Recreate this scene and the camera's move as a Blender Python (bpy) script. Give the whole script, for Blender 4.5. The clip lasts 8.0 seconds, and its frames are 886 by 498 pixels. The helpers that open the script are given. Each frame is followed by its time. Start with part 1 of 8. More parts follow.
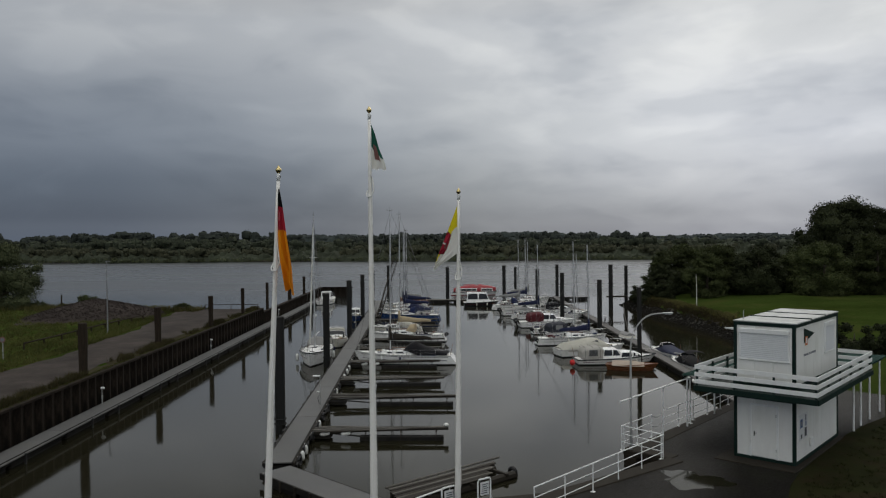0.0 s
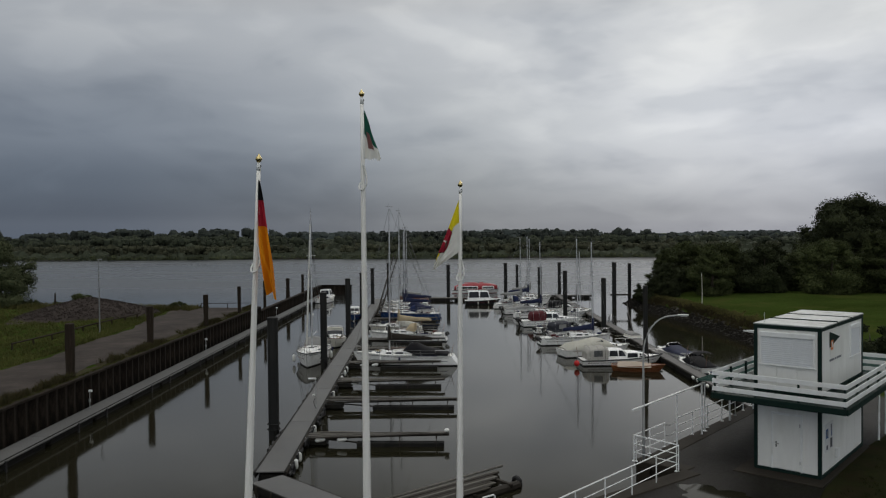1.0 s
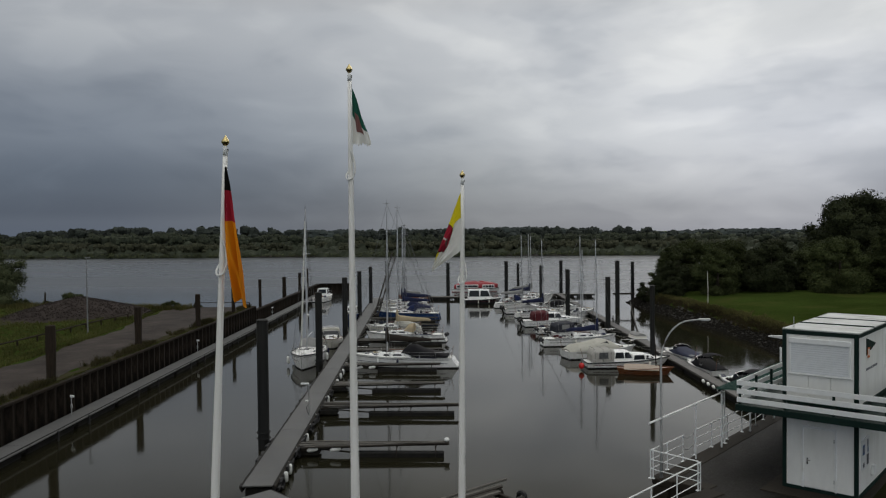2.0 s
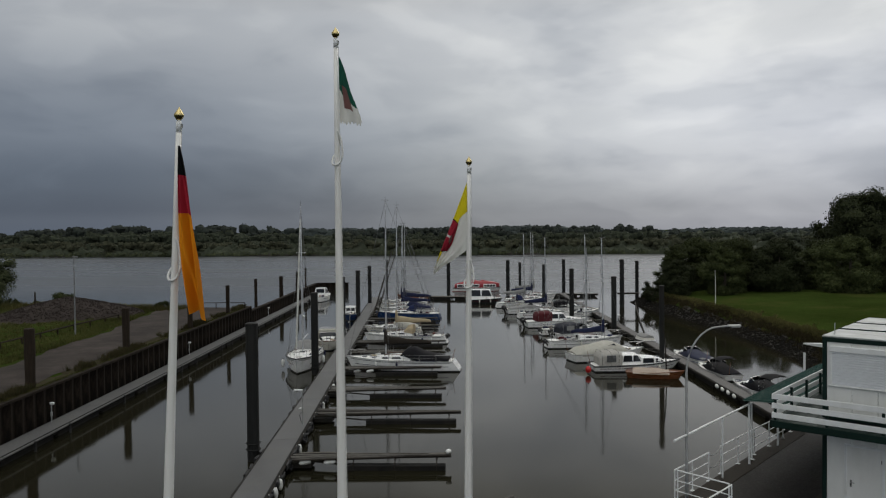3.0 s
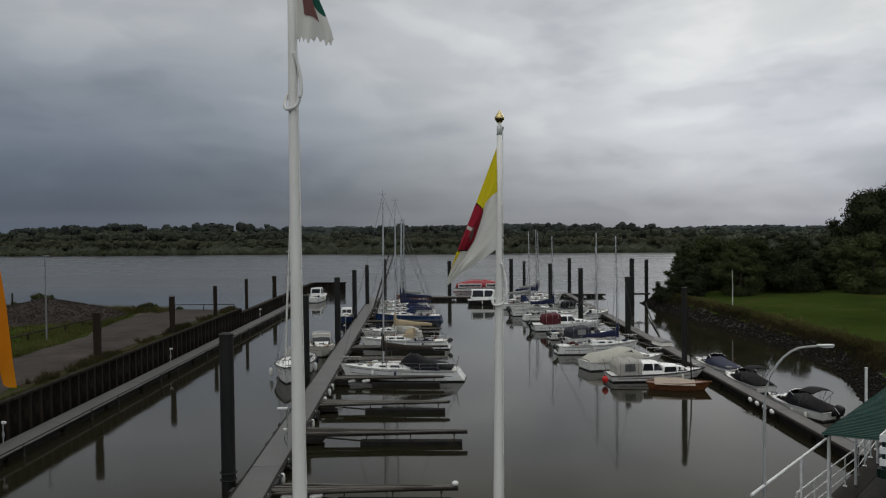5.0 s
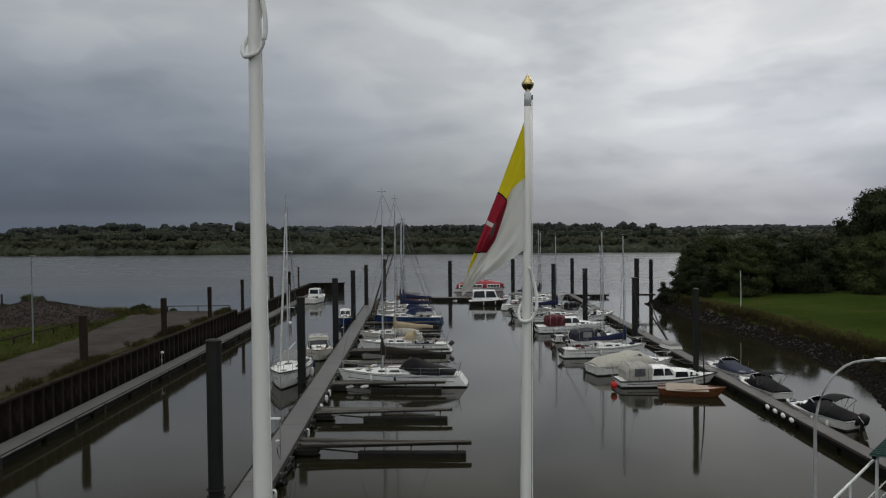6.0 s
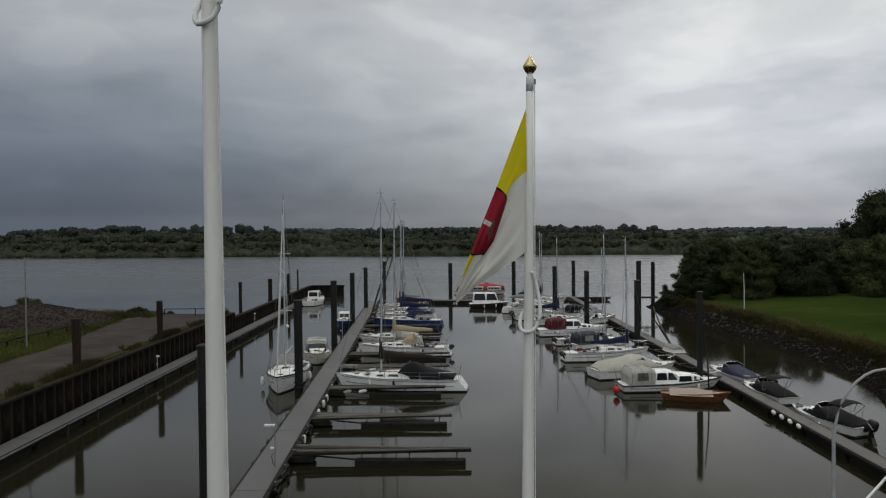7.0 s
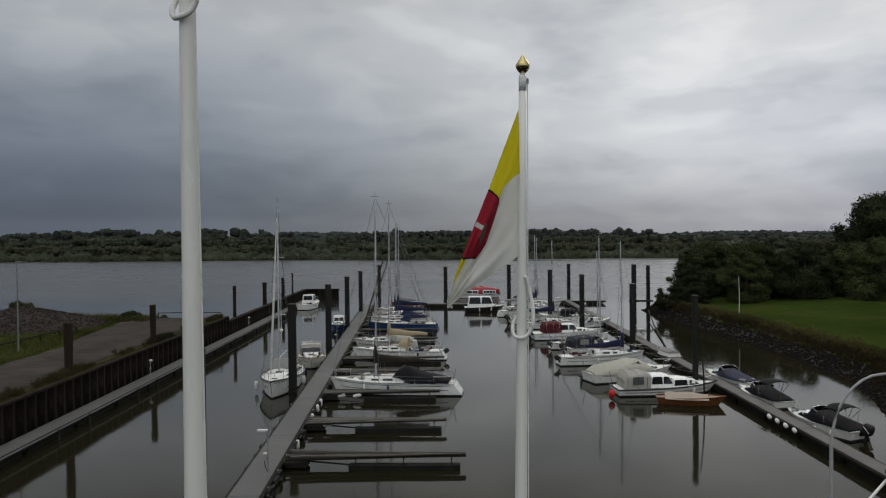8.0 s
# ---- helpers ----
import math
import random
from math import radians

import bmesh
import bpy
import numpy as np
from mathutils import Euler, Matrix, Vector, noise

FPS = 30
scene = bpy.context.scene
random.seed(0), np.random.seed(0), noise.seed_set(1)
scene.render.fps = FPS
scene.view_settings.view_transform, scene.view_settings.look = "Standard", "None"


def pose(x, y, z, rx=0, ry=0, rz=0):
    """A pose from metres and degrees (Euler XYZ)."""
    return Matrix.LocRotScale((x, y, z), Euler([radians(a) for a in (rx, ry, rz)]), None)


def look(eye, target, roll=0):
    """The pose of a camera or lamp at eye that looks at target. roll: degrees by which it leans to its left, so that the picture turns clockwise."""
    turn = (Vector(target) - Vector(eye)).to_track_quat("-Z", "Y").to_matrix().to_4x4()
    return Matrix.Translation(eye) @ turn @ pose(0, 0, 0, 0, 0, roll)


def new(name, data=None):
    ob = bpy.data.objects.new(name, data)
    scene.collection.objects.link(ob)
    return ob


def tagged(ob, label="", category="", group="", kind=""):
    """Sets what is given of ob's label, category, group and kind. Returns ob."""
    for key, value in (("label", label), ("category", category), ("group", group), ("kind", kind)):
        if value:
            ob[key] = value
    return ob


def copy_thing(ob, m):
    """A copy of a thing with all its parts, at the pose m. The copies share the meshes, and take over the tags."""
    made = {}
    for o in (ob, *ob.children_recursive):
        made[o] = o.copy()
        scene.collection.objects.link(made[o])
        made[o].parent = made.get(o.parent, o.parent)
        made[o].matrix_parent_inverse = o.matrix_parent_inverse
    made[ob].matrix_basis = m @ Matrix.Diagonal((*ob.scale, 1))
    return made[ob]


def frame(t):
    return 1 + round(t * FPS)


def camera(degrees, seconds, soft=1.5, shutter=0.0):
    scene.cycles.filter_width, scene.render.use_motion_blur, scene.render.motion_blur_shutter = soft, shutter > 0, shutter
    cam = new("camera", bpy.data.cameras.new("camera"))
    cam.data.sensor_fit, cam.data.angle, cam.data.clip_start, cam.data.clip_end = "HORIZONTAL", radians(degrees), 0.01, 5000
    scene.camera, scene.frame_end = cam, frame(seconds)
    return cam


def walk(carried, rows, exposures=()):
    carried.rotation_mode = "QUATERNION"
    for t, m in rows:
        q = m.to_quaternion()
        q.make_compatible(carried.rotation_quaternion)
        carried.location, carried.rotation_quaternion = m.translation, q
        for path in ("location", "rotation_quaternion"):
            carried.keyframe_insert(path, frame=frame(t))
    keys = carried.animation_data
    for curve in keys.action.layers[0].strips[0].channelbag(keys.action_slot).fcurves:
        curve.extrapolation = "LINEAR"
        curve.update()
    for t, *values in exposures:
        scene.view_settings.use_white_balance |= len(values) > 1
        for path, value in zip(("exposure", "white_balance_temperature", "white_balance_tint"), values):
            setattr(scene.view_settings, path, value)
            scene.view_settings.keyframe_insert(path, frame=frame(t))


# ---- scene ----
cam = camera(60.0, 8.0, 1.2)

# eye, target, roll: a slow flight forward over the quay, coming to a stop
PATH = [
    (0, (0.405, -7.85, 12.199), (0.33, -5.852, 12.167), -0.6),
    (0.5, (0.402, -6.919, 12.197), (0.325, -4.921, 12.161), -0.6),
    (1, (0.339, -5.821, 12.191), (0.262, -3.823, 12.152), -0.6),
    (1.5, (0.296, -4.574, 12.178), (0.22, -2.576, 12.136), -0.6),
    (3, (0.053, -0.562, 12.104), (-0.023, 1.436, 12.056), -0.6),
    (3.5, (-0.045, 0.858, 12.068), (-0.122, 2.856, 12.018), -0.6),
    (4, (-0.159, 2.269, 12.043), (-0.235, 4.266, 11.991), -0.6),
    (4.5, (-0.29, 3.634, 12.011), (-0.365, 5.632, 11.959), -0.6),
    (6, (-0.691, 7.438, 11.93), (-0.764, 9.436, 11.877), -0.6),
    (6.5, (-0.73, 8.13, 11.925), (-0.803, 10.128, 11.874), -0.6),
    (7, (-0.636, 8.394, 11.899), (-0.711, 10.392, 11.852), -0.6),
    (7.5, (-0.63, 8.546, 11.907), (-0.7025, 10.544, 11.865), -0.6),
    (8, (-0.594, 8.612, 11.896), (-0.657, 10.611, 11.858), -0.6),
]
walk(cam, [(t, look(eye, target, roll)) for t, eye, target, roll in PATH])

# ---------------------------------------------------------------- sky and sun
SUN_ELEVATION, SUN_AZIMUTH = radians(34), radians(24)     # azimuth from +y towards +x

world = bpy.data.worlds.new("overcast_sky")
scene.world = world
world.use_nodes = True
wt = world.node_tree
wt.nodes.clear()


def wmath(op, a, b=None, c=None, clamp=False):
    n = wt.nodes.new("ShaderNodeMath")
    n.operation, n.use_clamp = op, clamp
    for i, v in enumerate((a, b, c)):
        if v is None:
            continue
        if isinstance(v, (int, float)):
            n.inputs[i].default_value = v
        else:
            wt.links.new(v, n.inputs[i])
    return n.outputs[0]


def wmix(kind, fac, a, b):
    n = wt.nodes.new("ShaderNodeMix")
    n.data_type, n.blend_type = "RGBA", kind
    for i, v in ((0, fac), (6, a), (7, b)):
        if isinstance(v, (int, float)):
            n.inputs[i].default_value = v
        elif isinstance(v, tuple):
            n.inputs[i].default_value = (*v, 1)
        else:
            wt.links.new(v, n.inputs[i])
    return n.outputs[2]


def wramp(value, stops):
    n = wt.nodes.new("ShaderNodeValToRGB")
    n.color_ramp.interpolation = "EASE"
    while len(n.color_ramp.elements) < len(stops):
        n.color_ramp.elements.new(0.5)
    for e, (p, c) in zip(n.color_ramp.elements, stops):
        e.position, e.color = p, (*c, 1)
    wt.links.new(value, n.inputs[0])
    return n.outputs[0]


coord = wt.nodes.new("ShaderNodeTexCoord").outputs["Generated"]
xyz = wt.nodes.new("ShaderNodeSeparateXYZ")
wt.links.new(coord, xyz.inputs[0])
up = wmath("MAXIMUM", xyz.outputs[2], 0.0)
# cloud lumps: lie flatter than they are wide, and melt into one another
flat = coord


def wnoise(scale, detail, rough, warp, shift):
    m = wt.nodes.new("ShaderNodeMapping")
    m.inputs["Location"].default_value = shift
    m.inputs["Rotation"].default_value = (0, radians(6), 0)
    m.inputs["Scale"].default_value = (scale, scale, scale * 2.7)
    wt.links.new(flat, m.inputs[0])
    n = wt.nodes.new("ShaderNodeTexNoise")
    n.inputs["Scale"].default_value = 1.0
    n.inputs["Detail"].default_value = detail
    n.inputs["Roughness"].default_value = rough
    n.inputs["Distortion"].default_value = warp
    wt.links.new(m.outputs[0], n.inputs["Vector"])
    return n.outputs[0]


big = wnoise(2.6, 3, 0.5, 0.3, (3.1, 1.7, 0.4))
small = wnoise(7.0, 5, 0.5, 0.45, (7.3, 2.2, 1.1))
# light by height: dim and blue-grey near the horizon, brighter overhead
base = wramp(up, [(0.0, (0.168, 0.190, 0.220)), (0.014, (0.160, 0.182, 0.212)), (0.030, (0.122, 0.143, 0.176)), (0.066, (0.136, 0.158, 0.192)), (0.13, (0.232, 0.256, 0.290)),
                  (0.26, (0.362, 0.381, 0.406)), (0.292, (0.356, 0.369, 0.385)), (0.345, (0.225, 0.224, 0.206)), (0.5, (0.220, 0.219, 0.202)), (0.72, (0.50, 0.50, 0.485)), (1.0, (1.0, 1.0, 0.975))])
back = wmath("MULTIPLY", wmath("MULTIPLY", xyz.outputs[1], -1.0, clamp=True), 1.0)
base = wmix("ADD", back, base, base)
base = wmix("ADD", back, base, (0.24, 0.243, 0.247))
# thin cloud where the sun stands behind it
aim = wt.nodes.new("ShaderNodeVectorMath")
aim.operation = "DOT_PRODUCT"
aim.inputs[1].default_value = Vector((math.sin(radians(15)), math.cos(radians(15)), math.tan(radians(8.5)))).normalized()
wt.links.new(coord, aim.inputs[0])
near = wmath("POWER", wmath("MAXIMUM", aim.outputs["Value"], 0.0), 12.0)
low = wmath("MULTIPLY", wmath("ADD", up, 0.012), 12.0, clamp=True)
glow = wmath("MULTIPLY", near, low)
lit = wmix("ADD", glow, base, (0.268, 0.262, 0.246))
shape = wmath("ADD", wmath("MULTIPLY", big, 1.2), wmath("MULTIPLY", small, 0.5))
shade = wramp(shape, [(0.62, (0.76, 0.78, 0.81)), (0.85, (0.985, 0.99, 0.995)), (1.04, (1.15, 1.145, 1.13))])
clouds = wmix("MULTIPLY", 1.0, lit, shade)
# ragged darker scud under the bright cloud in the east
scud = wnoise(5.2, 4, 0.48, 0.12, (1.4, 5.2, 2.6))
scud = wramp(wmath("ADD", wmath("MULTIPLY", scud, 0.8), wmath("MULTIPLY", big, 0.35)), [(0.54, (1.03, 1.03, 1.025)), (0.62, (0.95, 0.955, 0.965)), (0.70, (0.82, 0.835, 0.86))])
clouds = wmix("MULTIPLY", wmath("MULTIPLY", wmath("ADD", xyz.outputs[0], 0.12), 4.0, clamp=True), clouds, scud)
# heavier rain cloud low in the west, a paler rift low in the east
band = wmath("SUBTRACT", 1.0, wmath("MULTIPLY", up, 4.2), clamp=True)
west = wmath("MULTIPLY", wmath("MULTIPLY", wmath("ADD", xyz.outputs[0], 0.04), -2.6, clamp=True), band)
east_rift = wmath("MULTIPLY", wmath("MULTIPLY", xyz.outputs[0], 2.4, clamp=True), band)
clouds = wmix("MULTIPLY", west, clouds, (0.50, 0.56, 0.67))
clouds = wmix("MULTIPLY", east_rift, clouds, (1.55, 1.53, 1.60))
sky = wt.nodes.new("ShaderNodeTexSky")
sky.sky_type, sky.sun_disc = "NISHITA", False
sky.sun_elevation, sky.sun_rotation = SUN_ELEVATION, SUN_AZIMUTH
sky_light = wt.nodes.new("ShaderNodeBackground")
sky_light.inputs["Strength"].default_value = 0.004
wt.links.new(sky.outputs[0], sky_light.inputs[0])
cloud_light = wt.nodes.new("ShaderNodeBackground")
cloud_light.inputs["Strength"].default_value = 1.0
wt.links.new(clouds, cloud_light.inputs[0])
both = wt.nodes.new("ShaderNodeAddShader")
wt.links.new(sky_light.outputs[0], both.inputs[0])
wt.links.new(cloud_light.outputs[0], both.inputs[1])
wt.links.new(both.outputs[0], wt.nodes.new("ShaderNodeOutputWorld").inputs[0])

sun = new("sun", bpy.data.lights.new("sun", "SUN"))
sun.data.energy, sun.data.angle, sun.data.color = 0.5, radians(28), (1.0, 0.97, 0.92)
sun.matrix_world = look((0, 0, 60), (-math.sin(SUN_AZIMUTH) * math.cos(SUN_ELEVATION), -math.cos(SUN_AZIMUTH) * math.cos(SUN_ELEVATION), 60 - math.sin(SUN_ELEVATION)))


# ---------------------------------------------------------------- materials
def mat(name, color, rough=0.6, metal=0.0, vary=0.15, grain=8.0, stain=0.6, dirt=None, dirty=0.0, bump=0.1, scale=(1, 1, 1), obvary=0.0, coat=0.0, spec=0.4):
    """A surface with fine grain and broad stains; dirt: the colour of the grime in patches."""
    m = bpy.data.materials.new(name)
    m.use_nodes = True
    t = m.node_tree
    b = t.nodes["Principled BSDF"]
    b.inputs["Metallic"].default_value = metal
    b.inputs["Coat Weight"].default_value = coat
    b.inputs["Specular IOR Level"].default_value = spec
    tc = t.nodes.new("ShaderNodeTexCoord")
    mp = t.nodes.new("ShaderNodeMapping")
    mp.inputs["Scale"].default_value = scale
    t.links.new(tc.outputs["Object"], mp.inputs[0])

    def noi(s, detail=5):
        n = t.nodes.new("ShaderNodeTexNoise")
        n.inputs["Scale"].default_value, n.inputs["Detail"].default_value, n.inputs["Roughness"].default_value = s, detail, 0.6
        t.links.new(mp.outputs[0], n.inputs["Vector"])
        return n.outputs[0]

    fine, broad = noi(grain), noi(stain, 4)

    def rng(v, a, b2, lo=0.3, hi=0.7):
        n = t.nodes.new("ShaderNodeMapRange")
        n.inputs[1].default_value, n.inputs[2].default_value, n.inputs[3].default_value, n.inputs[4].default_value = lo, hi, a, b2
        t.links.new(v, n.inputs[0])
        return n.outputs[0]

    def mul(a, b2):
        n = t.nodes.new("ShaderNodeMath")
        n.operation = "MULTIPLY"
        t.links.new(a, n.inputs[0])
        t.links.new(b2, n.inputs[1])
        return n.outputs[0]

    tone = mul(rng(fine, 1 - vary, 1 + vary), rng(broad, 1 - vary, 1 + vary))
    if obvary:
        oi = t.nodes.new("ShaderNodeObjectInfo")
        tone = mul(tone, rng(oi.outputs["Random"], 1 - obvary, 1 + obvary, 0, 1))
    mix = t.nodes.new("ShaderNodeMix")
    mix.data_type, mix.blend_type = "RGBA", "MULTIPLY"
    mix.inputs[0].default_value = 1.0
    mix.inputs[6].default_value = (*color, 1)
    t.links.new(tone, mix.inputs[7])
    out = mix.outputs[2]
    if dirt:
        d = t.nodes.new("ShaderNodeMix")
        d.data_type = "RGBA"
        d.inputs[7].default_value = (*dirt, 1)
        t.links.new(mul(rng(noi(stain * 2.3, 6), 0, 1, 0.45, 0.7), rng(broad, 0.0, dirty * 2, 0.3, 0.75)), d.inputs[0])
        t.links.new(out, d.inputs[6])
        out = d.outputs[2]
    t.links.new(out, b.inputs["Base Color"])
    t.links.new(rng(fine, max(rough - 0.1, 0.02), min(rough + 0.12, 1.0)), b.inputs["Roughness"])
    if bump:
        bp = t.nodes.new("ShaderNodeBump")
        bp.inputs["Strength"].default_value, bp.inputs["Distance"].default_value = bump, 0.02
        t.links.new(fine, bp.inputs["Height"])
        t.links.new(bp.outputs[0], b.inputs["Normal"])
    return m


def leafmat(name, dark, light):
    """Foliage: every clump of leaves has its own tone."""
    m = bpy.data.materials.new(name)
    m.use_nodes = True
    t = m.node_tree
    b = t.nodes["Principled BSDF"]
    b.inputs["Roughness"].default_value = 0.7
    b.inputs["Specular IOR Level"].default_value = 0.05
    g = t.nodes.new("ShaderNodeNewGeometry")
    oi = t.nodes.new("ShaderNodeObjectInfo")
    r = t.nodes.new("ShaderNodeValToRGB")
    r.color_ramp.elements[0].color, r.color_ramp.elements[1].color = (*dark, 1), (*light, 1)
    t.links.new(g.outputs["Random Per Island"], r.inputs[0])
    hsv = t.nodes.new("ShaderNodeHueSaturation")
    mr = t.nodes.new("ShaderNodeMapRange")
    mr.inputs[3].default_value, mr.inputs[4].default_value = 0.8, 1.25
    t.links.new(oi.outputs["Random"], mr.inputs[0])
    t.links.new(mr.outputs[0], hsv.inputs["Value"])
    t.links.new(r.outputs[0], hsv.inputs["Color"])
    n = t.nodes.new("ShaderNodeTexNoise")
    n.inputs["Scale"].default_value, n.inputs["Detail"].default_value = 0.12, 3
    tc = t.nodes.new("ShaderNodeTexCoord")
    t.links.new(tc.outputs["Object"], n.inputs["Vector"])
    mr2 = t.nodes.new("ShaderNodeMapRange")
    mr2.inputs[1].default_value, mr2.inputs[2].default_value, mr2.inputs[3].default_value, mr2.inputs[4].default_value = 0.3, 0.7, 0.7, 1.35
    t.links.new(n.outputs[0], mr2.inputs[0])
    mx = t.nodes.new("ShaderNodeMix")
    mx.data_type, mx.blend_type = "RGBA", "MULTIPLY"
    mx.inputs[0].default_value = 1
    t.links.new(hsv.outputs[0], mx.inputs[6])
    t.links.new(mr2.outputs[0], mx.inputs[7])
    t.links.new(mx.outputs[2], b.inputs["Base Color"])
    return m


def water_material():
    m = bpy.data.materials.new("murky_water")
    m.use_nodes = True
    t = m.node_tree
    b = t.nodes["Principled BSDF"]
    b.inputs["IOR"].default_value = 1.33
    tc = t.nodes.new("ShaderNodeTexCoord")

    def noi(s, detail, stretch=(1, 1, 1)):
        mp = t.nodes.new("ShaderNodeMapping")
        mp.inputs["Scale"].default_value = stretch
        t.links.new(tc.outputs["Object"], mp.inputs[0])
        n = t.nodes.new("ShaderNodeTexNoise")
        n.inputs["Scale"].default_value, n.inputs["Detail"].default_value = s, detail
        t.links.new(mp.outputs[0], n.inputs["Vector"])
        return n.outputs[0]

    def rng(v, lo, hi, a, c):
        n = t.nodes.new("ShaderNodeMapRange")
        n.interpolation_type = "SMOOTHSTEP"
        for i, q in enumerate((lo, hi, a, c)):
            n.inputs[i + 1].default_value = q
        t.links.new(v, n.inputs[0])
        return n.outputs[0]

    def mth(op, a, c):
        n = t.nodes.new("ShaderNodeMath")
        n.operation = op
        for i, v in enumerate((a, c)):
            if isinstance(v, (int, float)):
                n.inputs[i].default_value = v
            else:
                t.links.new(v, n.inputs[i])
        return n.outputs[0]

    silt = t.nodes.new("ShaderNodeMix")
    silt.data_type = "RGBA"
    silt.inputs[6].default_value, silt.inputs[7].default_value = (0.0125, 0.0117, 0.0066, 1), (0.0155, 0.0143, 0.0082, 1)
    t.links.new(noi(0.05, 3), silt.inputs[0])
    # the river beyond the harbour mouth carries wind ripples, in long drifting patches
    sep = t.nodes.new("ShaderNodeSeparateXYZ")
    t.links.new(tc.outputs["Object"], sep.inputs[0])
    river = rng(sep.outputs[1], 118, 175, 0.0, 1.0)
    body = t.nodes.new("ShaderNodeMix")
    body.data_type = "RGBA"
    body.inputs[7].default_value = (0.028, 0.032, 0.037, 1)
    t.links.new(river, body.inputs[0])
    t.links.new(silt.outputs[2], body.inputs[6])
    t.links.new(body.outputs[2], b.inputs["Base Color"])
    t.links.new(mth("ADD", mth("MULTIPLY", river, 0.66), 0.34), b.inputs["Specular IOR Level"])
    tint = t.nodes.new("ShaderNodeMix")
    tint.data_type = "RGBA"
    tint.inputs[6].default_value, tint.inputs[7].default_value = (0.93, 0.89, 0.63, 1), (0.88, 0.94, 1.0, 1)
    t.links.new(river, tint.inputs[0])
    t.links.new(tint.outputs[2], b.inputs["Specular Tint"])
    patch = rng(noi(0.012, 4, (0.35, 1.6, 1)), 0.36, 0.64, 0.74, 1.0)
    windy = mth("MULTIPLY", river, patch)
    t.links.new(mth("ADD", mth("MULTIPLY", windy, 0.24), 0.062), b.inputs["Roughness"])
    swell, ripple = noi(0.55, 2, (1, 0.6, 1)), noi(3.2, 3)
    h = mth("ADD", mth("MULTIPLY", swell, 1.0), mth("MULTIPLY", ripple, 0.12))
    bp = t.nodes.new("ShaderNodeBump")
    bp.inputs["Strength"].default_value, bp.inputs["Distance"].default_value = 1.0, 0.10
    t.links.new(mth("MULTIPLY", h, mth("ADD", mth("MULTIPLY", windy, 2.6), 0.058)), bp.inputs["Height"])
    t.links.new(bp.outputs[0], b.inputs["Normal"])
    return m


WATER = water_material()
TURF = mat("worn_wet_turf", (0.0165, 0.0185, 0.0065), 0.9, vary=0.35, grain=9.0, stain=0.4, dirt=(0.022, 0.015, 0.009), dirty=0.9, bump=0.7, spec=0.02)
EARTH = mat("trodden_earth", (0.040, 0.034, 0.020), 0.9, vary=0.3, grain=7.0, stain=0.5, dirt=(0.036, 0.046, 0.014), dirty=0.9, bump=0.6, spec=0.02)
GRASS = mat("mown_grass", (0.030, 0.046, 0.010), 0.9, vary=0.30, grain=7.0, stain=0.10, dirt=(0.050, 0.056, 0.016), dirty=0.8, bump=0.7, spec=0.0)
ASPHALT = mat("old_asphalt", (0.037, 0.0300, 0.0260), 0.8, vary=0.32, grain=30, stain=0.30, dirt=(0.066, 0.054, 0.048), dirty=0.8, bump=0.3, spec=0.12)
WET_ASPHALT = mat("wet_asphalt", (0.0072, 0.0058, 0.0044), 0.55, vary=0.38, grain=16, stain=0.55, dirt=(0.009, 0.009, 0.0045), dirty=1.0, bump=0.35, spec=0.05)
CONCRETE = mat("weathered_concrete", (0.028, 0.0235, 0.018), 0.75, vary=0.18, grain=14, stain=0.5, dirt=(0.02, 0.017, 0.013), dirty=0.7, bump=0.25, spec=0.1)
RUST = mat("rusted_steel", (0.022, 0.017, 0.013), 0.8, vary=0.35, grain=9, stain=0.7, dirt=(0.010, 0.009, 0.007), dirty=0.9, bump=0.4, scale=(1, 1, 0.4), obvary=0.22, spec=0.08)
PILE_STEEL = mat("tarred_steel", (0.011, 0.0115, 0.011), 0.55, vary=0.3, grain=7, stain=0.5, dirt=(0.025, 0.021, 0.015), dirty=0.6, bump=0.25, scale=(1, 1, 0.25), obvary=0.2, spec=0.25)
PILE_WOOD = mat("old_pile_timber", (0.028, 0.021, 0.015), 0.85, vary=0.35, grain=12, stain=0.8, dirt=(0.015, 0.013, 0.01), dirty=0.7, bump=0.6, scale=(1, 1, 0.12), obvary=0.2, spec=0.1)
DECK = mat("grey_pontoon_deck", (0.100, 0.100, 0.100), 0.55, vary=0.14, grain=18, stain=0.5, dirt=(0.10, 0.10, 0.09), dirty=0.6, bump=0.3, obvary=0.10, spec=0.45)
DECK_WORN = mat("worn_dark_deck", (0.058, 0.055, 0.052), 0.6, vary=0.22, grain=18, stain=0.5, dirt=(0.09, 0.085, 0.075), dirty=0.5, bump=0.3, obvary=0.12, spec=0.35)
DECK_EDGE = mat("dark_pontoon_side", (0.012, 0.0115, 0.011), 0.75, vary=0.3, grain=10, stain=1.0, dirt=(0.03, 0.027, 0.02), dirty=0.5, bump=0.4, spec=0.2)
TIMBER = mat("grey_weathered_timber", (0.118, 0.112, 0.102), 0.85, vary=0.28, grain=14, stain=0.9, dirt=(0.06, 0.055, 0.04), dirty=0.7, bump=0.5, scale=(0.25, 1, 1), obvary=0.2, spec=0.15)
DARK_TIMBER = mat("wet_dark_timber", (0.026, 0.022, 0.018), 0.7, vary=0.3, grain=12, stain=0.9, dirt=(0.035, 0.031, 0.023), dirty=0.5, bump=0.5, scale=(0.3, 1, 1), obvary=0.2, spec=0.15)
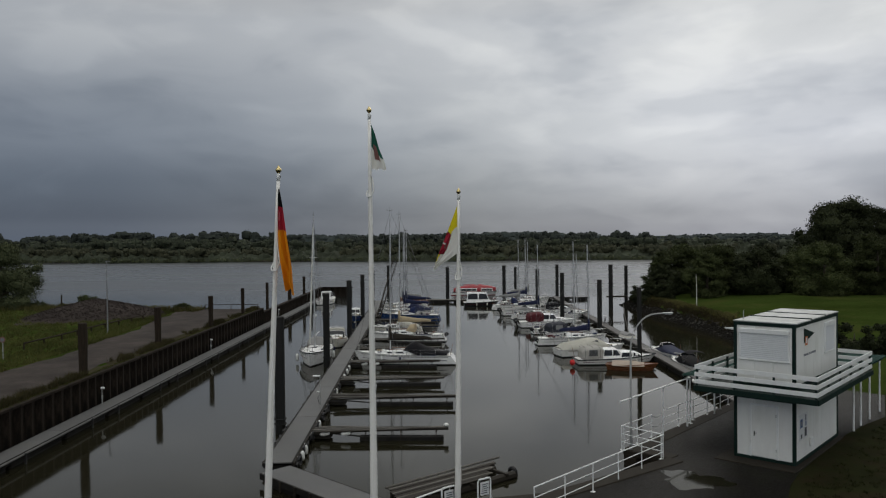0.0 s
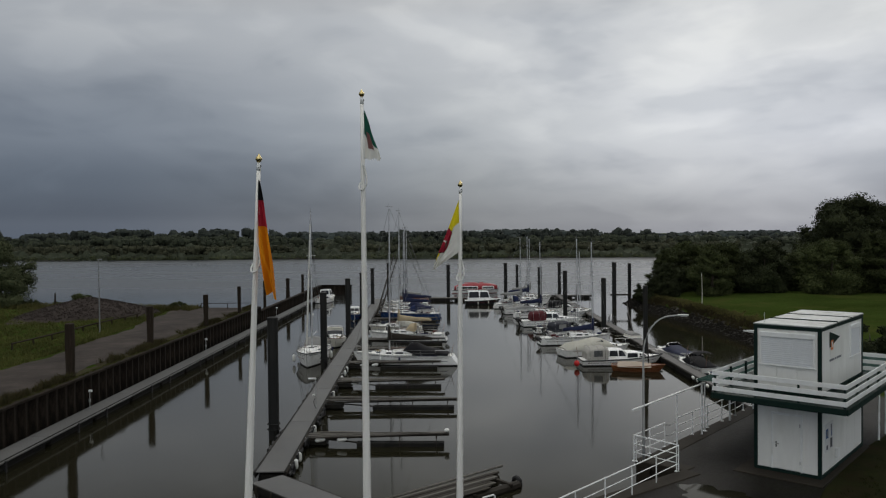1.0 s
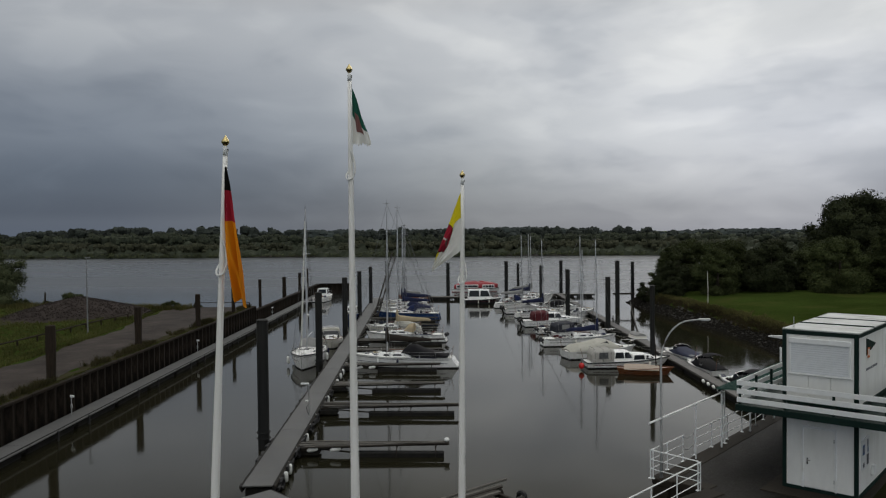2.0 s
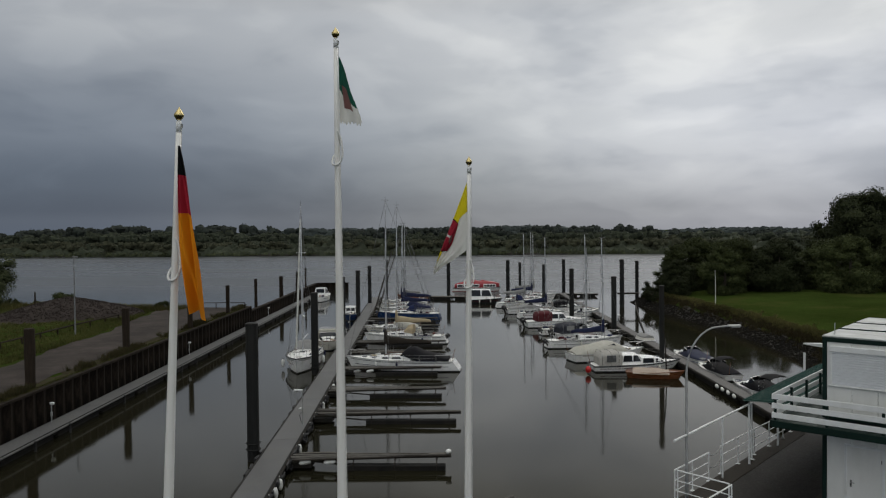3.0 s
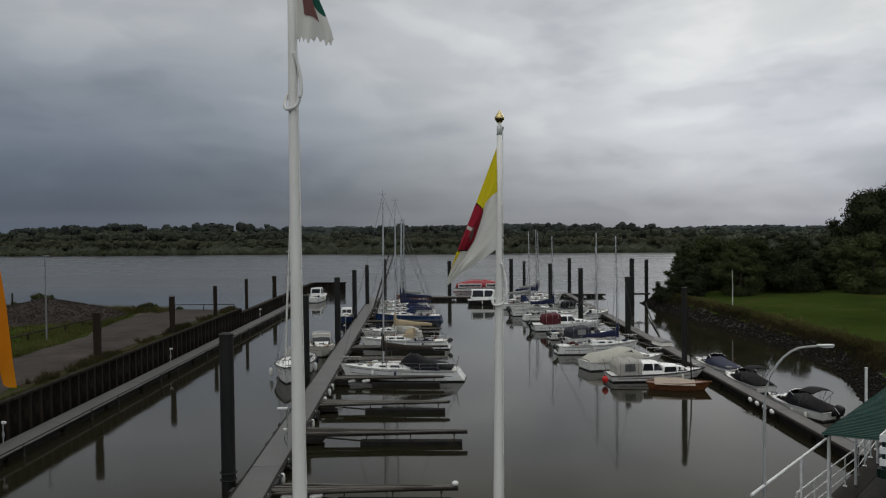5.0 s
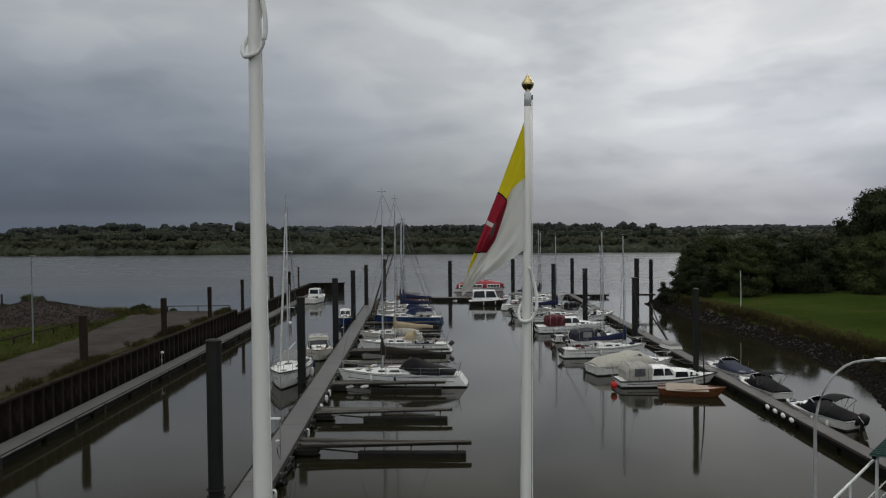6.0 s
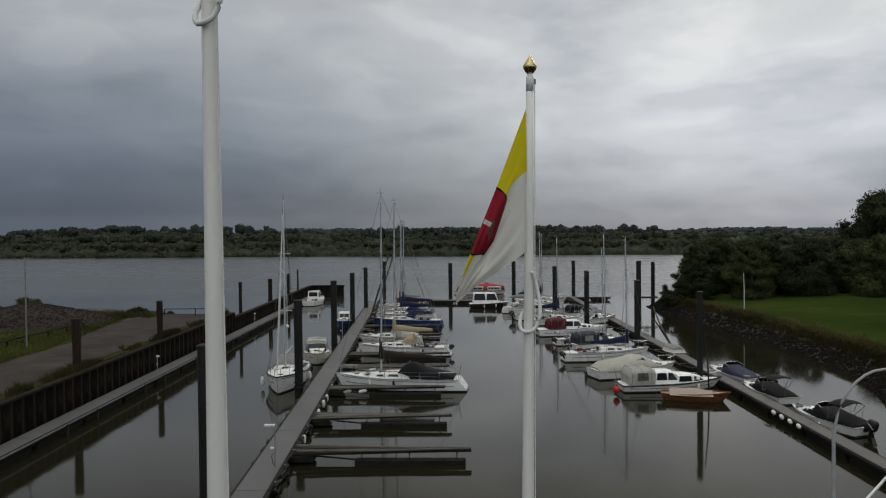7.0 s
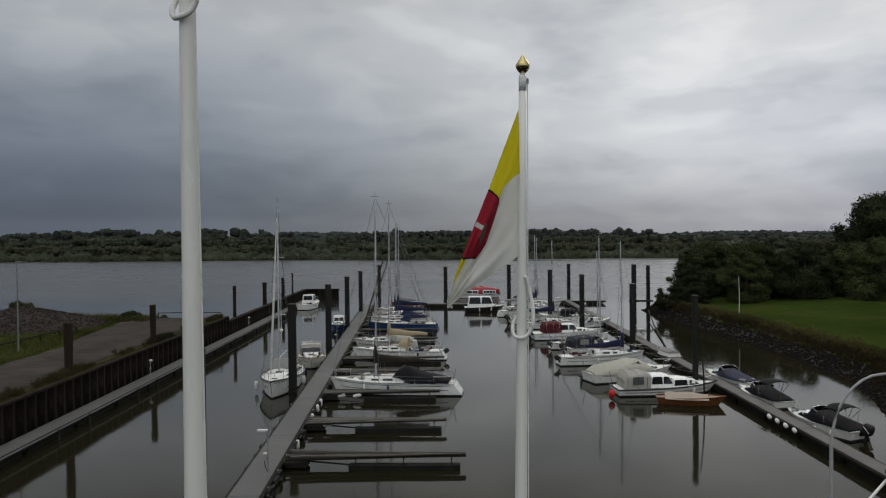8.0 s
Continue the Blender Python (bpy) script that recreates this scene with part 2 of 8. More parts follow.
RUBBER = mat("black_rubber", (0.014, 0.014, 0.015), 0.6, vary=0.2, bump=0.1)
WHITE_PAINT = mat("white_paint", (0.74, 0.755, 0.75), 0.4, vary=0.04, grain=6, stain=0.8, dirt=(0.55, 0.54, 0.48), dirty=0.35, bump=0.04)
POLE_WHITE = mat("white_pole_lacquer", (0.77, 0.76, 0.72), 0.3, vary=0.035, grain=4, stain=0.7, dirt=(0.6, 0.6, 0.55), dirty=0.3, bump=0.02, scale=(1, 1, 0.2))
PANEL_WHITE = mat("white_sheet_steel", (0.72, 0.725, 0.70), 0.42, vary=0.035, grain=5, stain=0.5, dirt=(0.56, 0.56, 0.52), dirty=0.35, bump=0.03, scale=(1, 1, 0.35))
SHUTTER_WHITE = mat("white_shutter_slats", (0.64, 0.66, 0.68), 0.45, vary=0.04, grain=5, stain=0.8, bump=0.03)
GREEN_PAINT = mat("dark_green_paint", (0.006, 0.018, 0.0145), 0.62, vary=0.16, grain=6, stain=0.7, bump=0.05, spec=0.15)
GREEN_ROOF = mat("green_ribbed_roofing", (0.007, 0.040, 0.032), 0.65, vary=0.2, grain=5, stain=0.5, dirt=(0.018, 0.040, 0.031), dirty=0.5, bump=0.08, spec=0.15)
ROOF_FELT = mat("pale_grey_roof", (0.40, 0.42, 0.41), 0.45, vary=0.16, grain=5, stain=0.9, dirt=(0.12, 0.13, 0.11), dirty=0.9, bump=0.15, scale=(1, 0.35, 1))
GALV = mat("galvanised_steel", (0.46, 0.47, 0.46), 0.4, metal=0.7, vary=0.12, grain=9, stain=0.8, bump=0.05)
LAMP_PALE = mat("pale_grey_lamp_paint", (0.33, 0.335, 0.33), 0.45, vary=0.12, grain=5, stain=0.7, bump=0.03)
LAMP_GREY = mat("grey_lamp_paint", (0.17, 0.175, 0.175), 0.5, vary=0.1, grain=5, stain=0.7, bump=0.03)
ALU = mat("anodised_mast", (0.56, 0.57, 0.58), 0.35, metal=0.5, vary=0.06, grain=5, stain=0.5, bump=0.02)
CHROME = mat("stainless_steel", (0.45, 0.45, 0.45), 0.22, metal=1.0, vary=0.05, bump=0.0)
WIRE = mat("rigging_wire", (0.16, 0.16, 0.16), 0.4, metal=0.6, vary=0.1, bump=0.0)
GOLD = mat("gilt_finial", (0.58, 0.47, 0.22), 0.25, metal=1.0, vary=0.08, bump=0.03)
ROPE_WHITE = mat("white_rope", (0.72, 0.72, 0.69), 0.7, vary=0.1, grain=30, bump=0.3)
ROPE_GREY = mat("grey_mooring_rope", (0.30, 0.29, 0.26), 0.8, vary=0.2, grain=30, bump=0.3)
GEL_WHITE = mat("white_gelcoat", (0.87, 0.87, 0.855), 0.28, vary=0.03, grain=3, stain=0.6, dirt=(0.56, 0.55, 0.48), dirty=0.35, bump=0.01, coat=0.2)
GEL_CREAM = mat("cream_gelcoat", (0.66, 0.64, 0.57), 0.3, vary=0.04, grain=3, stain=0.6, dirt=(0.5, 0.48, 0.4), dirty=0.3, bump=0.01, coat=0.2)
GEL_BLUE = mat("navy_gelcoat", (0.022, 0.050, 0.135), 0.22, vary=0.1, grain=3, stain=0.6, bump=0.01, coat=0.3)
BOAT_DECK = mat("nonslip_deck", (0.78, 0.78, 0.75), 0.6, vary=0.05, grain=25, stain=0.9, dirt=(0.42, 0.42, 0.38), dirty=0.4, bump=0.1)
TEAK = mat("varnished_wood", (0.155, 0.055, 0.020), 0.3, vary=0.25, grain=9, stain=0.8, bump=0.08, scale=(0.2, 1, 1), coat=0.3)
ORANGE_WOOD = mat("red_brown_painted_planks", (0.19, 0.075, 0.045), 0.5, vary=0.2, grain=7, stain=0.8, bump=0.1, scale=(0.2, 1, 1))
ANTIFOUL = mat("dark_antifouling", (0.02, 0.024, 0.028), 0.7, vary=0.2, grain=6, stain=0.7, dirt=(0.05, 0.05, 0.03), dirty=0.5, bump=0.05)
GEL_BLACK = mat("black_gelcoat", (0.012, 0.013, 0.015), 0.3, vary=0.1, grain=3, stain=0.6, bump=0.01, coat=0.2)
BLACK_STRIPE = mat("black_stripe", (0.012, 0.013, 0.016), 0.35, vary=0.1, bump=0.0)
GLASS_DARK = mat("tinted_window", (0.012, 0.014, 0.017), 0.06, vary=0.1, grain=2, stain=0.5, bump=0.0)
CLEAR_VINYL = mat("cloudy_vinyl_window", (0.085, 0.088, 0.09), 0.25, vary=0.2, grain=3, stain=0.8, bump=0.05)
CLOTH_BLACK = mat("black_canvas", (0.010, 0.010, 0.012), 0.8, vary=0.25, grain=14, stain=1.2, bump=0.35, spec=0.15)
CLOTH_NAVY = mat("navy_canvas", (0.016, 0.02, 0.05), 0.8, vary=0.25, grain=14, stain=1.2, bump=0.35, spec=0.15)
CLOTH_CHARCOAL = mat("charcoal_canvas", (0.028, 0.030, 0.040), 0.75, vary=0.25, grain=14, stain=1.2, bump=0.35, spec=0.2)
CLOTH_PALE_NAVY = mat("pale_navy_canvas", (0.040, 0.045, 0.072), 0.8, vary=0.2, grain=14, stain=1.2, bump=0.35, spec=0.15)
CLOTH_BLUE = mat("blue_canvas", (0.016, 0.024, 0.070), 0.8, vary=0.2, grain=14, stain=1.2, bump=0.35, spec=0.15)
CLOTH_GREY = mat("grey_canvas", (0.25, 0.25, 0.245), 0.8, vary=0.12, grain=14, stain=1.2, dirt=(0.16, 0.16, 0.14), dirty=0.4, bump=0.35, spec=0.15)
CLOTH_CREAM = mat("cream_canvas", (0.43, 0.42, 0.37), 0.8, vary=0.1, grain=14, stain=1.2, dirt=(0.3, 0.28, 0.22), dirty=0.4, bump=0.35, spec=0.15)
CLOTH_PALE = mat("pale_grey_canvas", (0.37, 0.36, 0.33), 0.8, vary=0.12, grain=14, stain=1.2, dirt=(0.24, 0.23, 0.2), dirty=0.4, bump=0.35, spec=0.15)
CLOTH_TAN = mat("tan_canvas", (0.38, 0.31, 0.2), 0.8, vary=0.14, grain=14, stain=1.2, bump=0.35, spec=0.15)
CLOTH_PINK = mat("pale_tarpaulin", (0.40, 0.33, 0.27), 0.75, vary=0.12, grain=12, stain=1.0, bump=0.35, spec=0.15)
CLOTH_RED = mat("dark_red_canvas", (0.08, 0.014, 0.018), 0.75, vary=0.2, grain=14, stain=1.2, bump=0.35, spec=0.15)
CLOTH_BROWN = mat("dark_brown_canvas", (0.028, 0.023, 0.018), 0.8, vary=0.25, grain=14, stain=1.2, bump=0.35, spec=0.15)
LIFEBOAT_RED = mat("red_lifeboat_shell", (0.30, 0.026, 0.035), 0.4, vary=0.1, grain=4, stain=0.6, bump=0.02)
BUOY_RED = mat("red_buoy", (0.5, 0.02, 0.02), 0.45, vary=0.1, bump=0.05)
FENDER_WHITE = mat("white_fender_vinyl", (0.7, 0.71, 0.69), 0.45, vary=0.06, grain=8, stain=2.0, dirt=(0.4, 0.4, 0.34), dirty=0.5, bump=0.05)


def flagmat(name, color):
    """Thin woven cloth that lets part of the light through."""
    m = mat(name, color, 0.75, vary=0.035, grain=60, stain=1.5, bump=0.05, spec=0.1)
    t = m.node_tree
    b = t.nodes["Principled BSDF"]
    tr = t.nodes.new("ShaderNodeBsdfTranslucent")
    t.links.new(b.inputs["Base Color"].links[0].from_socket, tr.inputs["Color"])
    mx = t.nodes.new("ShaderNodeMixShader")
    mx.inputs[0].default_value = 0.42
    t.links.new(b.outputs[0], mx.inputs[1])
    t.links.new(tr.outputs[0], mx.inputs[2])
    t.links.new(mx.outputs[0], t.nodes["Material Output"].inputs["Surface"])
    return m


FLAG_BLACK = flagmat("black_flag_cloth", (0.012, 0.012, 0.013))
FLAG_RED = flagmat("red_flag_cloth", (0.42, 0.028, 0.05))
FLAG_GOLD = flagmat("gold_flag_cloth", (0.72, 0.27, 0.012))
FLAG_GREEN = flagmat("green_flag_cloth", (0.02, 0.10, 0.07))
FLAG_WHITE = flagmat("white_flag_cloth", (0.70, 0.70, 0.66))
FLAG_YELLOW = flagmat("yellow_flag_cloth", (0.66, 0.56, 0.02))
FLAG_DULL = flagmat("faded_red_print", (0.26, 0.13, 0.12))
SIGN_DARK = mat("dark_sign_print", (0.05, 0.055, 0.065), 0.5, vary=0.2, bump=0.0)
SIGN_FADED = mat("faded_sign_print", (0.16, 0.17, 0.19), 0.5, vary=0.2, bump=0.0)
SIGN_WHITE = mat("white_sign_board", (0.62, 0.63, 0.63), 0.45, vary=0.06, bump=0.0)
SIGN_BLUE = mat("blue_sign_print", (0.03, 0.08, 0.2), 0.5, vary=0.1, bump=0.0)
SIGN_ORANGE = mat("orange_sign_print", (0.55, 0.15, 0.03), 0.5, vary=0.1, bump=0.0)
GRAVEL = mat("brown_gravel", (0.044, 0.036, 0.033), 0.9, vary=0.2, grain=6, stain=0.5, dirt=(0.040, 0.034, 0.026), dirty=0.5, bump=0.7, spec=0.04)
ROCK = mat("dark_bank_stone", (0.0150, 0.0138, 0.0120), 0.9, vary=0.2, grain=4, stain=0.35, dirt=(0.012, 0.011, 0.008), dirty=0.8, bump=0.5, spec=0.04)
MUD = mat("dark_river_mud", (0.017, 0.014, 0.009), 0.6, vary=0.25, grain=3, stain=0.4, dirt=(0.009, 0.008, 0.006), dirty=0.6, bump=0.5, spec=0.2)
BARK = mat("tree_bark", (0.06, 0.048, 0.036), 0.9, vary=0.3, grain=9, stain=0.8, bump=0.6, scale=(1, 1, 0.3))
LEAF_DARK = leafmat("dark_tree_leaves", (0.014, 0.018, 0.009), (0.036, 0.042, 0.019))
LEAF_BUSH = leafmat("bush_leaves", (0.023, 0.030, 0.012), (0.060, 0.070, 0.027))
LEAF_WILLOW = leafmat("grey_green_willow_leaves", (0.042, 0.052, 0.026), (0.105, 0.118, 0.06))
# distance haze is put into the next four leaf colours, paler and greyer
LEAF_FAR = leafmat("far_wood_leaves", (0.028, 0.033, 0.024), (0.046, 0.053, 0.034))
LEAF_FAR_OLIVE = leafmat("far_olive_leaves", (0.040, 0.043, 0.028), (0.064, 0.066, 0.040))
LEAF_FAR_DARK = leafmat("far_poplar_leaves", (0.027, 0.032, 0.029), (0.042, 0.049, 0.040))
LEAF_HAZE = leafmat("haze_tinted_ridge_leaves", (0.038, 0.046, 0.044), (0.050, 0.060, 0.056))
LEAF_FAR_PALE = leafmat("far_bank_reeds", (0.042, 0.050, 0.026), (0.075, 0.082, 0.042))
REED = leafmat("dry_reeds", (0.040, 0.046, 0.014), (0.098, 0.082, 0.032))
SEDGE = leafmat("brown_sedge", (0.016, 0.015, 0.007), (0.042, 0.033, 0.017))
WEED = leafmat("verge_weeds", (0.034, 0.038, 0.014), (0.078, 0.062, 0.032))
TURF_BLADE = leafmat("dark_turf_blades", (0.014, 0.018, 0.006), (0.028, 0.030, 0.010))
GRASS_BLADE = leafmat("grass_blades", (0.042, 0.052, 0.014), (0.094, 0.092, 0.030))


# ---------------------------------------------------------------- mesh helpers
class Geo:
    """Collects points and faces for one mesh."""

    def __init__(self):
        self.v, self.f = [], []

    def add(self, pts, faces):
        o = len(self.v)
        self.v.extend(tuple(p) for p in pts)
        self.f.extend(tuple(i + o for i in f) for f in faces)
        return self

    def loft(self, rings, closed=True, caps=True):
        n = len(rings[0])
        pts = [p for r in rings for p in r]
        faces = []
        for a in range(len(rings) - 1):
            for i in range(n if closed else n - 1):
                j = (i + 1) % n
                faces.append((a * n + i, a * n + j, (a + 1) * n + j, (a + 1) * n + i))
        if caps and closed:
            faces.append(tuple(range(n - 1, -1, -1)))
            faces.append(tuple((len(rings) - 1) * n + i for i in range(n)))
        return self.add(pts, faces)

    def tube(self, pts, r, n=6, caps=True):
        pts = [Vector(p) for p in pts]
        rs = r if isinstance(r, (list, tuple)) else [r] * len(pts)
        rings = []
        for i, p in enumerate(pts):
            d = (pts[min(i + 1, len(pts) - 1)] - pts[max(i - 1, 0)]).normalized()
            a = d.cross(Vector((0, 0, 1)) if abs(d.z) < 0.95 else Vector((1, 0, 0))).normalized()
            b = d.cross(a)
            rings.append([p + rs[i] * (math.cos(k * math.tau / n) * a + math.sin(k * math.tau / n) * b) for k in range(n)])
        return self.loft(rings, True, caps)

    def box(self, c, s, rz=0.0, ch=0.0, m=None):
        """A block of size s round c, with its upright and upper edges cut by ch."""
        hx, hy, hz = s[0] / 2, s[1] / 2, s[2] / 2
        ch = min(ch, hx * 0.9, hy * 0.9, hz * 0.9)
        rot = Matrix.Rotation(rz, 4, "Z") if m is None else m

        def ring(z, i):
            x, y, k = hx - i, hy - i, max(ch - i, ch * 0.3)
            if ch <= 0:
                q = [(-x, -y), (x, -y), (x, y), (-x, y)]
            else:
                q = [(-x + k, -y), (x - k, -y), (x, -y + k), (x, y - k), (x - k, y), (-x + k, y), (-x, y - k), (-x, -y + k)]
            return [Vector(c) + rot @ Vector((a, b, z)) for a, b in q]

        rings = [ring(-hz, 0), ring(hz, 0)] if ch <= 0 else [ring(-hz, ch * 0.7), ring(-hz + ch * 0.7, 0), ring(hz - ch * 0.7, 0), ring(hz, ch * 0.7)]
        return self.loft(rings)

    def sphere(self, c, r, n=10, m=6, s=(1, 1, 1)):
        rings = []
        for a in range(m + 1):
            t = math.pi * (0.02 + 0.96 * a / m)
            rings.append([(c[0] + s[0] * r * math.sin(t) * math.cos(k * math.tau / n), c[1] + s[1] * r * math.sin(t) * math.sin(k * math.tau / n), c[2] - s[2] * r * math.cos(t)) for k in range(n)])
        return self.loft(rings)

    def mesh(self, name, material, smooth=False):
        me = bpy.data.meshes.new(name)
        me.from_pydata(self.v, [], self.f)
        if smooth:
            me.polygons.foreach_set("use_smooth", [True] * len(me.polygons))
        me.materials.append(material)
        me.update()
        return me


def part(name, geo, material, parent=None, label="", smooth=False, at=None, category="", group="", kind=""):
    """Links a Geo as one mesh object, under a thing where parent is given."""
    ob = new(name, geo.mesh(name, material, smooth) if isinstance(geo, Geo) else geo)
    if at is not None:
        ob.matrix_basis = at
    if parent is not None:
        ob.parent = parent
    return tagged(ob, label, category, group, kind)


def thing(name, m, label, category, group="", kind=""):
    """An empty at the base of a thing; its parts hang under it."""
    ob = new(name)
    ob.matrix_basis = m
    ob.empty_display_size = 0.2
    return tagged(ob, label, category, group, kind)


def smoothstep(a, b, v):
    t = np.clip((v - a) / (b - a), 0, 1)
    return t * t * (3 - 2 * t)


def wall_x(y):
    """The face of the sheet-pile wall."""
    return -25.95 - 0.038 * (y - 31)


def centre_x(y):
    """The middle of the centre pontoon."""
    return -9.75 - 0.069 * (y - 31.5)


def right_x(y):
    """The middle of the eastern pontoon."""
    return 19.2 - 0.031 * (y - 50)


LEFT_Z, QUAY_Z = 2.6, 2.95


# ---------------------------------------------------------------- ground, river, quay
SHORE_LEFT = [(wall_x(96.5), 96.5), (-40, 98.5), (-52, 101), (-66, 106), (-110, 112), (-200, 120), (-600, 140), (-3800, 200)]
SHORE_FAR = [(-3800, 420), (-400, 416), (0, 374), (400, 336), (3800, 326)]
SHORE_RIGHT = [(3800, 220), (300, 152), (120, 141), (60, 136), (32, 131), (25.6, 127), (25.3, 119), (26.8, 108), (28.6, 92), (29.4, 80), (29.2, 70), (27.0, 62), (23.8, 51.5), (18.0, 40.4)]
QUAY_EDGE = [(18.0, 40.4), (14.5, 34.6), (9.6, 28.6), (6.95, 25.3), (8.35, 23.95), (3.0, 19.6), (-2, 18.2), (-12, 16), (wall_x(12), 12)]
WALL_EDGE = [(wall_x(12), 12), (wall_x(96.5), 96.5)]


def edge_distance(px, py, chain):
    best = np.full(px.shape, 1e9)
    for (ax, ay), (bx, by) in zip(chain, chain[1:]):
        dx, dy = bx - ax, by - ay
        t = np.clip(((px - ax) * dx + (py - ay) * dy) / (dx * dx + dy * dy), 0, 1)
        best = np.minimum(best, np.hypot(px - ax - t * dx, py - ay - t * dy))
    return best


def in_water(px, py):
    ring = SHORE_LEFT + SHORE_FAR + SHORE_RIGHT + QUAY_EDGE[1:] + WALL_EDGE[1:]
    inside = np.zeros(px.shape, bool)
    for (ax, ay), (bx, by) in zip(ring, ring[1:] + ring[:1]):
        if ay == by:
            continue
        cross = ((ay > py) != (by > py)) & (px < (bx - ax) * (py - ay) / (by - ay) + ax)
        inside ^= cross
    return inside


def height(px, py):
    wet = in_water(px, py)
    steep = edge_distance(px, py, QUAY_EDGE + WALL_EDGE[1:])
    soft = np.minimum(edge_distance(px, py, SHORE_LEFT), np.minimum(edge_distance(px, py, SHORE_RIGHT), edge_distance(px, py, SHORE_FAR)))
    wob = np.sin(px * 0.31 + py * 0.17) * 0.5 + np.sin(px * 0.083 - py * 0.12) * 0.5
    right = 1.5 + 0.055 * np.clip(soft, 0, 22) + 0.12 * wob
    right = right + (QUAY_Z - right) * smoothstep(64, 46, py)
    left = LEFT_Z + 0.10 * wob * smoothstep(-36, -44, px)
    far = 1.2 + 0.5 * wob + 0.004 * np.clip(py - 390, 0, 600)
    top = np.where(py > 300, far, np.where(px < -10, left, right))
    top = np.where(px < -10, top + (QUAY_Z - top) * smoothstep(22, 10, py), np.where(py < 19, QUAY_Z, top))
    run = np.where(px > 0, 4.2, 3.0)
    bank = -0.7 + (top + 0.7) * smoothstep(-0.4, 1, soft / run)
    quay = -1.6 + (top + 1.6) * smoothstep(0.25, 1.15, steep)
    return np.where(wet, -1.6, np.minimum(bank, quay))


def spread(dense, far, grow=1.16):
    a, b, step = dense
    mid = list(np.arange(a, b + step / 2, step))
    lo, hi, s = [], [], step
    x = a
    while x > far[0]:
        s *= grow
        x -= s
        lo.append(x)
    s, x = step, b
    while x < far[1]:
        s *= grow
        x += s
        hi.append(x)
    return np.array(lo[::-1] + mid + hi)


def build_ground():
    xs = spread((-72, 62, 0.9), (-3800, 3800))
    ys = np.concatenate([spread((0, 150, 0.9), (-260, 300))[:-1], np.arange(300, 450, 3.0), spread((450, 474, 8), (450, 4200), 1.3)])
    ys = np.unique(np.round(ys, 3))
    gx, gy = np.meshgrid(xs, ys)
    gz = height(gx, gy)
    n, k = gx.shape[1], gx.shape[0]
    me = bpy.data.meshes.new("ground")
    idx = np.arange(n * k).reshape(k, n)
    faces = np.stack([idx[:-1, :-1], idx[:-1, 1:], idx[1:, 1:], idx[1:, :-1]], -1).reshape(-1, 4)
    me.from_pydata(np.stack([gx, gy, gz], -1).reshape(-1, 3).tolist(), [], faces.tolist())
    me.polygons.foreach_set("use_smooth", [True] * len(me.polygons))
    me.materials.append(GRASS)
    me.materials.append(MUD)
    slot = (np.abs(gz[:-1, :-1]) < 60) & ((gz[:-1, :-1] + gz[1:, 1:]) / 2 < 1.15)
    me.polygons.foreach_set("material_index", slot.reshape(-1).astype(int).tolist())
    me.update()
    tagged(new("ground", me), "grassy river bank with dark muddy slopes", "ground", kind="structure")


build_ground()
part("water", Geo().add([(-3800, -260, 0), (3800, -260, 0), (3800, 4200, 0), (-3800, 4200, 0)], [(0, 1, 2, 3)]), WATER,
     label="calm murky brown harbour and river water", category="water", kind="structure")


def build_road():
    """The service road along the wall, crumbling at its edges."""
    g = Geo()
    rows = []
    for i in range(97):
        y = -40 + 135.3 * i / 96
        inner = wall_x(y) - 1.5 + 0.25 * math.sin(y * 0.9) * math.sin(y * 0.23)
        outer = -33.2 - 0.044 * (y - 33) - 0.0024 * max(0.0, y - 55) ** 2 + 0.35 * math.sin(y * 0.37) + 0.2 * math.sin(y * 1.31)
        rows.append([(inner + (outer - inner) * k / 6, y, LEFT_Z + (QUAY_Z - LEFT_Z) * float(smoothstep(22, 10, y)) + 0.02 + 0.07 * math.sin(math.pi * k / 6)) for k in range(7)])
    g.loft(rows, closed=False)
    part("road", g, ASPHALT, label="narrow worn grey asphalt road beside the wall", category="road", kind="structure", smooth=True)


build_road()


def build_verge():
    """The strip of earth between the road and the wall top."""
    rows = []
    for i in range(70):
        y = 12 + 84.3 * i / 69
        z = LEFT_Z + (QUAY_Z - LEFT_Z) * float(smoothstep(22, 10, y)) + 0.004
        rows.append([(wall_x(y) - 0.08, y, z - 0.05), (wall_x(y) - 0.6, y, z + 0.03 * math.sin(y * 1.3)), (wall_x(y) - 1.2, y, z + 0.02 * math.sin(y * 2.1)), (wall_x(y) - 2.3, y, z - 0.02)])
    part("verge", Geo().loft(rows, closed=False), EARTH, label="thin grassy verge along the harbour wall", category="verge", kind="structure", smooth=True)


build_verge()


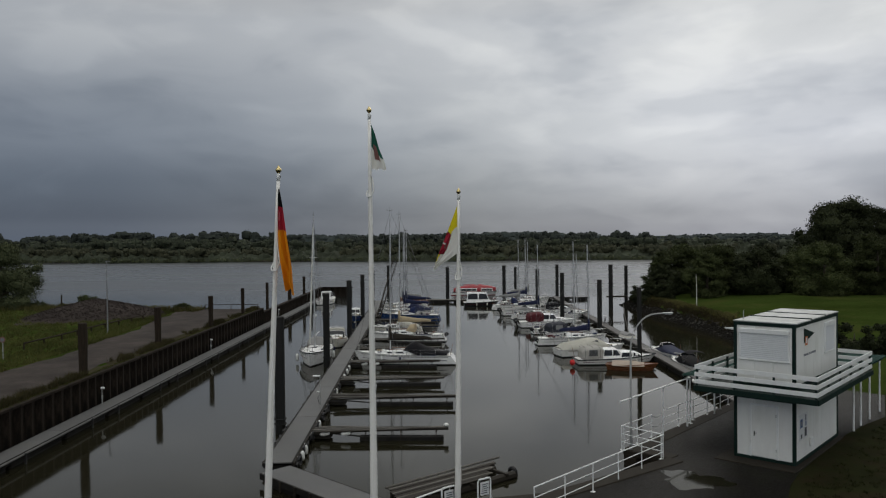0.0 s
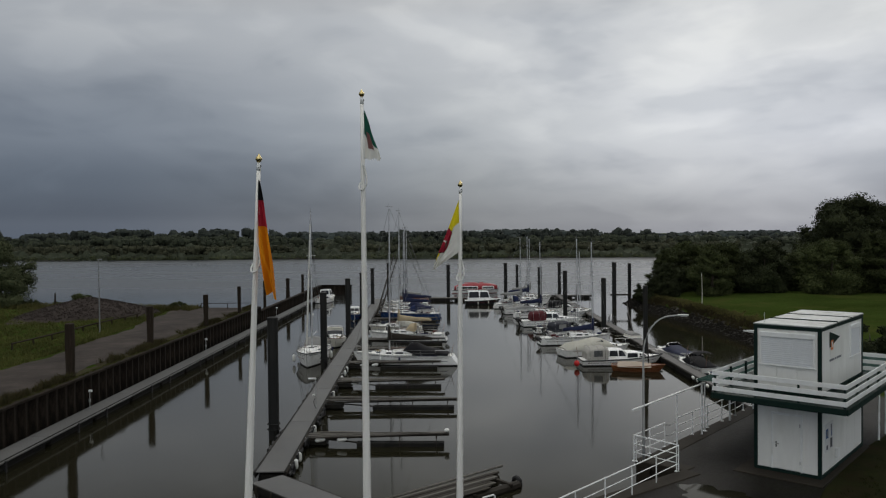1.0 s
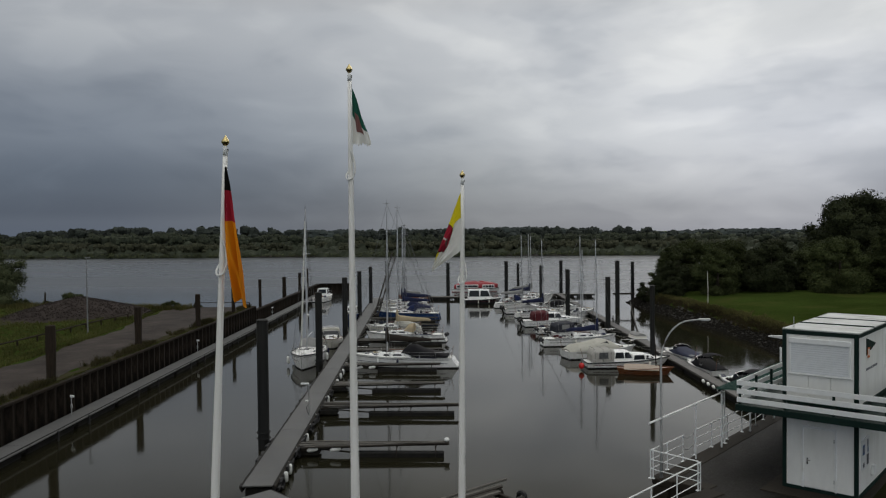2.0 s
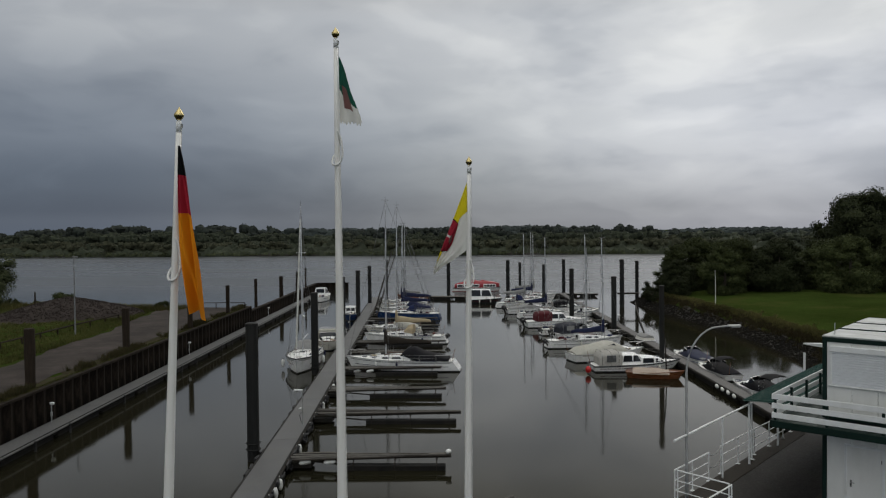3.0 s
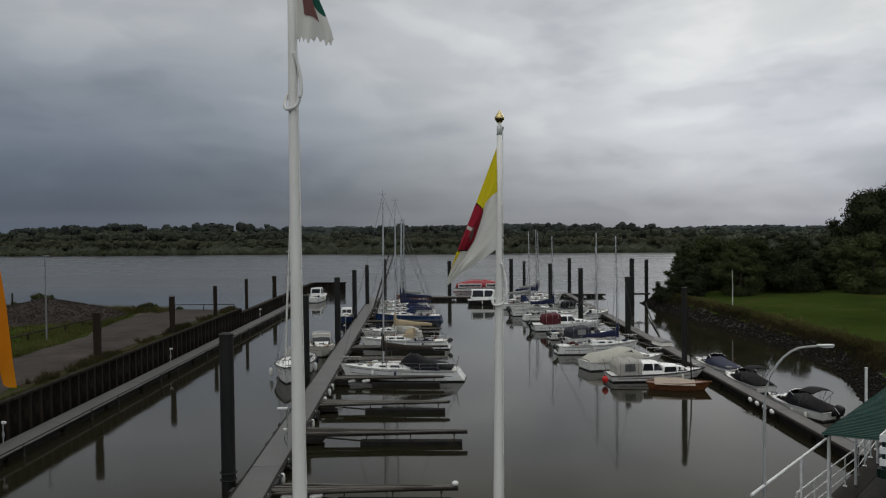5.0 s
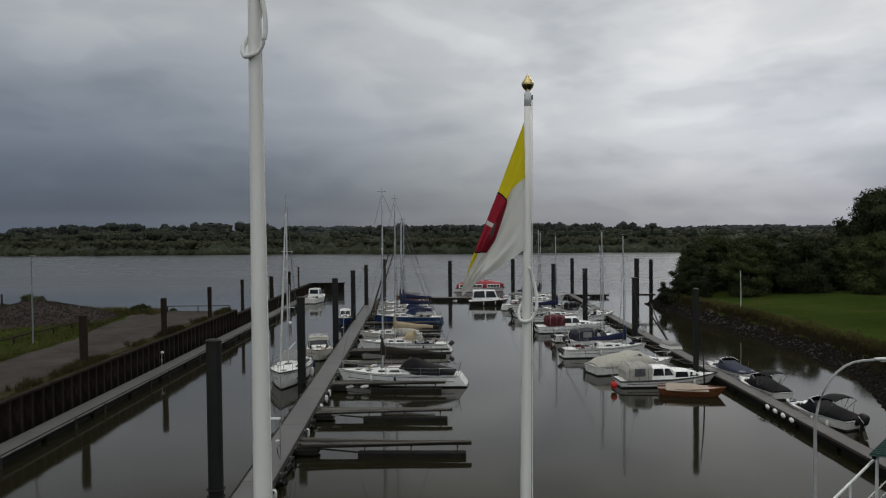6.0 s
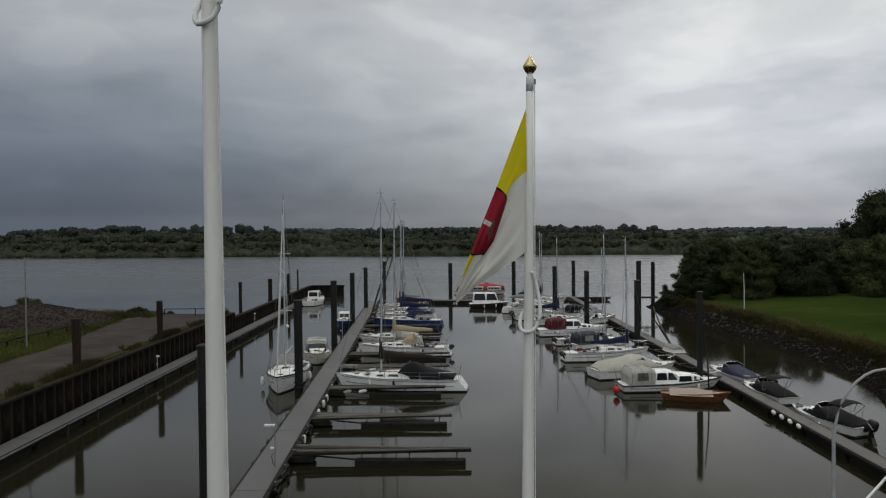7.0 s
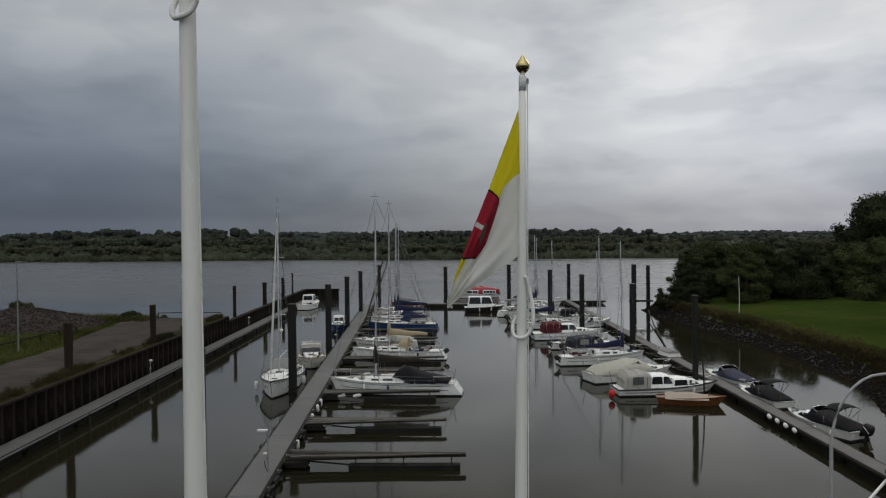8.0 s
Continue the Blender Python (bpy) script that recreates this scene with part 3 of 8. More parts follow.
def build_quay():
    outline = [(2.9, 19.3), (8.5, 23.85), (7.2, 25.3), (9.8, 28.4), (14.7, 34.4), (18.2, 40.1), (21.5, 38.6), (23.7, 36.4), (21.0, 31.2), (19.2, 29.6), (16.9, 27.2), (14.35, 23.9), (12.9, 22.0), (12.0, 20.6), (11.35, 19.2), (10.5, 16), (9.9, 11), (9.8, 2), (10, -36), (-21, -36), (-21, 11), (-12, 14.9), (-2, 17.1)]
    g = Geo().add([(x, y, QUAY_Z + 0.012) for x, y in outline], [tuple(range(len(outline)))])
    part("pavement", g, WET_ASPHALT, label="dark wet asphalt quay round the container hut", category="pavement", kind="structure")
    turf = [(23.7, 36.4), (21.0, 31.2), (19.2, 29.6), (16.9, 27.2), (14.35, 23.9), (12.9, 22.0), (12.0, 20.6), (11.35, 19.2), (10.5, 16), (9.9, 11), (9.8, 2), (24, 2), (31, 20), (34, 38), (27, 41)]
    part("yard_turf", Geo().add([(x, y, QUAY_Z + 0.006) for x, y in turf[::-1]], [tuple(range(len(turf)))]), TURF, label="dark worn wet turf beside the hut", category="turf", kind="structure")
    # retaining wall of the quay, in concrete lengths with a coping
    for i, ((ax, ay), (bx, by)) in enumerate(zip(QUAY_EDGE, QUAY_EDGE[1:])):
        d = Vector((bx - ax, by - ay, 0))
        rz, mid = math.atan2(d.y, d.x), Vector(((ax + bx) / 2, (ay + by) / 2, 0))
        inward = Vector((d.y, -d.x, 0)).normalized()
        root = thing("quay_wall", Matrix.Translation(mid + Vector((0, 0, -1.5))), "dark stained concrete quay wall with a worn coping", "wall", "quay walls", "structure")
        a = Geo().box(inward * -0.30 + Vector((0, 0, 2.08 + 0.005 * i)), (d.length + 0.3, 0.5, 4.2), rz, 0.02)
        part("wall_face", a, CONCRETE, root)
        c = Geo().box(inward * -0.36 + Vector((0, 0, 4.33 + 0.007 * i)), (d.length + 0.3, 0.74, 0.28), rz, 0.04)
        part("coping", c, CONCRETE, root)


build_quay()
puddle_ring = []
for i in range(44):
    a = math.tau * i / 44
    r = 1 + 0.22 * math.sin(3 * a + 1) + 0.12 * math.sin(7 * a + 2) + 0.06 * math.sin(13 * a)
    puddle_ring.append((8.65 + 1.15 * r * math.cos(a) * 0.95 + 0.3 * r * math.sin(a), 21.15 - 0.45 * r * math.cos(a) + 1.0 * r * math.sin(a), QUAY_Z + 0.017))
part("puddle", Geo().add(puddle_ring, [tuple(range(44))]), WATER, label="shallow rain puddle on the dark asphalt", category="puddle", kind="structure")


def build_sheet_wall():
    """Steel sheet piling: folded panels, each with its own rust, under a capping beam."""
    root = thing("wall_west", Matrix.Translation((wall_x(31), 31, -1.6)), "rusty folded steel sheet-pile harbour wall", "harbour wall", kind="structure")
    w, deep = 1.2, 0.34
    prof = [(0, 0), (0.10, 0), (0.32, deep), (0.88, deep), (1.10, 0), (1.2, 0)]
    panel = Geo()
    front = [(-d, p) for p, d in prof]
    back = [(-d - 0.05, p) for p, d in prof]
    ring = front + back[::-1]
    panel.loft([[(x, p, 0) for x, p in ring], [(x, p, 4.12) for x, p in ring]])
    me = panel.mesh("sheet_panel", RUST)
    turn = math.atan(0.038)
    y, k = 11.0, 0
    while y < 149:
        top = 0.0 if y < 97 else -0.55
        ob = part("sheet_panel", me, RUST, root)
        ob.matrix_basis = Matrix.Translation((wall_x(y) - wall_x(31), y - 31, top)) @ Matrix.Rotation(turn, 4, "Z")
        y += w * 0.9993
        k += 1
    beam = Geo()
    for a, b, z in ((11, 97, 4.2), (97, 149, 3.64)):
        n = int((b - a) / 6)
        for i in range(n):
            y0, y1 = a + (b - a) * i / n, a + (b - a) * (i + 1) / n - 0.02
            m = Matrix.Rotation(turn, 4, "Z")
            c = Vector((wall_x((y0 + y1) / 2) - wall_x(31) - 0.19, (y0 + y1) / 2 - 31, z - 0.03))
            beam.box(c, (0.52, y1 - y0, 0.16), turn, 0.02)
    part("capping_beam", beam, RUST, root, "rusty steel capping beam")
    # the wing that closes the far end of the basin
    wing = thing("wall_wing", Matrix.Translation((wall_x(149), 149.3, -1.6)), "dark sheet-pile wing at the harbour mouth", "harbour wall", kind="structure")
    for i in range(5):
        ob = part("sheet_panel", me, RUST, wing)
        ob.matrix_basis = Matrix.Translation((0.1 + i * 1.2, 0, -0.55)) @ Matrix.Rotation(radians(-90), 4, "Z") @ Matrix.Translation((0, 0, 0))
    part("capping_beam", Geo().box((3.1, 0.19, 3.6), (6.2, 0.52, 0.16), 0, 0.02), RUST, wing)


build_sheet_wall()


# ---------------------------------------------------------------- pontoons
def pontoon(name, label, line, width, y0, y1, seg, floats, group, ragged=False, deck=None, kerb=False):
    """A floating walkway of grey deck sections on dark floats, with a rubbing strake on each side."""
    n = max(1, round((y1 - y0) / seg))
    for i in range(n):
        a, b = y0 + (y1 - y0) * i / n, y0 + (y1 - y0) * (i + 1) / n
        xa, xb = line(a), line(b)
        d = Vector((xb - xa, b - a, 0))
        rz = math.atan2(d.y, d.x)
        root = thing(name, Matrix.Translation(((xa + xb) / 2, (a + b) / 2, 0)) @ Matrix.Rotation(rz, 4, "Z"), label, "pontoon", group)
        ln = d.length - 0.05
        part("deck", Geo().box((0, 0, 0.545), (ln, width - 0.14, 0.07), 0, 0.012), deck or DECK, root)
        for s in (-1, 1):
            part("side_beam", Geo().box((0, s * (width / 2 - 0.05), 0.43), (ln, 0.10, 0.30), 0, 0.02), DECK_EDGE, root)
            part("rubbing_strake", Geo().box((0, s * (width / 2 + 0.03), 0.49), (ln, 0.055, 0.10), 0, 0.015), DARK_TIMBER, root)
        if kerb:
            part("toe_rail", Geo().box((0, -width / 2 - 0.15, 0.55), (ln, 0.09, 0.09), 0, 0.015), DECK, root)
            for k in range(int(ln / 2)):
                x = -ln / 2 + 1 + k * 2
                part("bracket", Geo().box((x, -width / 2 - 0.06, 0.47), (0.10, 0.26, 0.07), 0, 0.01), DECK_EDGE, root)
                if k % 2:
                    part("fender_post", Geo().box((x, -width / 2 - 0.22, 0.30), (0.16, 0.09, 0.62), 0, 0.02), RUBBER, root)
        if ragged:
            for s in (-1, 1):
                for k in range(int(ln / 1.25)):
                    run = random.uniform(0.2, 0.9)
                    part("edge_fender", Geo().box((-ln / 2 + 0.6 + k * 1.25 + random.uniform(-0.2, 0.2), s * (width / 2 + random.uniform(0.07, 0.13)), random.uniform(0.2, 0.46)), (run, random.uniform(0.06, 0.14), random.uniform(0.1, 0.34)), random.uniform(-0.12, 0.12), 0.03), RUBBER, root)
        f = max(1, int(ln / floats))
        for k in range(f):
            part("float", Geo().box((-ln / 2 + (k + 0.5) * ln / f, 0, 0.10), (ln / f - 0.45, width - 0.3, 0.56), 0, 0.06), DECK_EDGE, root)


pontoon("pontoon_section", "grey floating pontoon section along the sheet-pile wall", lambda y: wall_x(y) + 1.05, 1.35, 14, 146, 12, 4, "western pontoon", kerb=True)
pontoon("pontoon_section", "grey centre pontoon section with dark side beams", centre_x, 1.55, 31.4, 133, 10, 3.3, "centre pontoon", True)
pontoon("pontoon_section", "grey eastern pontoon section with dark sides", lambda y: right_x(y) - 0.36, 1.05, 43.5, 139, 9.5, 3.2, "eastern pontoon", deck=DECK_WORN)


def cross_pontoon(label, a, b, width, deck=None):
    d = Vector((b[0] - a[0], b[1] - a[1], 0))
    rz = math.atan2(d.y, d.x)
    root = thing("pontoon_section", Matrix.Translation(((a[0] + b[0]) / 2, (a[1] + b[1]) / 2, 0)) @ Matrix.Rotation(rz, 4, "Z"), label, "pontoon", "cross pontoons")
    ln = d.length
    part("deck", Geo().box((0, 0, 0.535), (ln, width - 0.14, 0.07), 0, 0.012), deck or DECK, root)
    for s in (-1, 1):
        part("side_beam", Geo().box((0, s * (width / 2 - 0.05), 0.42), (ln, 0.10, 0.30), 0, 0.02), DECK_EDGE, root)
        n = max(2, int(ln / 1.1))
        for k in range(n):
            part("side_cleat", Geo().box((-ln / 2 + (k + 0.5) * ln / n, s * (width / 2 + 0.02), 0.30), (0.12, 0.07, 0.5), 0, 0.015), DARK_TIMBER, root)
    for k in range(3):
        part("float", Geo().box((ln * (k - 1) / 3.1, 0, 0.08), (ln / 3.8, width - 0.3, 0.56), 0, 0.06), DECK_EDGE, root)


cross_pontoon("grey landing pontoon turned towards the quay", (-9.6, 30.3), (-3.3, 24.5), 1.85)
cross_pontoon("brown timber pontoon across the harbour mouth", (-13.0, 134.4), (1.5, 133.4), 2.0, TIMBER)
cross_pontoon("dark pontoon beyond the eastern moorings", (12.5, 138.6), (22.5, 138.2), 1.9)


def bent_plank(pts, wide, thick):
    """A long plank along the points, bowed as they are."""
    rings = []
    for x, y, z in pts:
        rings.append([(x, y - wide / 2, z), (x, y + wide / 2, z), (x, y + wide / 2, z + thick), (x, y - wide / 2, z + thick)])
    return Geo().loft(rings)


def finger(y, x1, label, sag=0.0):
    """A mooring finger: long planks that fan out at the pontoon, carried on thin posts over a low dark float."""
    x0 = centre_x(y) + 0.85
    ln = x1 - x0
    root = thing("mooring_finger", Matrix.Translation((x0, y, 0)), label, "mooring finger", "mooring fingers")
    for k in range(7):
        q = k - 3
        end = ln * random.uniform(0.66, 1.0) if k % 2 else ln + random.uniform(-0.1, 0.15)
        start = random.uniform(-0.15, 0.35)
        pts = []
        for i in range(6):
            t = i / 5
            x = start + (end - start) * t
            f = x / ln
            pts.append((x, q * (0.20 * max(0.0, 1 - f) ** 1.2 + 0.045) + random.uniform(-0.02, 0.02), 0.56 - sag * (1 - f) + 0.06 * f + random.uniform(-0.02, 0.03)))
        part("walkway_plank", bent_plank(pts, 0.14 * (0.8 + 0.3 * random.random()), 0.045), TIMBER if random.random() < 0.55 else DARK_TIMBER, root)
    for s in (-1, 1):
        part("edge_beam", Geo().tube([(0, s * 0.62, 0.46 - sag), (ln * 0.35, s * 0.34, 0.50), (ln * 0.7, s * 0.20, 0.55), (ln * 1.01, s * 0.13, 0.58)], 0.055, 6), DARK_TIMBER, root)
    part("loose_spar", Geo().tube([(ln * 0.1, -0.5, 0.62), (ln * 0.5, -0.26, 0.64 + random.uniform(-0.03, 0.05)), (ln * 0.97, -0.10, 0.68)], 0.032, 5), TIMBER, root)
    f0 = ln * 0.36
    part("float", Geo().box(((f0 + ln - 0.2) / 2, -0.42, 0.08), (ln - f0 - 0.2, 0.46, 0.36), 0, 0.05), DECK_EDGE, root)
    for k in range(3):
        x = f0 + 0.35 + (ln - f0 - 1.0) * k / 2
        part("post", Geo().tube([(x, -0.66, -0.1), (x, -0.66, 0.30), (x, -0.24, 0.56)], 0.03, 5), DARK_TIMBER, root)
        part("crosspiece", Geo().box((x, -0.05, 0.50), (0.09, 0.62, 0.07), 0, 0.01), DARK_TIMBER, root)
    part("bracket", Geo().box((0.55, -0.1, 0.20), (1.2, 0.9, 0.26), 0, 0.04), DECK_EDGE, root)
    part("bracket_arm", Geo().tube([(0.1, 0.5, 0.36), (1.3, -0.1, 0.3), (f0 + 0.2, -0.4, 0.2)], 0.05, 5), DARK_TIMBER, root)


FINGERS = [(38.45, -1.2, 0.06), (47.75, -0.85, -0.06), (55.2, -2.05, 0.0), (63.75, -2.75, 0.0), (72.4, -2.9, 0.0), (79.3, -2.9, 0.0), (92.5, -4.0, 0.0), (100.2, -4.6, 0.0), (106.2, -5.2, 0.0), (118, -6.2, 0.0)]
for y, x1, sag in FINGERS:
    finger(y, x1, "weathered timber mooring finger on a dark float", sag)


# ---------------------------------------------------------------- mooring piles
def pile(x, y, top, dia, material, label, group="mooring piles", wood=False, low=-1.5):
    root = thing("mooring_pile", Matrix.Translation((x, y, low)), label, "mooring pile", group)
    r = dia / 2
    h = top - low
    n = 10 if wood else 14
    g = Geo()
    rings = []
    for k in range(8):
        z = h * k / 7
        q = r * (1.0 + (0.06 * math.sin(k * 1.7 + x) if wood else 0.0))
        rings.append([(q * math.cos(i * math.tau / n), q * math.sin(i * math.tau / n), z) for i in range(n)])
    rings.append([(r * 0.8 * math.cos(i * math.tau / n), r * 0.8 * math.sin(i * math.tau / n), h + r * 0.14) for i in range(n)])
    g.loft(rings)
    part("shaft", g, material, root, smooth=False)
    if not wood:
        cap = Geo().loft([[(r * 1.07 * math.cos(i * math.tau / n), r * 1.07 * math.sin(i * math.tau / n), h - 0.05) for i in range(n)],
                          [(r * 1.07 * math.cos(i * math.tau / n), r * 1.07 * math.sin(i * math.tau / n), h + 0.05) for i in range(n)],
                          [(r * 0.7 * math.cos(i * math.tau / n), r * 0.7 * math.sin(i * math.tau / n), h + 0.10) for i in range(n)]])
        part("cap", cap, PILE_STEEL, root)
        if y < 140 and abs(low) < 2:
            band = Geo()
            for z in (0.62 - low, 0.95 - low):
                band.tube([((r + 0.05) * math.cos(i * math.tau / 16), (r + 0.05) * math.sin(i * math.tau / 16), z) for i in range(17)], 0.035, 5)
            part("mooring_ring", band, PILE_STEEL, root, "steel pontoon guide ring")


steel = "black tarred steel mooring pile standing in the water"
for x, y, top, dia in ((-11.65, 39.5, 7.25, 0.64), (-13.35, 63.8, 6.9, 0.62), (-14.65, 85.5, 6.9, 0.62), (-15.6, 103.6, 6.7, 0.6), (-16.5, 122.2, 6.5, 0.6),
                       (-16.9, 150, 6.3, 0.6), (-4.55, 146.5, 6.0, 0.7), (6.75, 145, 6.3, 0.7), (8.5, 136.3, 6.25, 0.5), (10.9, 116, 6.75, 0.62), (16.85, 141.5, 6.5, 0.62),
                       (13.1, 101, 6.85, 0.6), (15.7, 85, 6.75, 0.58), (23.0, 118.2, 7.3, 0.7), (28.2, 131.9, 6.55, 0.62), (16.5, 66.8, 7.05, 0.44)):
    pile(x, y, top, dia, PILE_STEEL, steel)
for x, y, top, dia in ((-27.4, 45.8, 6.28, 0.62), (-27.9, 60.1, 6.1, 0.58), (-28.1, 74.7, 5.98, 0.52), (-28.9, 89.0, 5.88, 0.46), (-29.1, 101.5, 5.85, 0.42), (-30.1, 119.2, 5.15, 0.62), (-30.2, 130.7, 5.2, 0.5), (-30.4, 138.3, 5.6, 0.3)):
    pile(x, y, top, dia, PILE_WOOD, "thick dark weathered pile behind the harbour wall", "wall piles", True)


# ---------------------------------------------------------------- trees and plants
def leaf_cloud(rng, centres, radii, count, size, flat=0.8, fill=0.35, loose=0.12):
    """Small bent leaf sprays, thickest near the skin of a heap of uneven lobes."""
    centres, radii = np.array(centres, float), np.array(radii, float)
    w = radii ** 2
    pick = rng.choice(len(centres), count, p=w / w.sum())
    d = rng.normal(size=(count, 3))
    d /= np.linalg.norm(d, axis=1)[:, None]
    r = np.where(rng.random(count) < fill, rng.random(count) ** 0.5, 1.0 + rng.normal(0, loose, count))
    p = centres[pick] + d * (radii[pick] * r)[:, None] * np.array([1, 1, flat])
    # each spray lies roughly along the skin, tilted at random
    nrm = d + rng.normal(0, 0.55, (count, 3))
    nrm /= np.linalg.norm(nrm, axis=1)[:, None]
    a = np.cross(nrm, rng.normal(size=(count, 3)))
    a /= np.linalg.norm(a, axis=1)[:, None]
    b = np.cross(nrm, a)
    s = (size * (0.55 + 0.9 * rng.random(count)))[:, None]
    v = np.stack([p - a * s, p + b * s * 0.55 + nrm * s * 0.18, p + a * s * 1.1, p - b * s * 0.5 + nrm * s * 0.12], 1)
    return v


def cloud_mesh(name, v, material):
    n = len(v)
    me = bpy.data.meshes.new(name)
    me.vertices.add(n * 4)
    me.vertices.foreach_set("co", v.reshape(-1).astype(np.float32))
    me.loops.add(n * 4)
    me.loops.foreach_set("vertex_index", np.arange(n * 4, dtype=np.int32))
    me.polygons.add(n)
    me.polygons.foreach_set("loop_start", np.arange(0, n * 4, 4, dtype=np.int32))
    me.materials.append(material)
    me.update(calc_edges=True)
    me.validate()
    return me


def lobe_faces(rng, o, r, flat=0.85, n=7):
    """A rough closed lump of foliage."""
    lump = r * (1 + rng.normal(0, 0.13, (n, n + 1)))
    lump[:, n] = lump[:, 0]
    cells = []
    for p in range(1, n - 1):
        for q in range(n):
            cell = []
            for pp, qq in ((p, q), (p, q + 1), (p + 1, q + 1), (p + 1, q)):
                a1, a2 = math.pi * pp / (n - 1), math.tau * qq / n
                d = lump[pp, qq]
                cell.append((o[0] + d * math.sin(a1) * math.cos(a2), o[1] + d * math.sin(a1) * math.sin(a2), o[2] + flat * d * math.cos(a1)))
            cells.append(cell)
    return cells


def make_tree(name, label, m, seed, tall, wide, material, leaves, size, lobes=26, low=0.25, group="", lean=0.0):
    rng = np.random.default_rng(seed)
    root = thing(name, m, label, "tree" if tall > 5 else "bush", group)
    centres, radii = [], []
    for i in range(lobes):
        a = rng.random() * math.tau
        t = rng.random()
        z = tall * (low + (0.93 - low) * t)
        reach = wide * (0.25 + 0.75 * math.sin(math.pi * min(0.97, 0.16 + 0.8 * t))) * (0.35 + 0.5 * rng.random())
        centres.append((reach * math.cos(a) + lean * t * wide, reach * math.sin(a), z))
        radii.append(wide * (0.13 + 0.21 * rng.random() ** 1.4) * (1.12 - 0.5 * t))
    crown = leaf_cloud(rng, centres, radii, leaves, size, fill=0.10, loose=0.17)
    heart = []
    for o, r in zip(centres, radii):
        heart += lobe_faces(rng, o, r * 0.66, 0.8)
    crown = np.concatenate([crown, np.array(heart)])
    crown[..., 2] = np.maximum(crown[..., 2], 0.05)
    trunk = Geo()
    r0 = 0.028 * tall + 0.05
    top = Vector((lean * wide * 0.5, 0, tall * 0.72))
    spine = [Vector((0, 0, -0.4)), Vector((0.04 * tall * rng.normal(), 0.03 * tall * rng.normal(), tall * 0.22)) * 0.5, Vector((top.x * 0.4, 0, tall * 0.4)), top]
    trunk.tube(spine, [r0 * 1.25, r0, r0 * 0.72, r0 * 0.2], 8)
    part("trunk", trunk, BARK, root, smooth=True)
    order = sorted(range(lobes), key=lambda i: -radii[i])[:8]
    for i in order:
        c = Vector(centres[i])
        start = spine[2].lerp(spine[1], rng.random()) if c.z < tall * 0.5 else spine[2].lerp(spine[3], rng.random() * 0.6)
        limb = Geo().tube([start, start.lerp(c, 0.5) + Vector((0, 0, 0.03 * tall)), c], [r0 * 0.42, r0 * 0.28, r0 * 0.08], 5)
        part("limb", limb, BARK, root)
    part("crown", cloud_mesh("crown", crown, material), material, root, label="")
    return root


def gz(x, y):
    return float(height(np.array([float(x)]), np.array([float(y)]))[0])


def stand(x, y, turn=0.0, s=1.0, sz=None, sink=0.1):
    return Matrix.Translation((x, y, gz(x, y) - sink)) @ Matrix.Rotation(turn, 4, "Z") @ Matrix.Diagonal((s, s, sz or s, 1))


bush_label = "dense dark green broad bank tree"
wood = [make_tree("tree", bush_label, stand(39.5, 137), 11, 12.3, 6.2, LEAF_BUSH, 46000, 0.15, 84, 0.03, "bank trees"),
        make_tree("tree", bush_label, stand(47.5, 139, 0, 1.0, 0.90), 12, 12.0, 6.6, LEAF_BUSH, 46000, 0.15, 88, 0.03, "bank trees"),
        make_tree("tree", bush_label, stand(54, 134, 0, 1.0, 0.86), 13, 10.2, 6.2, LEAF_DARK, 44000, 0.15, 80, 0.03, "bank trees")]
for k, (x, y, s, sz, turn) in enumerate(((35.0, 128.5, 0.82, 0.66, 1.0), (43, 128, 0.9, 0.8, 2.1), (50.5, 127, 0.9, 0.94, 0.4), (60.5, 138, 1.05, 0.74, 3.0), (57.5, 124, 0.95, 0.74, 4.0), (64, 128, 1.0, 0.72, 5.0),
                                         (63, 113, 0.9, 0.78, 0.9), (71, 117, 1.1, 0.78, 2.6), (46, 116, 0.78, 0.82, 5.6), (37.8, 115.5, 0.6, 0.60, 1.9), (54.5, 112, 0.78, 0.78, 3.7), (31.4, 117.5, 0.36, 0.36, 2.9),
                                         (79, 122, 1.25, 1.1, 1.2), (88, 130, 1.3, 1.15, 0.3), (32.6, 122.5, 0.55, 0.6, 4.4), (40.5, 120, 0.7, 0.66, 0.2), (72, 104, 0.9, 0.8, 2.2))):
    copy_thing(wood[k % 3], stand(x, y, turn, s, sz))
big_label = "tall dark broadleaved tree with a full rounded crown"
giant = make_tree("tree", big_label, stand(71.0, 141), 21, 20.6, 11.4, LEAF_DARK, 84000, 0.19, 130, 0.03, "tall trees")
copy_thing(giant, stand(88, 138, 2.0, 1.05, 1.08))
copy_thing(giant, stand(80, 152, 4.2, 1.0, 1.0))
copy_thing(giant, stand(104, 146, 3.1, 1.1, 1.05))
willow = make_tree("tree", "grey-green willow with a loose crown at the water", stand(-66.5, 98.5), 31, 9.6, 6.2, LEAF_WILLOW, 34000, 0.12, 76, 0.04, "willows")
copy_thing(willow, stand(-79, 101, 2.2, 1.05, 1.0))
copy_thing(willow, stand(-92, 104, 4.0, 1.1, 1.05))
shrub = make_tree("bush", "low rounded green bush on the bank", stand(-53.7, 97.6), 41, 2.0, 2.2, LEAF_BUSH, 5600, 0.085, 24, 0.0, "bank bushes")
for x, y, s, turn in ((-38.7, 94.2, 0.58, 1.0), (-35.9, 96.2, 0.64, 2.0), (-61.5, 99.5, 0.55, 4.0), (-58.2, 99.6, 0.4, 5.0)):
    copy_thing(shrub, stand(x, y, turn, s))
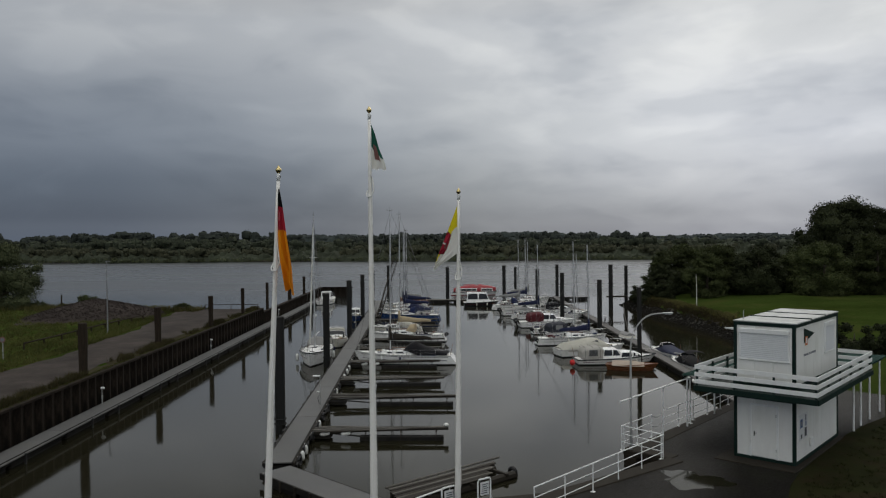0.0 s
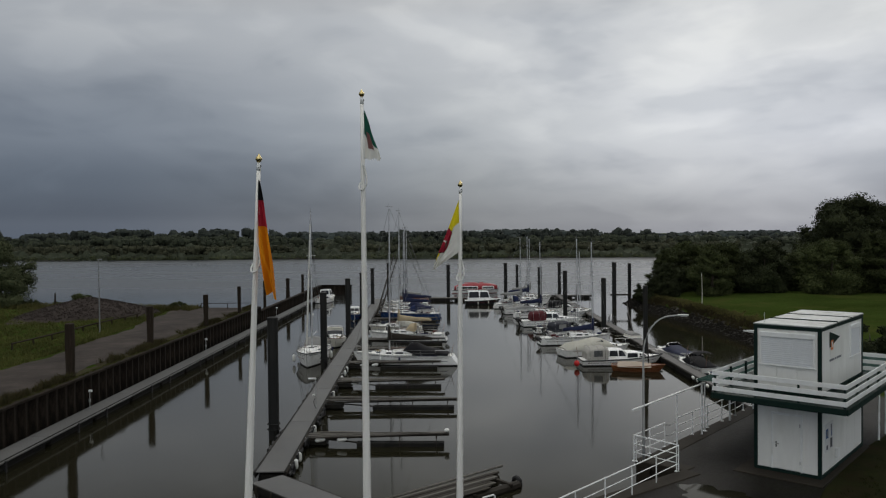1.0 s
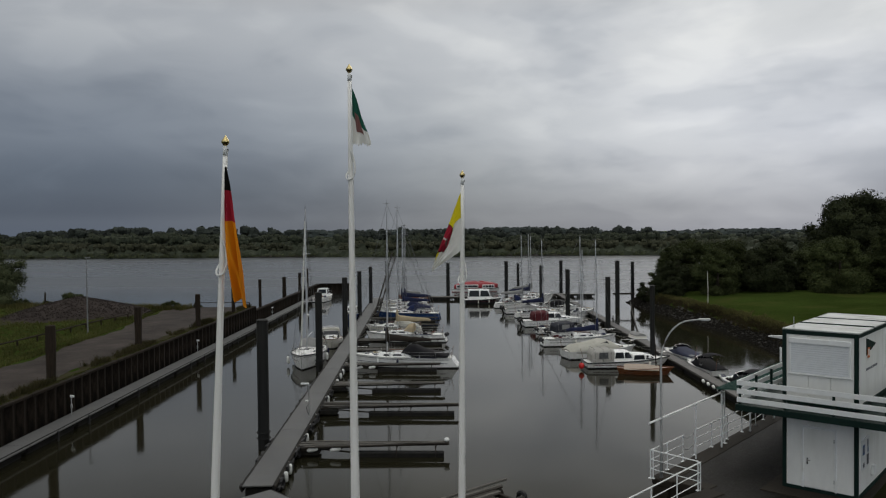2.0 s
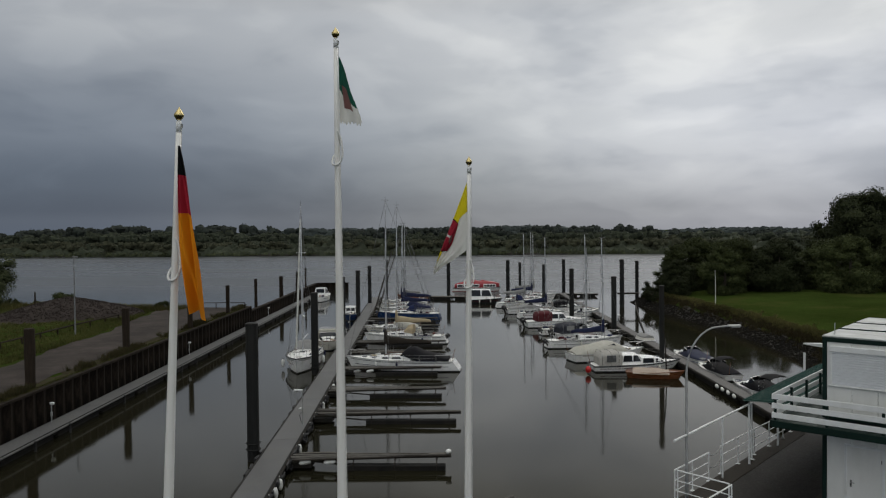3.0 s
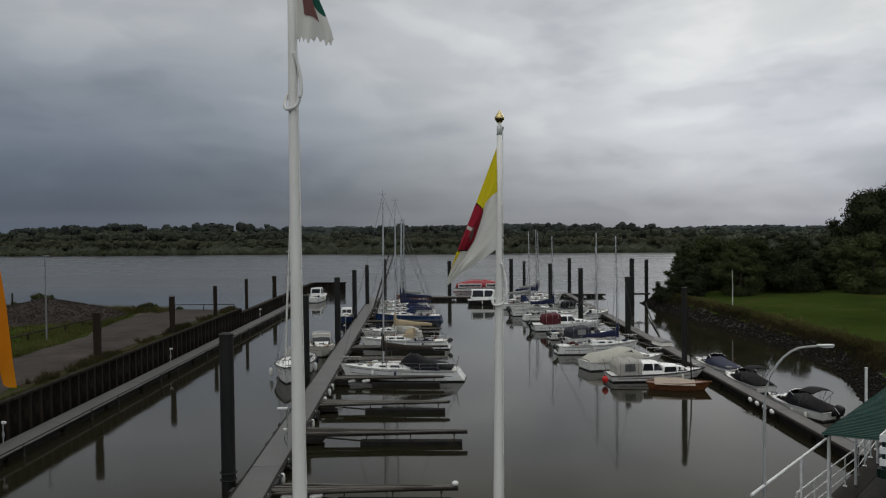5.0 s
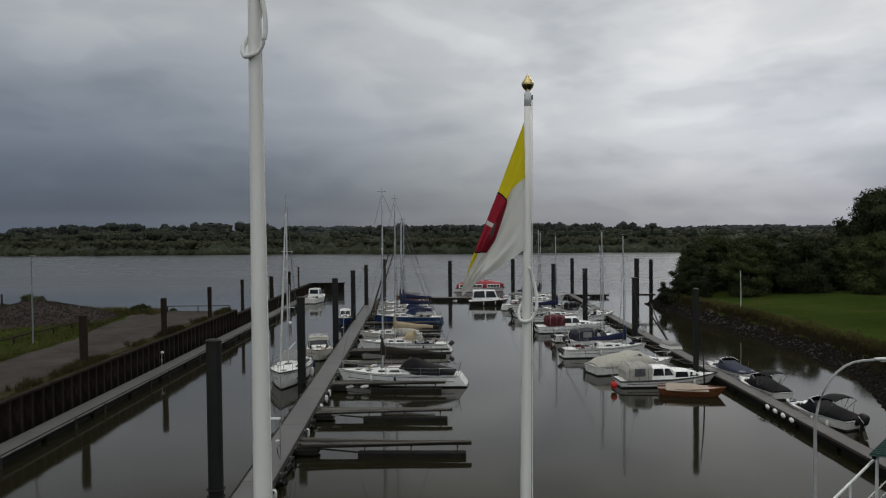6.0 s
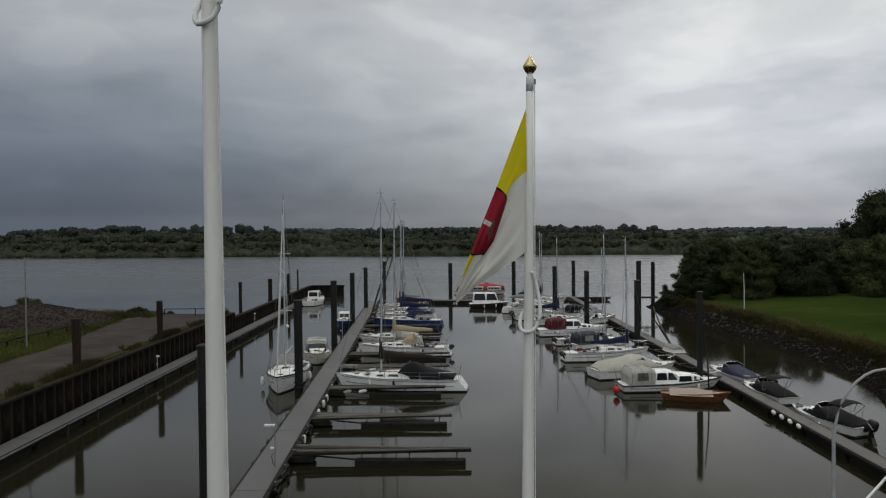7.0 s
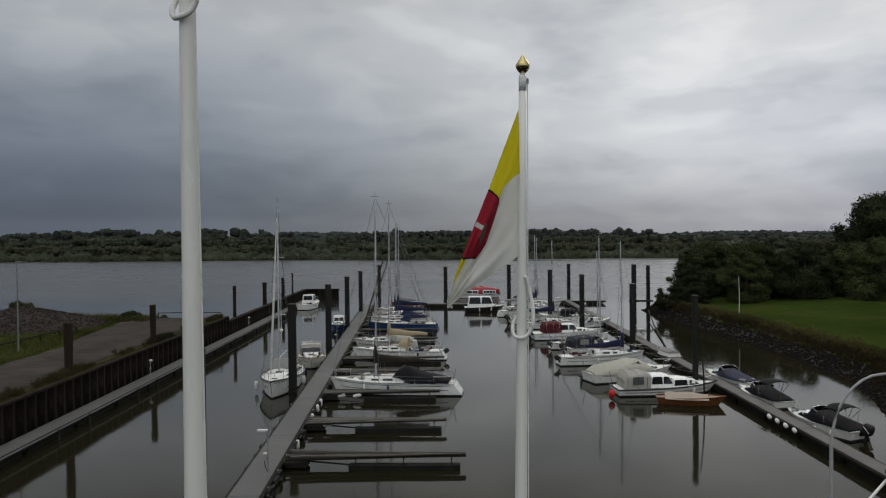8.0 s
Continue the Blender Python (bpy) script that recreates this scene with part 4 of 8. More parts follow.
hedge = make_tree("bush", "dark round garden bush on the lawn", stand(29.4, 51.5), 43, 2.7, 2.2, LEAF_DARK, 6500, 0.09, 24, 0.05, "lawn bushes")
copy_thing(hedge, stand(32.6, 53.6, 2.0, 0.95))
copy_thing(hedge, stand(27.8, 118.4, 1.0, 0.9, 0.75))
copy_thing(hedge, stand(28.6, 122.2, 3.0, 1.1, 0.9))


def tufts(name, label, spots, material, tall, width, blades, seed):
    """Upright tapered blades in tufts."""
    rng = np.random.default_rng(seed)
    spots = np.array(spots)
    n = len(spots) * blades
    p = np.repeat(spots, blades, 0) + np.concatenate([rng.normal(0, width * 5, (n, 2)), np.zeros((n, 1))], 1)
    h = tall * (0.45 + 0.8 * rng.random(n))[:, None]
    a = rng.random(n) * math.tau
    side = np.stack([np.cos(a), np.sin(a), 0 * a], 1) * width
    bend = np.concatenate([rng.normal(0, 0.28, (n, 2)), np.ones((n, 1))], 1) * h
    v = np.stack([p - side, p + side, p + bend * 0.62 + side * 0.6, p + bend], 1)
    tagged(new(name, cloud_mesh(name, v, material)), label, "plants", kind="stuff")


rng = np.random.default_rng(5)
line = []
for i in range(1500):
    y = 26 + 70 * rng.random()
    lump = math.sin(y * 0.55) * math.sin(y * 0.21 + 1)
    if rng.random() < 0.22 + 0.75 * lump:
        line.append((wall_x(y) - 0.45 - abs(rng.normal(0, 0.4)), y, LEFT_Z - 0.02))
fringe = []
for i in range(1300):
    y = 26 + 70 * rng.random()
    fringe.append((wall_x(y) - 0.22 - abs(rng.normal(0, 0.16)), y, LEFT_Z - 0.03))
tufts("wall_top_grass", "short yellowish grass along the wall top", fringe, GRASS_BLADE, 0.15, 0.016, 14, 16)
tufts("verge_weeds", "dry brown and green weeds along the wall top", line, WEED, 0.46, 0.020, 40, 6)
ring = []
for i in range(1000):
    t = rng.random()
    k = SHORE_RIGHT[5:12]
    q = t * (len(k) - 1)
    (ax, ay), (bx, by) = k[int(q)], k[int(q) + 1]
    f = q - int(q)
    x, y = ax + (bx - ax) * f + 4.1 + rng.normal(0, 0.6), ay + (by - ay) * f + rng.normal(0, 0.6)
    ring.append((x, y, gz(x, y) - 0.03))
tufts("bank_reeds", "dry yellowish grass along the top of the bank", ring, REED, 0.42, 0.022, 30, 7)
brow = []
for i in range(1500):
    k = SHORE_RIGHT[5:12]
    q = rng.random() * (len(k) - 1)
    (ax, ay), (bx, by) = k[int(q)], k[int(q) + 1]
    f = q - int(q)
    x, y = ax + (bx - ax) * f + 3.0 + rng.normal(0, 0.5), ay + (by - ay) * f + rng.normal(0, 0.6)
    brow.append((x, y, gz(x, y) - 0.03))
tufts("bank_sedge", "dark brown drooping sedge over the stones of the bank", brow, SEDGE, 0.34, 0.024, 30, 17)
lawn = []
for i in range(5600):
    y = 40 + 58 * rng.random()
    edge = -33.5 - 0.044 * (y - 33) - 0.0024 * max(0.0, y - 55) ** 2
    x = edge - 34 * rng.random() ** 1.5
    lawn.append((x, y, gz(x, y) - 0.02))
tufts("rough_grass", "rough green grass beside the road", lawn, GRASS_BLADE, 0.28, 0.03, 12, 8)
yard = []
for i in range(2600):
    x, y = 11.5 + 18 * rng.random(), 14 + 30 * rng.random()
    if x > 13.3 + 0.82 * (y - 22.8) + 1.0 and x > 11.8 + 0.3 * (y - 19):
        yard.append((x, y, gz(x, y) - 0.02))
tufts("yard_grass", "short worn grass beside the container hut", yard, TURF_BLADE, 0.12, 0.012, 14, 18)
dry = []
for i in range(700):
    x = -36 - 36 * rng.random()
    y = 94.2 + (-x - 36) * 0.12 + rng.normal(0, 1.6)
    dry.append((x, y, gz(x, y) - 0.03))
tufts("shore_grass", "pale dry grass on the river shore", dry, REED, 0.7, 0.035, 14, 9)


def far_shore(x):
    return 374 - 0.1 * min(max(x, -400), 400) + 1.5 * math.sin(x * 0.05)


def build_far_wood():
    """The wooded far bank: a closed understorey, willow scrub at the water, and rows of round crowns behind it."""
    rng = np.random.default_rng(77)
    xs, bs = np.arange(-560, 640, 1.5), np.arange(0, 118, 1.8)
    shore = 374 - 0.1 * np.clip(xs, -400, 400) + 1.5 * np.sin(xs * 0.05)
    top = np.full((len(bs), len(xs)), 0.4) + 1.6 * np.clip(bs / 8, 0, 1)[:, None]
    for i in range(5200):
        x, b = rng.uniform(-564, 644), 118 * rng.random() ** 1.15
        tall = 1.8 + 2.4 * min(b / 12, 1) + 4.6 * b / 118 + rng.normal(0, 0.6)
        r = tall * (0.17 + 0.14 * rng.random()) + 0.8
        a0, a1 = np.searchsorted(xs, (x - r, x + r))
        b0, b1 = np.searchsorted(bs, (b - r, b + r))
        if a1 <= a0 or b1 <= b0:
            continue
        d2 = ((xs[None, a0:a1] - x) / r) ** 2 + ((bs[b0:b1, None] - b) / r) ** 2
        dome = np.where(d2 < 1, tall * (0.66 + 0.34 * np.sqrt(np.clip(1 - d2, 0, 1))), 0)
        top[b0:b1, a0:a1] = np.maximum(top[b0:b1, a0:a1], dome)
    z = top + 1.0 + rng.normal(0, 0.35, top.shape)
    z[0] = -0.2
    gx = np.broadcast_to(xs, top.shape) + rng.normal(0, 0.28, top.shape)
    gy = shore[None] + 0.5 + bs[:, None] + rng.normal(0, 0.3, top.shape)
    p = np.stack([gx, gy, z], -1)
    me = bpy.data.meshes.new("far_woods")
    n, k = len(xs), len(bs)
    idx = np.arange(n * k).reshape(k, n)
    f = np.stack([idx[:-1, :-1], idx[:-1, 1:], idx[1:, 1:], idx[1:, :-1]], -1).reshape(-1, 4)
    me.from_pydata(p.reshape(-1, 3).tolist(), [], f.tolist())
    me.materials.append(LEAF_FAR)
    me.update()
    tagged(new("far_woods", me), "dark green understorey along the far river bank", "woods", kind="stuff")

    def crowns(count, depth, tall_of, slim, leaves, size, share=1.0):
        """Separate crowns of a few lobes each, standing between the two depths behind the shore."""
        out = []
        for i in range(count):
            x = rng.uniform(-430, 480)
            if rng.random() > share * (0.55 + 0.45 * math.sin(x * 0.043 + depth[0]) * math.sin(x * 0.017)):
                continue
            b = rng.uniform(*depth)
            tall = tall_of(x) * (0.82 + 0.3 * rng.random())
            wide = tall * slim * (0.8 + 0.5 * rng.random())
            y = far_shore(x) + b
            lobes = [(x + wide * 0.55 * rng.normal(), y + wide * 0.4 * rng.normal(), 1.2 + tall * (0.42 + 0.40 * rng.random())) for q in range(5)] + [(x, y, 1.2 + tall * 0.74)]
            radii = [wide * (0.40 + 0.25 * rng.random()) for q in range(5)] + [min(wide * 0.6, tall * 0.26)]
            out.append(leaf_cloud(rng, lobes, radii, leaves, size, 1.0, 0.05, 0.05))
            heart = []
            for o, r in zip(lobes, radii):
                heart += lobe_faces(rng, o, r * 0.93, 1.0, 7)
            heart += lobe_faces(rng, (x, y, 1.0 + tall * 0.3), wide * 0.7, 0.9, 6)
            out.append(np.array(heart))
        return np.concatenate(out)

    west = lambda x: 1 + 0.20 * float(smoothstep(-60, -180, x)) - 0.30 * float(smoothstep(100, 190, x))
    tall_row = crowns(560, (62, 104), lambda x: 13.2 * west(x), 0.27, 110, 0.34, 1.2)
    tagged(new("far_trees", cloud_mesh("far_trees", tall_row, LEAF_FAR_DARK)), "row of dark round-crowned trees behind the far bank", "woods", kind="stuff")
    mid_row = crowns(700, (24, 66), lambda x: 9.4 * west(x), 0.36, 110, 0.34, 1.2)
    tagged(new("far_mid_trees", cloud_mesh("far_mid_trees", mid_row, LEAF_FAR)), "dull green mixed trees on the far bank", "woods", kind="stuff")
    scrub = crowns(760, (5, 34), lambda x: 6.0, 0.50, 100, 0.32, 1.25)
    tagged(new("far_scrub", cloud_mesh("far_scrub", scrub, LEAF_FAR_OLIVE)), "olive willow scrub on the far bank", "scrub", kind="stuff")
    # the air is clear: the ridge's haze lies in its pale leaf colour
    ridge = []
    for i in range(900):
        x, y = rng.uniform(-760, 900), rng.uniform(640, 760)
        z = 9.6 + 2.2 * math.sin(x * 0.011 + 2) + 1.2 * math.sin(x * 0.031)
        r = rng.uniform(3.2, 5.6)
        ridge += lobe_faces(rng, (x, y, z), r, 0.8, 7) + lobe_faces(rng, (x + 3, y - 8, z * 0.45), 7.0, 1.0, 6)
    tagged(new("far_ridge", cloud_mesh("far_ridge", np.array(ridge), LEAF_HAZE)), "wooded ridge far beyond the river, haze put into its colour", "woods", kind="stuff")
    hem = []
    for i in range(1500):
        x = rng.uniform(-560, 640)
        y = far_shore(x) + rng.uniform(-0.5, 6)
        tall = 1.1 + 1.8 * rng.random() ** 1.6
        hem.append(leaf_cloud(rng, [(x + rng.normal(0, 2.2), y, 0.3 + tall * 0.35) for q in range(3)], [tall * 0.6] * 3, 45, 0.38, 0.8, 0.2))
    part("far_reeds", cloud_mesh("far_reeds", np.concatenate(hem), LEAF_FAR_PALE), LEAF_FAR_PALE, label="paler reeds at the far waterline", category="reeds", kind="stuff")


build_far_wood()


def stones(name, label, spots, material, seed, lo, hi):
    """Angular stones, each a rough little block."""
    rng = np.random.default_rng(seed)
    g = Geo()
    base = [(-1, -1, -0.6), (1, -1, -0.6), (1, 1, -0.6), (-1, 1, -0.6), (-0.7, -0.6, 0.6), (0.6, -0.7, 0.7), (0.7, 0.6, 0.55), (-0.6, 0.7, 0.65)]
    faces = [(0, 3, 2, 1), (4, 5, 6, 7), (0, 1, 5, 4), (1, 2, 6, 5), (2, 3, 7, 6), (3, 0, 4, 7)]
    for x, y, z in spots:
        s = lo + (hi - lo) * rng.random() ** 1.6
        m = Matrix.Rotation(rng.random() * 6.28, 3, "Z") @ Matrix.Rotation(rng.normal() * 0.4, 3, "X")
        g.add([Vector((x, y, z)) + m @ Vector((a * s * (0.8 + 0.5 * rng.random()), b * s, c * s)) for a, b, c in base], faces)
    part(name, g, material, label=label, category="stones", kind="stuff")


rip = []
for i in range(6400):
    k = SHORE_RIGHT[5:13]
    q = rng.random() * (len(k) - 1)
    (ax, ay), (bx, by) = k[int(q)], k[int(q) + 1]
    f = q - int(q)
    x, y = ax + (bx - ax) * f - 0.5 + 2.7 * rng.random(), ay + (by - ay) * f
    rip.append((x, y, gz(x, y) + 0.02))
stones("bank_stones", "dark angular stones of the sloping bank", rip, ROCK, 3, 0.05, 0.15)


def build_heap():
    """A long heap of brown gravel."""
    g = Geo()
    rows = []
    for i in range(41):
        u = i / 40 * 2 - 1
        row = []
        for k in range(25):
            w = k / 24 * 2 - 1
            r = math.hypot(u * 1.02, w)
            z = max(0.0, 1 - r) ** 0.75 * 2.35 + 0.12 * noise.noise(Vector((u * 6, w * 6, 1))) * (1 - min(r, 1))
            row.append((u * 8.6, w * 6.0, z - 0.05))
        rows.append(row)
    g.loft(rows, closed=False)
    root = thing("gravel_heap", Matrix.Translation((-46.9, 86.9, LEFT_Z)) @ Matrix.Rotation(radians(25), 4, "Z"), "long low heap of brown gravel on the grass", "gravel heap")
    part("mound", g, GRAVEL, root, smooth=True)
    pts = []
    r2 = np.random.default_rng(9)
    for i in range(5200):
        u, w = r2.random() * 2 - 1, r2.random() * 2 - 1
        r = math.hypot(u * 1.02, w)
        if r < 0.97:
            pts.append((u * 8.6, w * 6.0, (1 - r) ** 0.75 * 2.35 - 0.02))
    s = Geo()
    for x, y, z in pts:
        k = 0.03 + 0.055 * r2.random() ** 2
        s.box((x, y, z), (k * 2, k * 1.5, k * 1.4), r2.random() * 6.28)
    tagged(part("loose_gravel", s, GRAVEL, root), kind="stuff")


build_heap()


# ---------------------------------------------------------------- boats: local x runs forward, z is 0 at the waterline
class Hull:
    """The shape of a hull: half beam, sheer and stations."""

    def __init__(self, L, B, aft, fore, stern=0.72, rake=0.5, transom=0.0, power=2.0, depth=0.35, flare=0.86):
        self.L, self.B, self.aft, self.fore = L, B, aft, fore
        self.stern, self.rake, self.transom, self.power, self.depth, self.flare = stern, rake, transom, power, depth, flare

    def half(self, s):
        k = self.stern + (1 - self.stern) * math.sin(min(s / 0.45, 1) * math.pi / 2) if s < 0.45 else max(0.012, 1 - ((s - 0.45) / 0.55) ** self.power)
        return self.B / 2 * k

    def sheer(self, s):
        return self.aft + (self.fore - self.aft) * s ** 1.7

    def x(self, s, z=None):
        top = self.sheer(s)
        q = 1.0 if z is None else z / top
        return self.L * (s - 0.5) - (1 - q) * (self.rake * s ** 5 - self.transom * (1 - s) ** 8)

    def section(self, s):
        b, t = self.half(s), self.sheer(s)
        f = self.flare - 0.22 * s ** 3
        rows = [(0.02, -self.depth * (1 - 0.7 * s ** 6)), (0.6 * f, -self.depth * 0.55 * (1 - 0.6 * s ** 4)), (f * 0.97, 0.02), (f, 0.11), (f + (1 - f) * 0.55, 0.11 + (t - 0.11) * 0.5), (1.0, t)]
        return [(b * k, z) for k, z in rows]


def add_hull(root, h, side, stripe=None, bottom=None, rail=None, deck=None, cockpit=None, n=17):
    """The shell in its three bands, the transom, the rubbing rail and the deck with its cockpit well."""
    st = [i / (n - 1) for i in range(n)]
    sec = [h.section(s) for s in st]

    def band(a, b):
        g = Geo()
        for sign in (1, -1):
            rows = [[(h.x(s, z), sign * y, z) for y, z in sec[i][a:b + 1]] for i, s in enumerate(st)]
            g.loft(rows if sign > 0 else [r[::-1] for r in rows], closed=False)
        t = [(h.x(0, z), y, z) for y, z in sec[0][a:b + 1]]
        g.add(t + [(x, -y, z) for x, y, z in t[::-1]], [tuple(range(2 * len(t)))])
        return g

    part("hull_side", band(3, 5), side, root, smooth=True)
    part("waterline_stripe", band(2, 3), stripe or ANTIFOUL, root, smooth=True)
    part("hull_bottom", band(0, 2), bottom or ANTIFOUL, root, smooth=True)
    g = Geo()
    edge = [(h.x(s), h.half(s) + 0.012, h.sheer(s) + 0.01) for s in st]
    thick = 0.062 if rail is BLACK_STRIPE else 0.035
    g.tube(edge, thick, 5)
    g.tube([(x, -y, z) for x, y, z in edge], thick, 5)
    g.tube([edge[0], (edge[0][0], -edge[0][1], edge[0][2])], thick, 5)
    part("rubbing_rail", g, rail or LAMP_PALE, root)
    g = Geo()
    c0, c1, cw, cd = cockpit or (9, 9, 0.6, 0.4)
    for a, b in zip(st, st[1:]):
        xa, xb = h.x(a), h.x(b)
        ya, yb, za, zb = h.half(a) * 0.985, h.half(b) * 0.985, h.sheer(a) - 0.02, h.sheer(b) - 0.02
        if cockpit and xa >= c0 - 1e-6 and xb <= c1 + 1e-6:
            wa, wb = ya * cw, yb * cw
            for sg in (1, -1):
                q = [(xa, sg * wa, za), (xb, sg * wb, zb), (xb, sg * yb, zb), (xa, sg * ya, za)]
                w = [(xa, sg * wa, za), (xa, sg * wa, za - cd), (xb, sg * wb, zb - cd), (xb, sg * wb, zb)]
                g.add(q if sg > 0 else q[::-1], [(0, 1, 2, 3)])
                g.add(w if sg > 0 else w[::-1], [(0, 1, 2, 3)])
            g.add([(xa, -wa, za - cd), (xb, -wb, zb - cd), (xb, wb, zb - cd), (xa, wa, za - cd)], [(0, 1, 2, 3)])
        else:
            cam_a, cam_b = 0.03 * h.B, 0.03 * h.B
            g.add([(xa, -ya, za), (xb, -yb, zb), (xb, 0, zb + cam_b * yb), (xa, 0, za + cam_a * ya)], [(0, 1, 2, 3)])
            g.add([(xa, 0, za + cam_a * ya), (xb, 0, zb + cam_b * yb), (xb, yb, zb), (xa, ya, za)], [(0, 1, 2, 3)])
            if cockpit and (abs(xb - c0) < h.L / n or abs(xa - c1) < h.L / n):
                x, y, z = (xb, yb, zb) if abs(xb - c0) < h.L / n else (xa, ya, za)
                g.add([(x, -y * cw, z), (x, y * cw, z), (x, y * cw, z - cd), (x, -y * cw, z - cd)], [(0, 1, 2, 3)])
    part("deck", g, deck or BOAT_DECK, root)
    return h


def add_cabin(root, name, x0, x1, w0, w1, z0, tall, material, front=0.5, aft=0.1, panes=(), pane_z=(0.3, 0.72), roof=None, windscreen=False, nose=0.55):
    """A coachroof or wheelhouse with sloping ends, and its side panes; panes: (from, to) along its length, 0 to 1."""
    def at(u, k):
        w = w0 + (w1 - w0) * u
        y = w * (1 - 0.10 * k)
        x = x0 + (x1 - x0) * u
        x -= k * front * smoothstep(0.6, 1.0, u) - k * aft * smoothstep(0.4, 0.0, u)
        t = tall * (1 - (1 - nose) * u ** 2.2)
        return float(x), float(y), z0 + k * t
    rings = []
    for u in (0.0, 0.12, 0.4, 0.7, 0.9, 1.0):
        a, b = at(u, 0), at(u, 0.86)
        c = at(u, 1.0)
        rings.append([(a[0], -a[1], a[2] - 0.06), (b[0], -b[1], b[2]), (c[0], -c[1] * 0.88, c[2]), (c[0], 0, c[2] + 0.05), (c[0], c[1] * 0.88, c[2]), (b[0], b[1], b[2]), (a[0], a[1], a[2] - 0.06)])
    cab = part(name, Geo().loft(rings), material, root, smooth=False)
    for a, b in panes:
        for sg in (1, -1):
            q = []
            for u, k in ((a, pane_z[0]), (b, pane_z[0]), (b - 0.03, pane_z[1]), (a + 0.02, pane_z[1])):
                p = at(u, k)
                q.append((p[0], sg * (p[1] + 0.012), p[2]))
            part("window", Geo().add(q if sg < 0 else q[::-1], [(0, 1, 2, 3)]), GLASS_DARK, cab, "dark tinted window")
    if windscreen:
        a, b = at(1.0, 0.35), at(1.0, 0.85)
        for lo, hi in ((-0.86, -0.04), (0.04, 0.86)):
            part("windscreen", Geo().add([(a[0] + 0.015, a[1] * lo, a[2]), (a[0] + 0.015, a[1] * hi, a[2]), (b[0] + 0.015, b[1] * hi, b[2]), (b[0] + 0.015, b[1] * lo, b[2])], [(0, 1, 2, 3)]), GLASS_DARK, cab, "dark windscreen pane")
        a, b = at(0.0, 0.35), at(0.0, 0.85)
        part("rear_window", Geo().add([(a[0] - 0.015, a[1] * 0.8, a[2]), (a[0] - 0.015, -a[1] * 0.8, a[2]), (b[0] - 0.015, -b[1] * 0.8, b[2]), (b[0] - 0.015, b[1] * 0.8, b[2])], [(0, 1, 2, 3)]), GLASS_DARK, cab)
    return cab


def add_canopy(root, name, arcs, material, label="", closed=True, boxy=0.55):
    """Stretched canvas over hoops; arcs: x, half width, foot height, rise."""
    rings = []
    for j, (x, w, z, rise) in enumerate(arcs):
        ring = []
        for k in range(13):
            a = math.pi * k / 12
            c, s = math.cos(a), math.sin(a)
            ring.append((x + 0.03 * math.sin(k * 2.1 + j), w * math.copysign(abs(c) ** boxy, c), z + rise * abs(s) ** boxy + 0.03 * math.sin(k * 3.3 + j * 1.7) * min(1.0, rise * 2)))
        rings.append(ring)
    g = Geo().loft(rings, closed=False)
    if closed:
        for r in (rings[0], rings[-1]):
            g.add(r, [tuple(range(13))])
    return part(name, g, material, root, label, smooth=True)


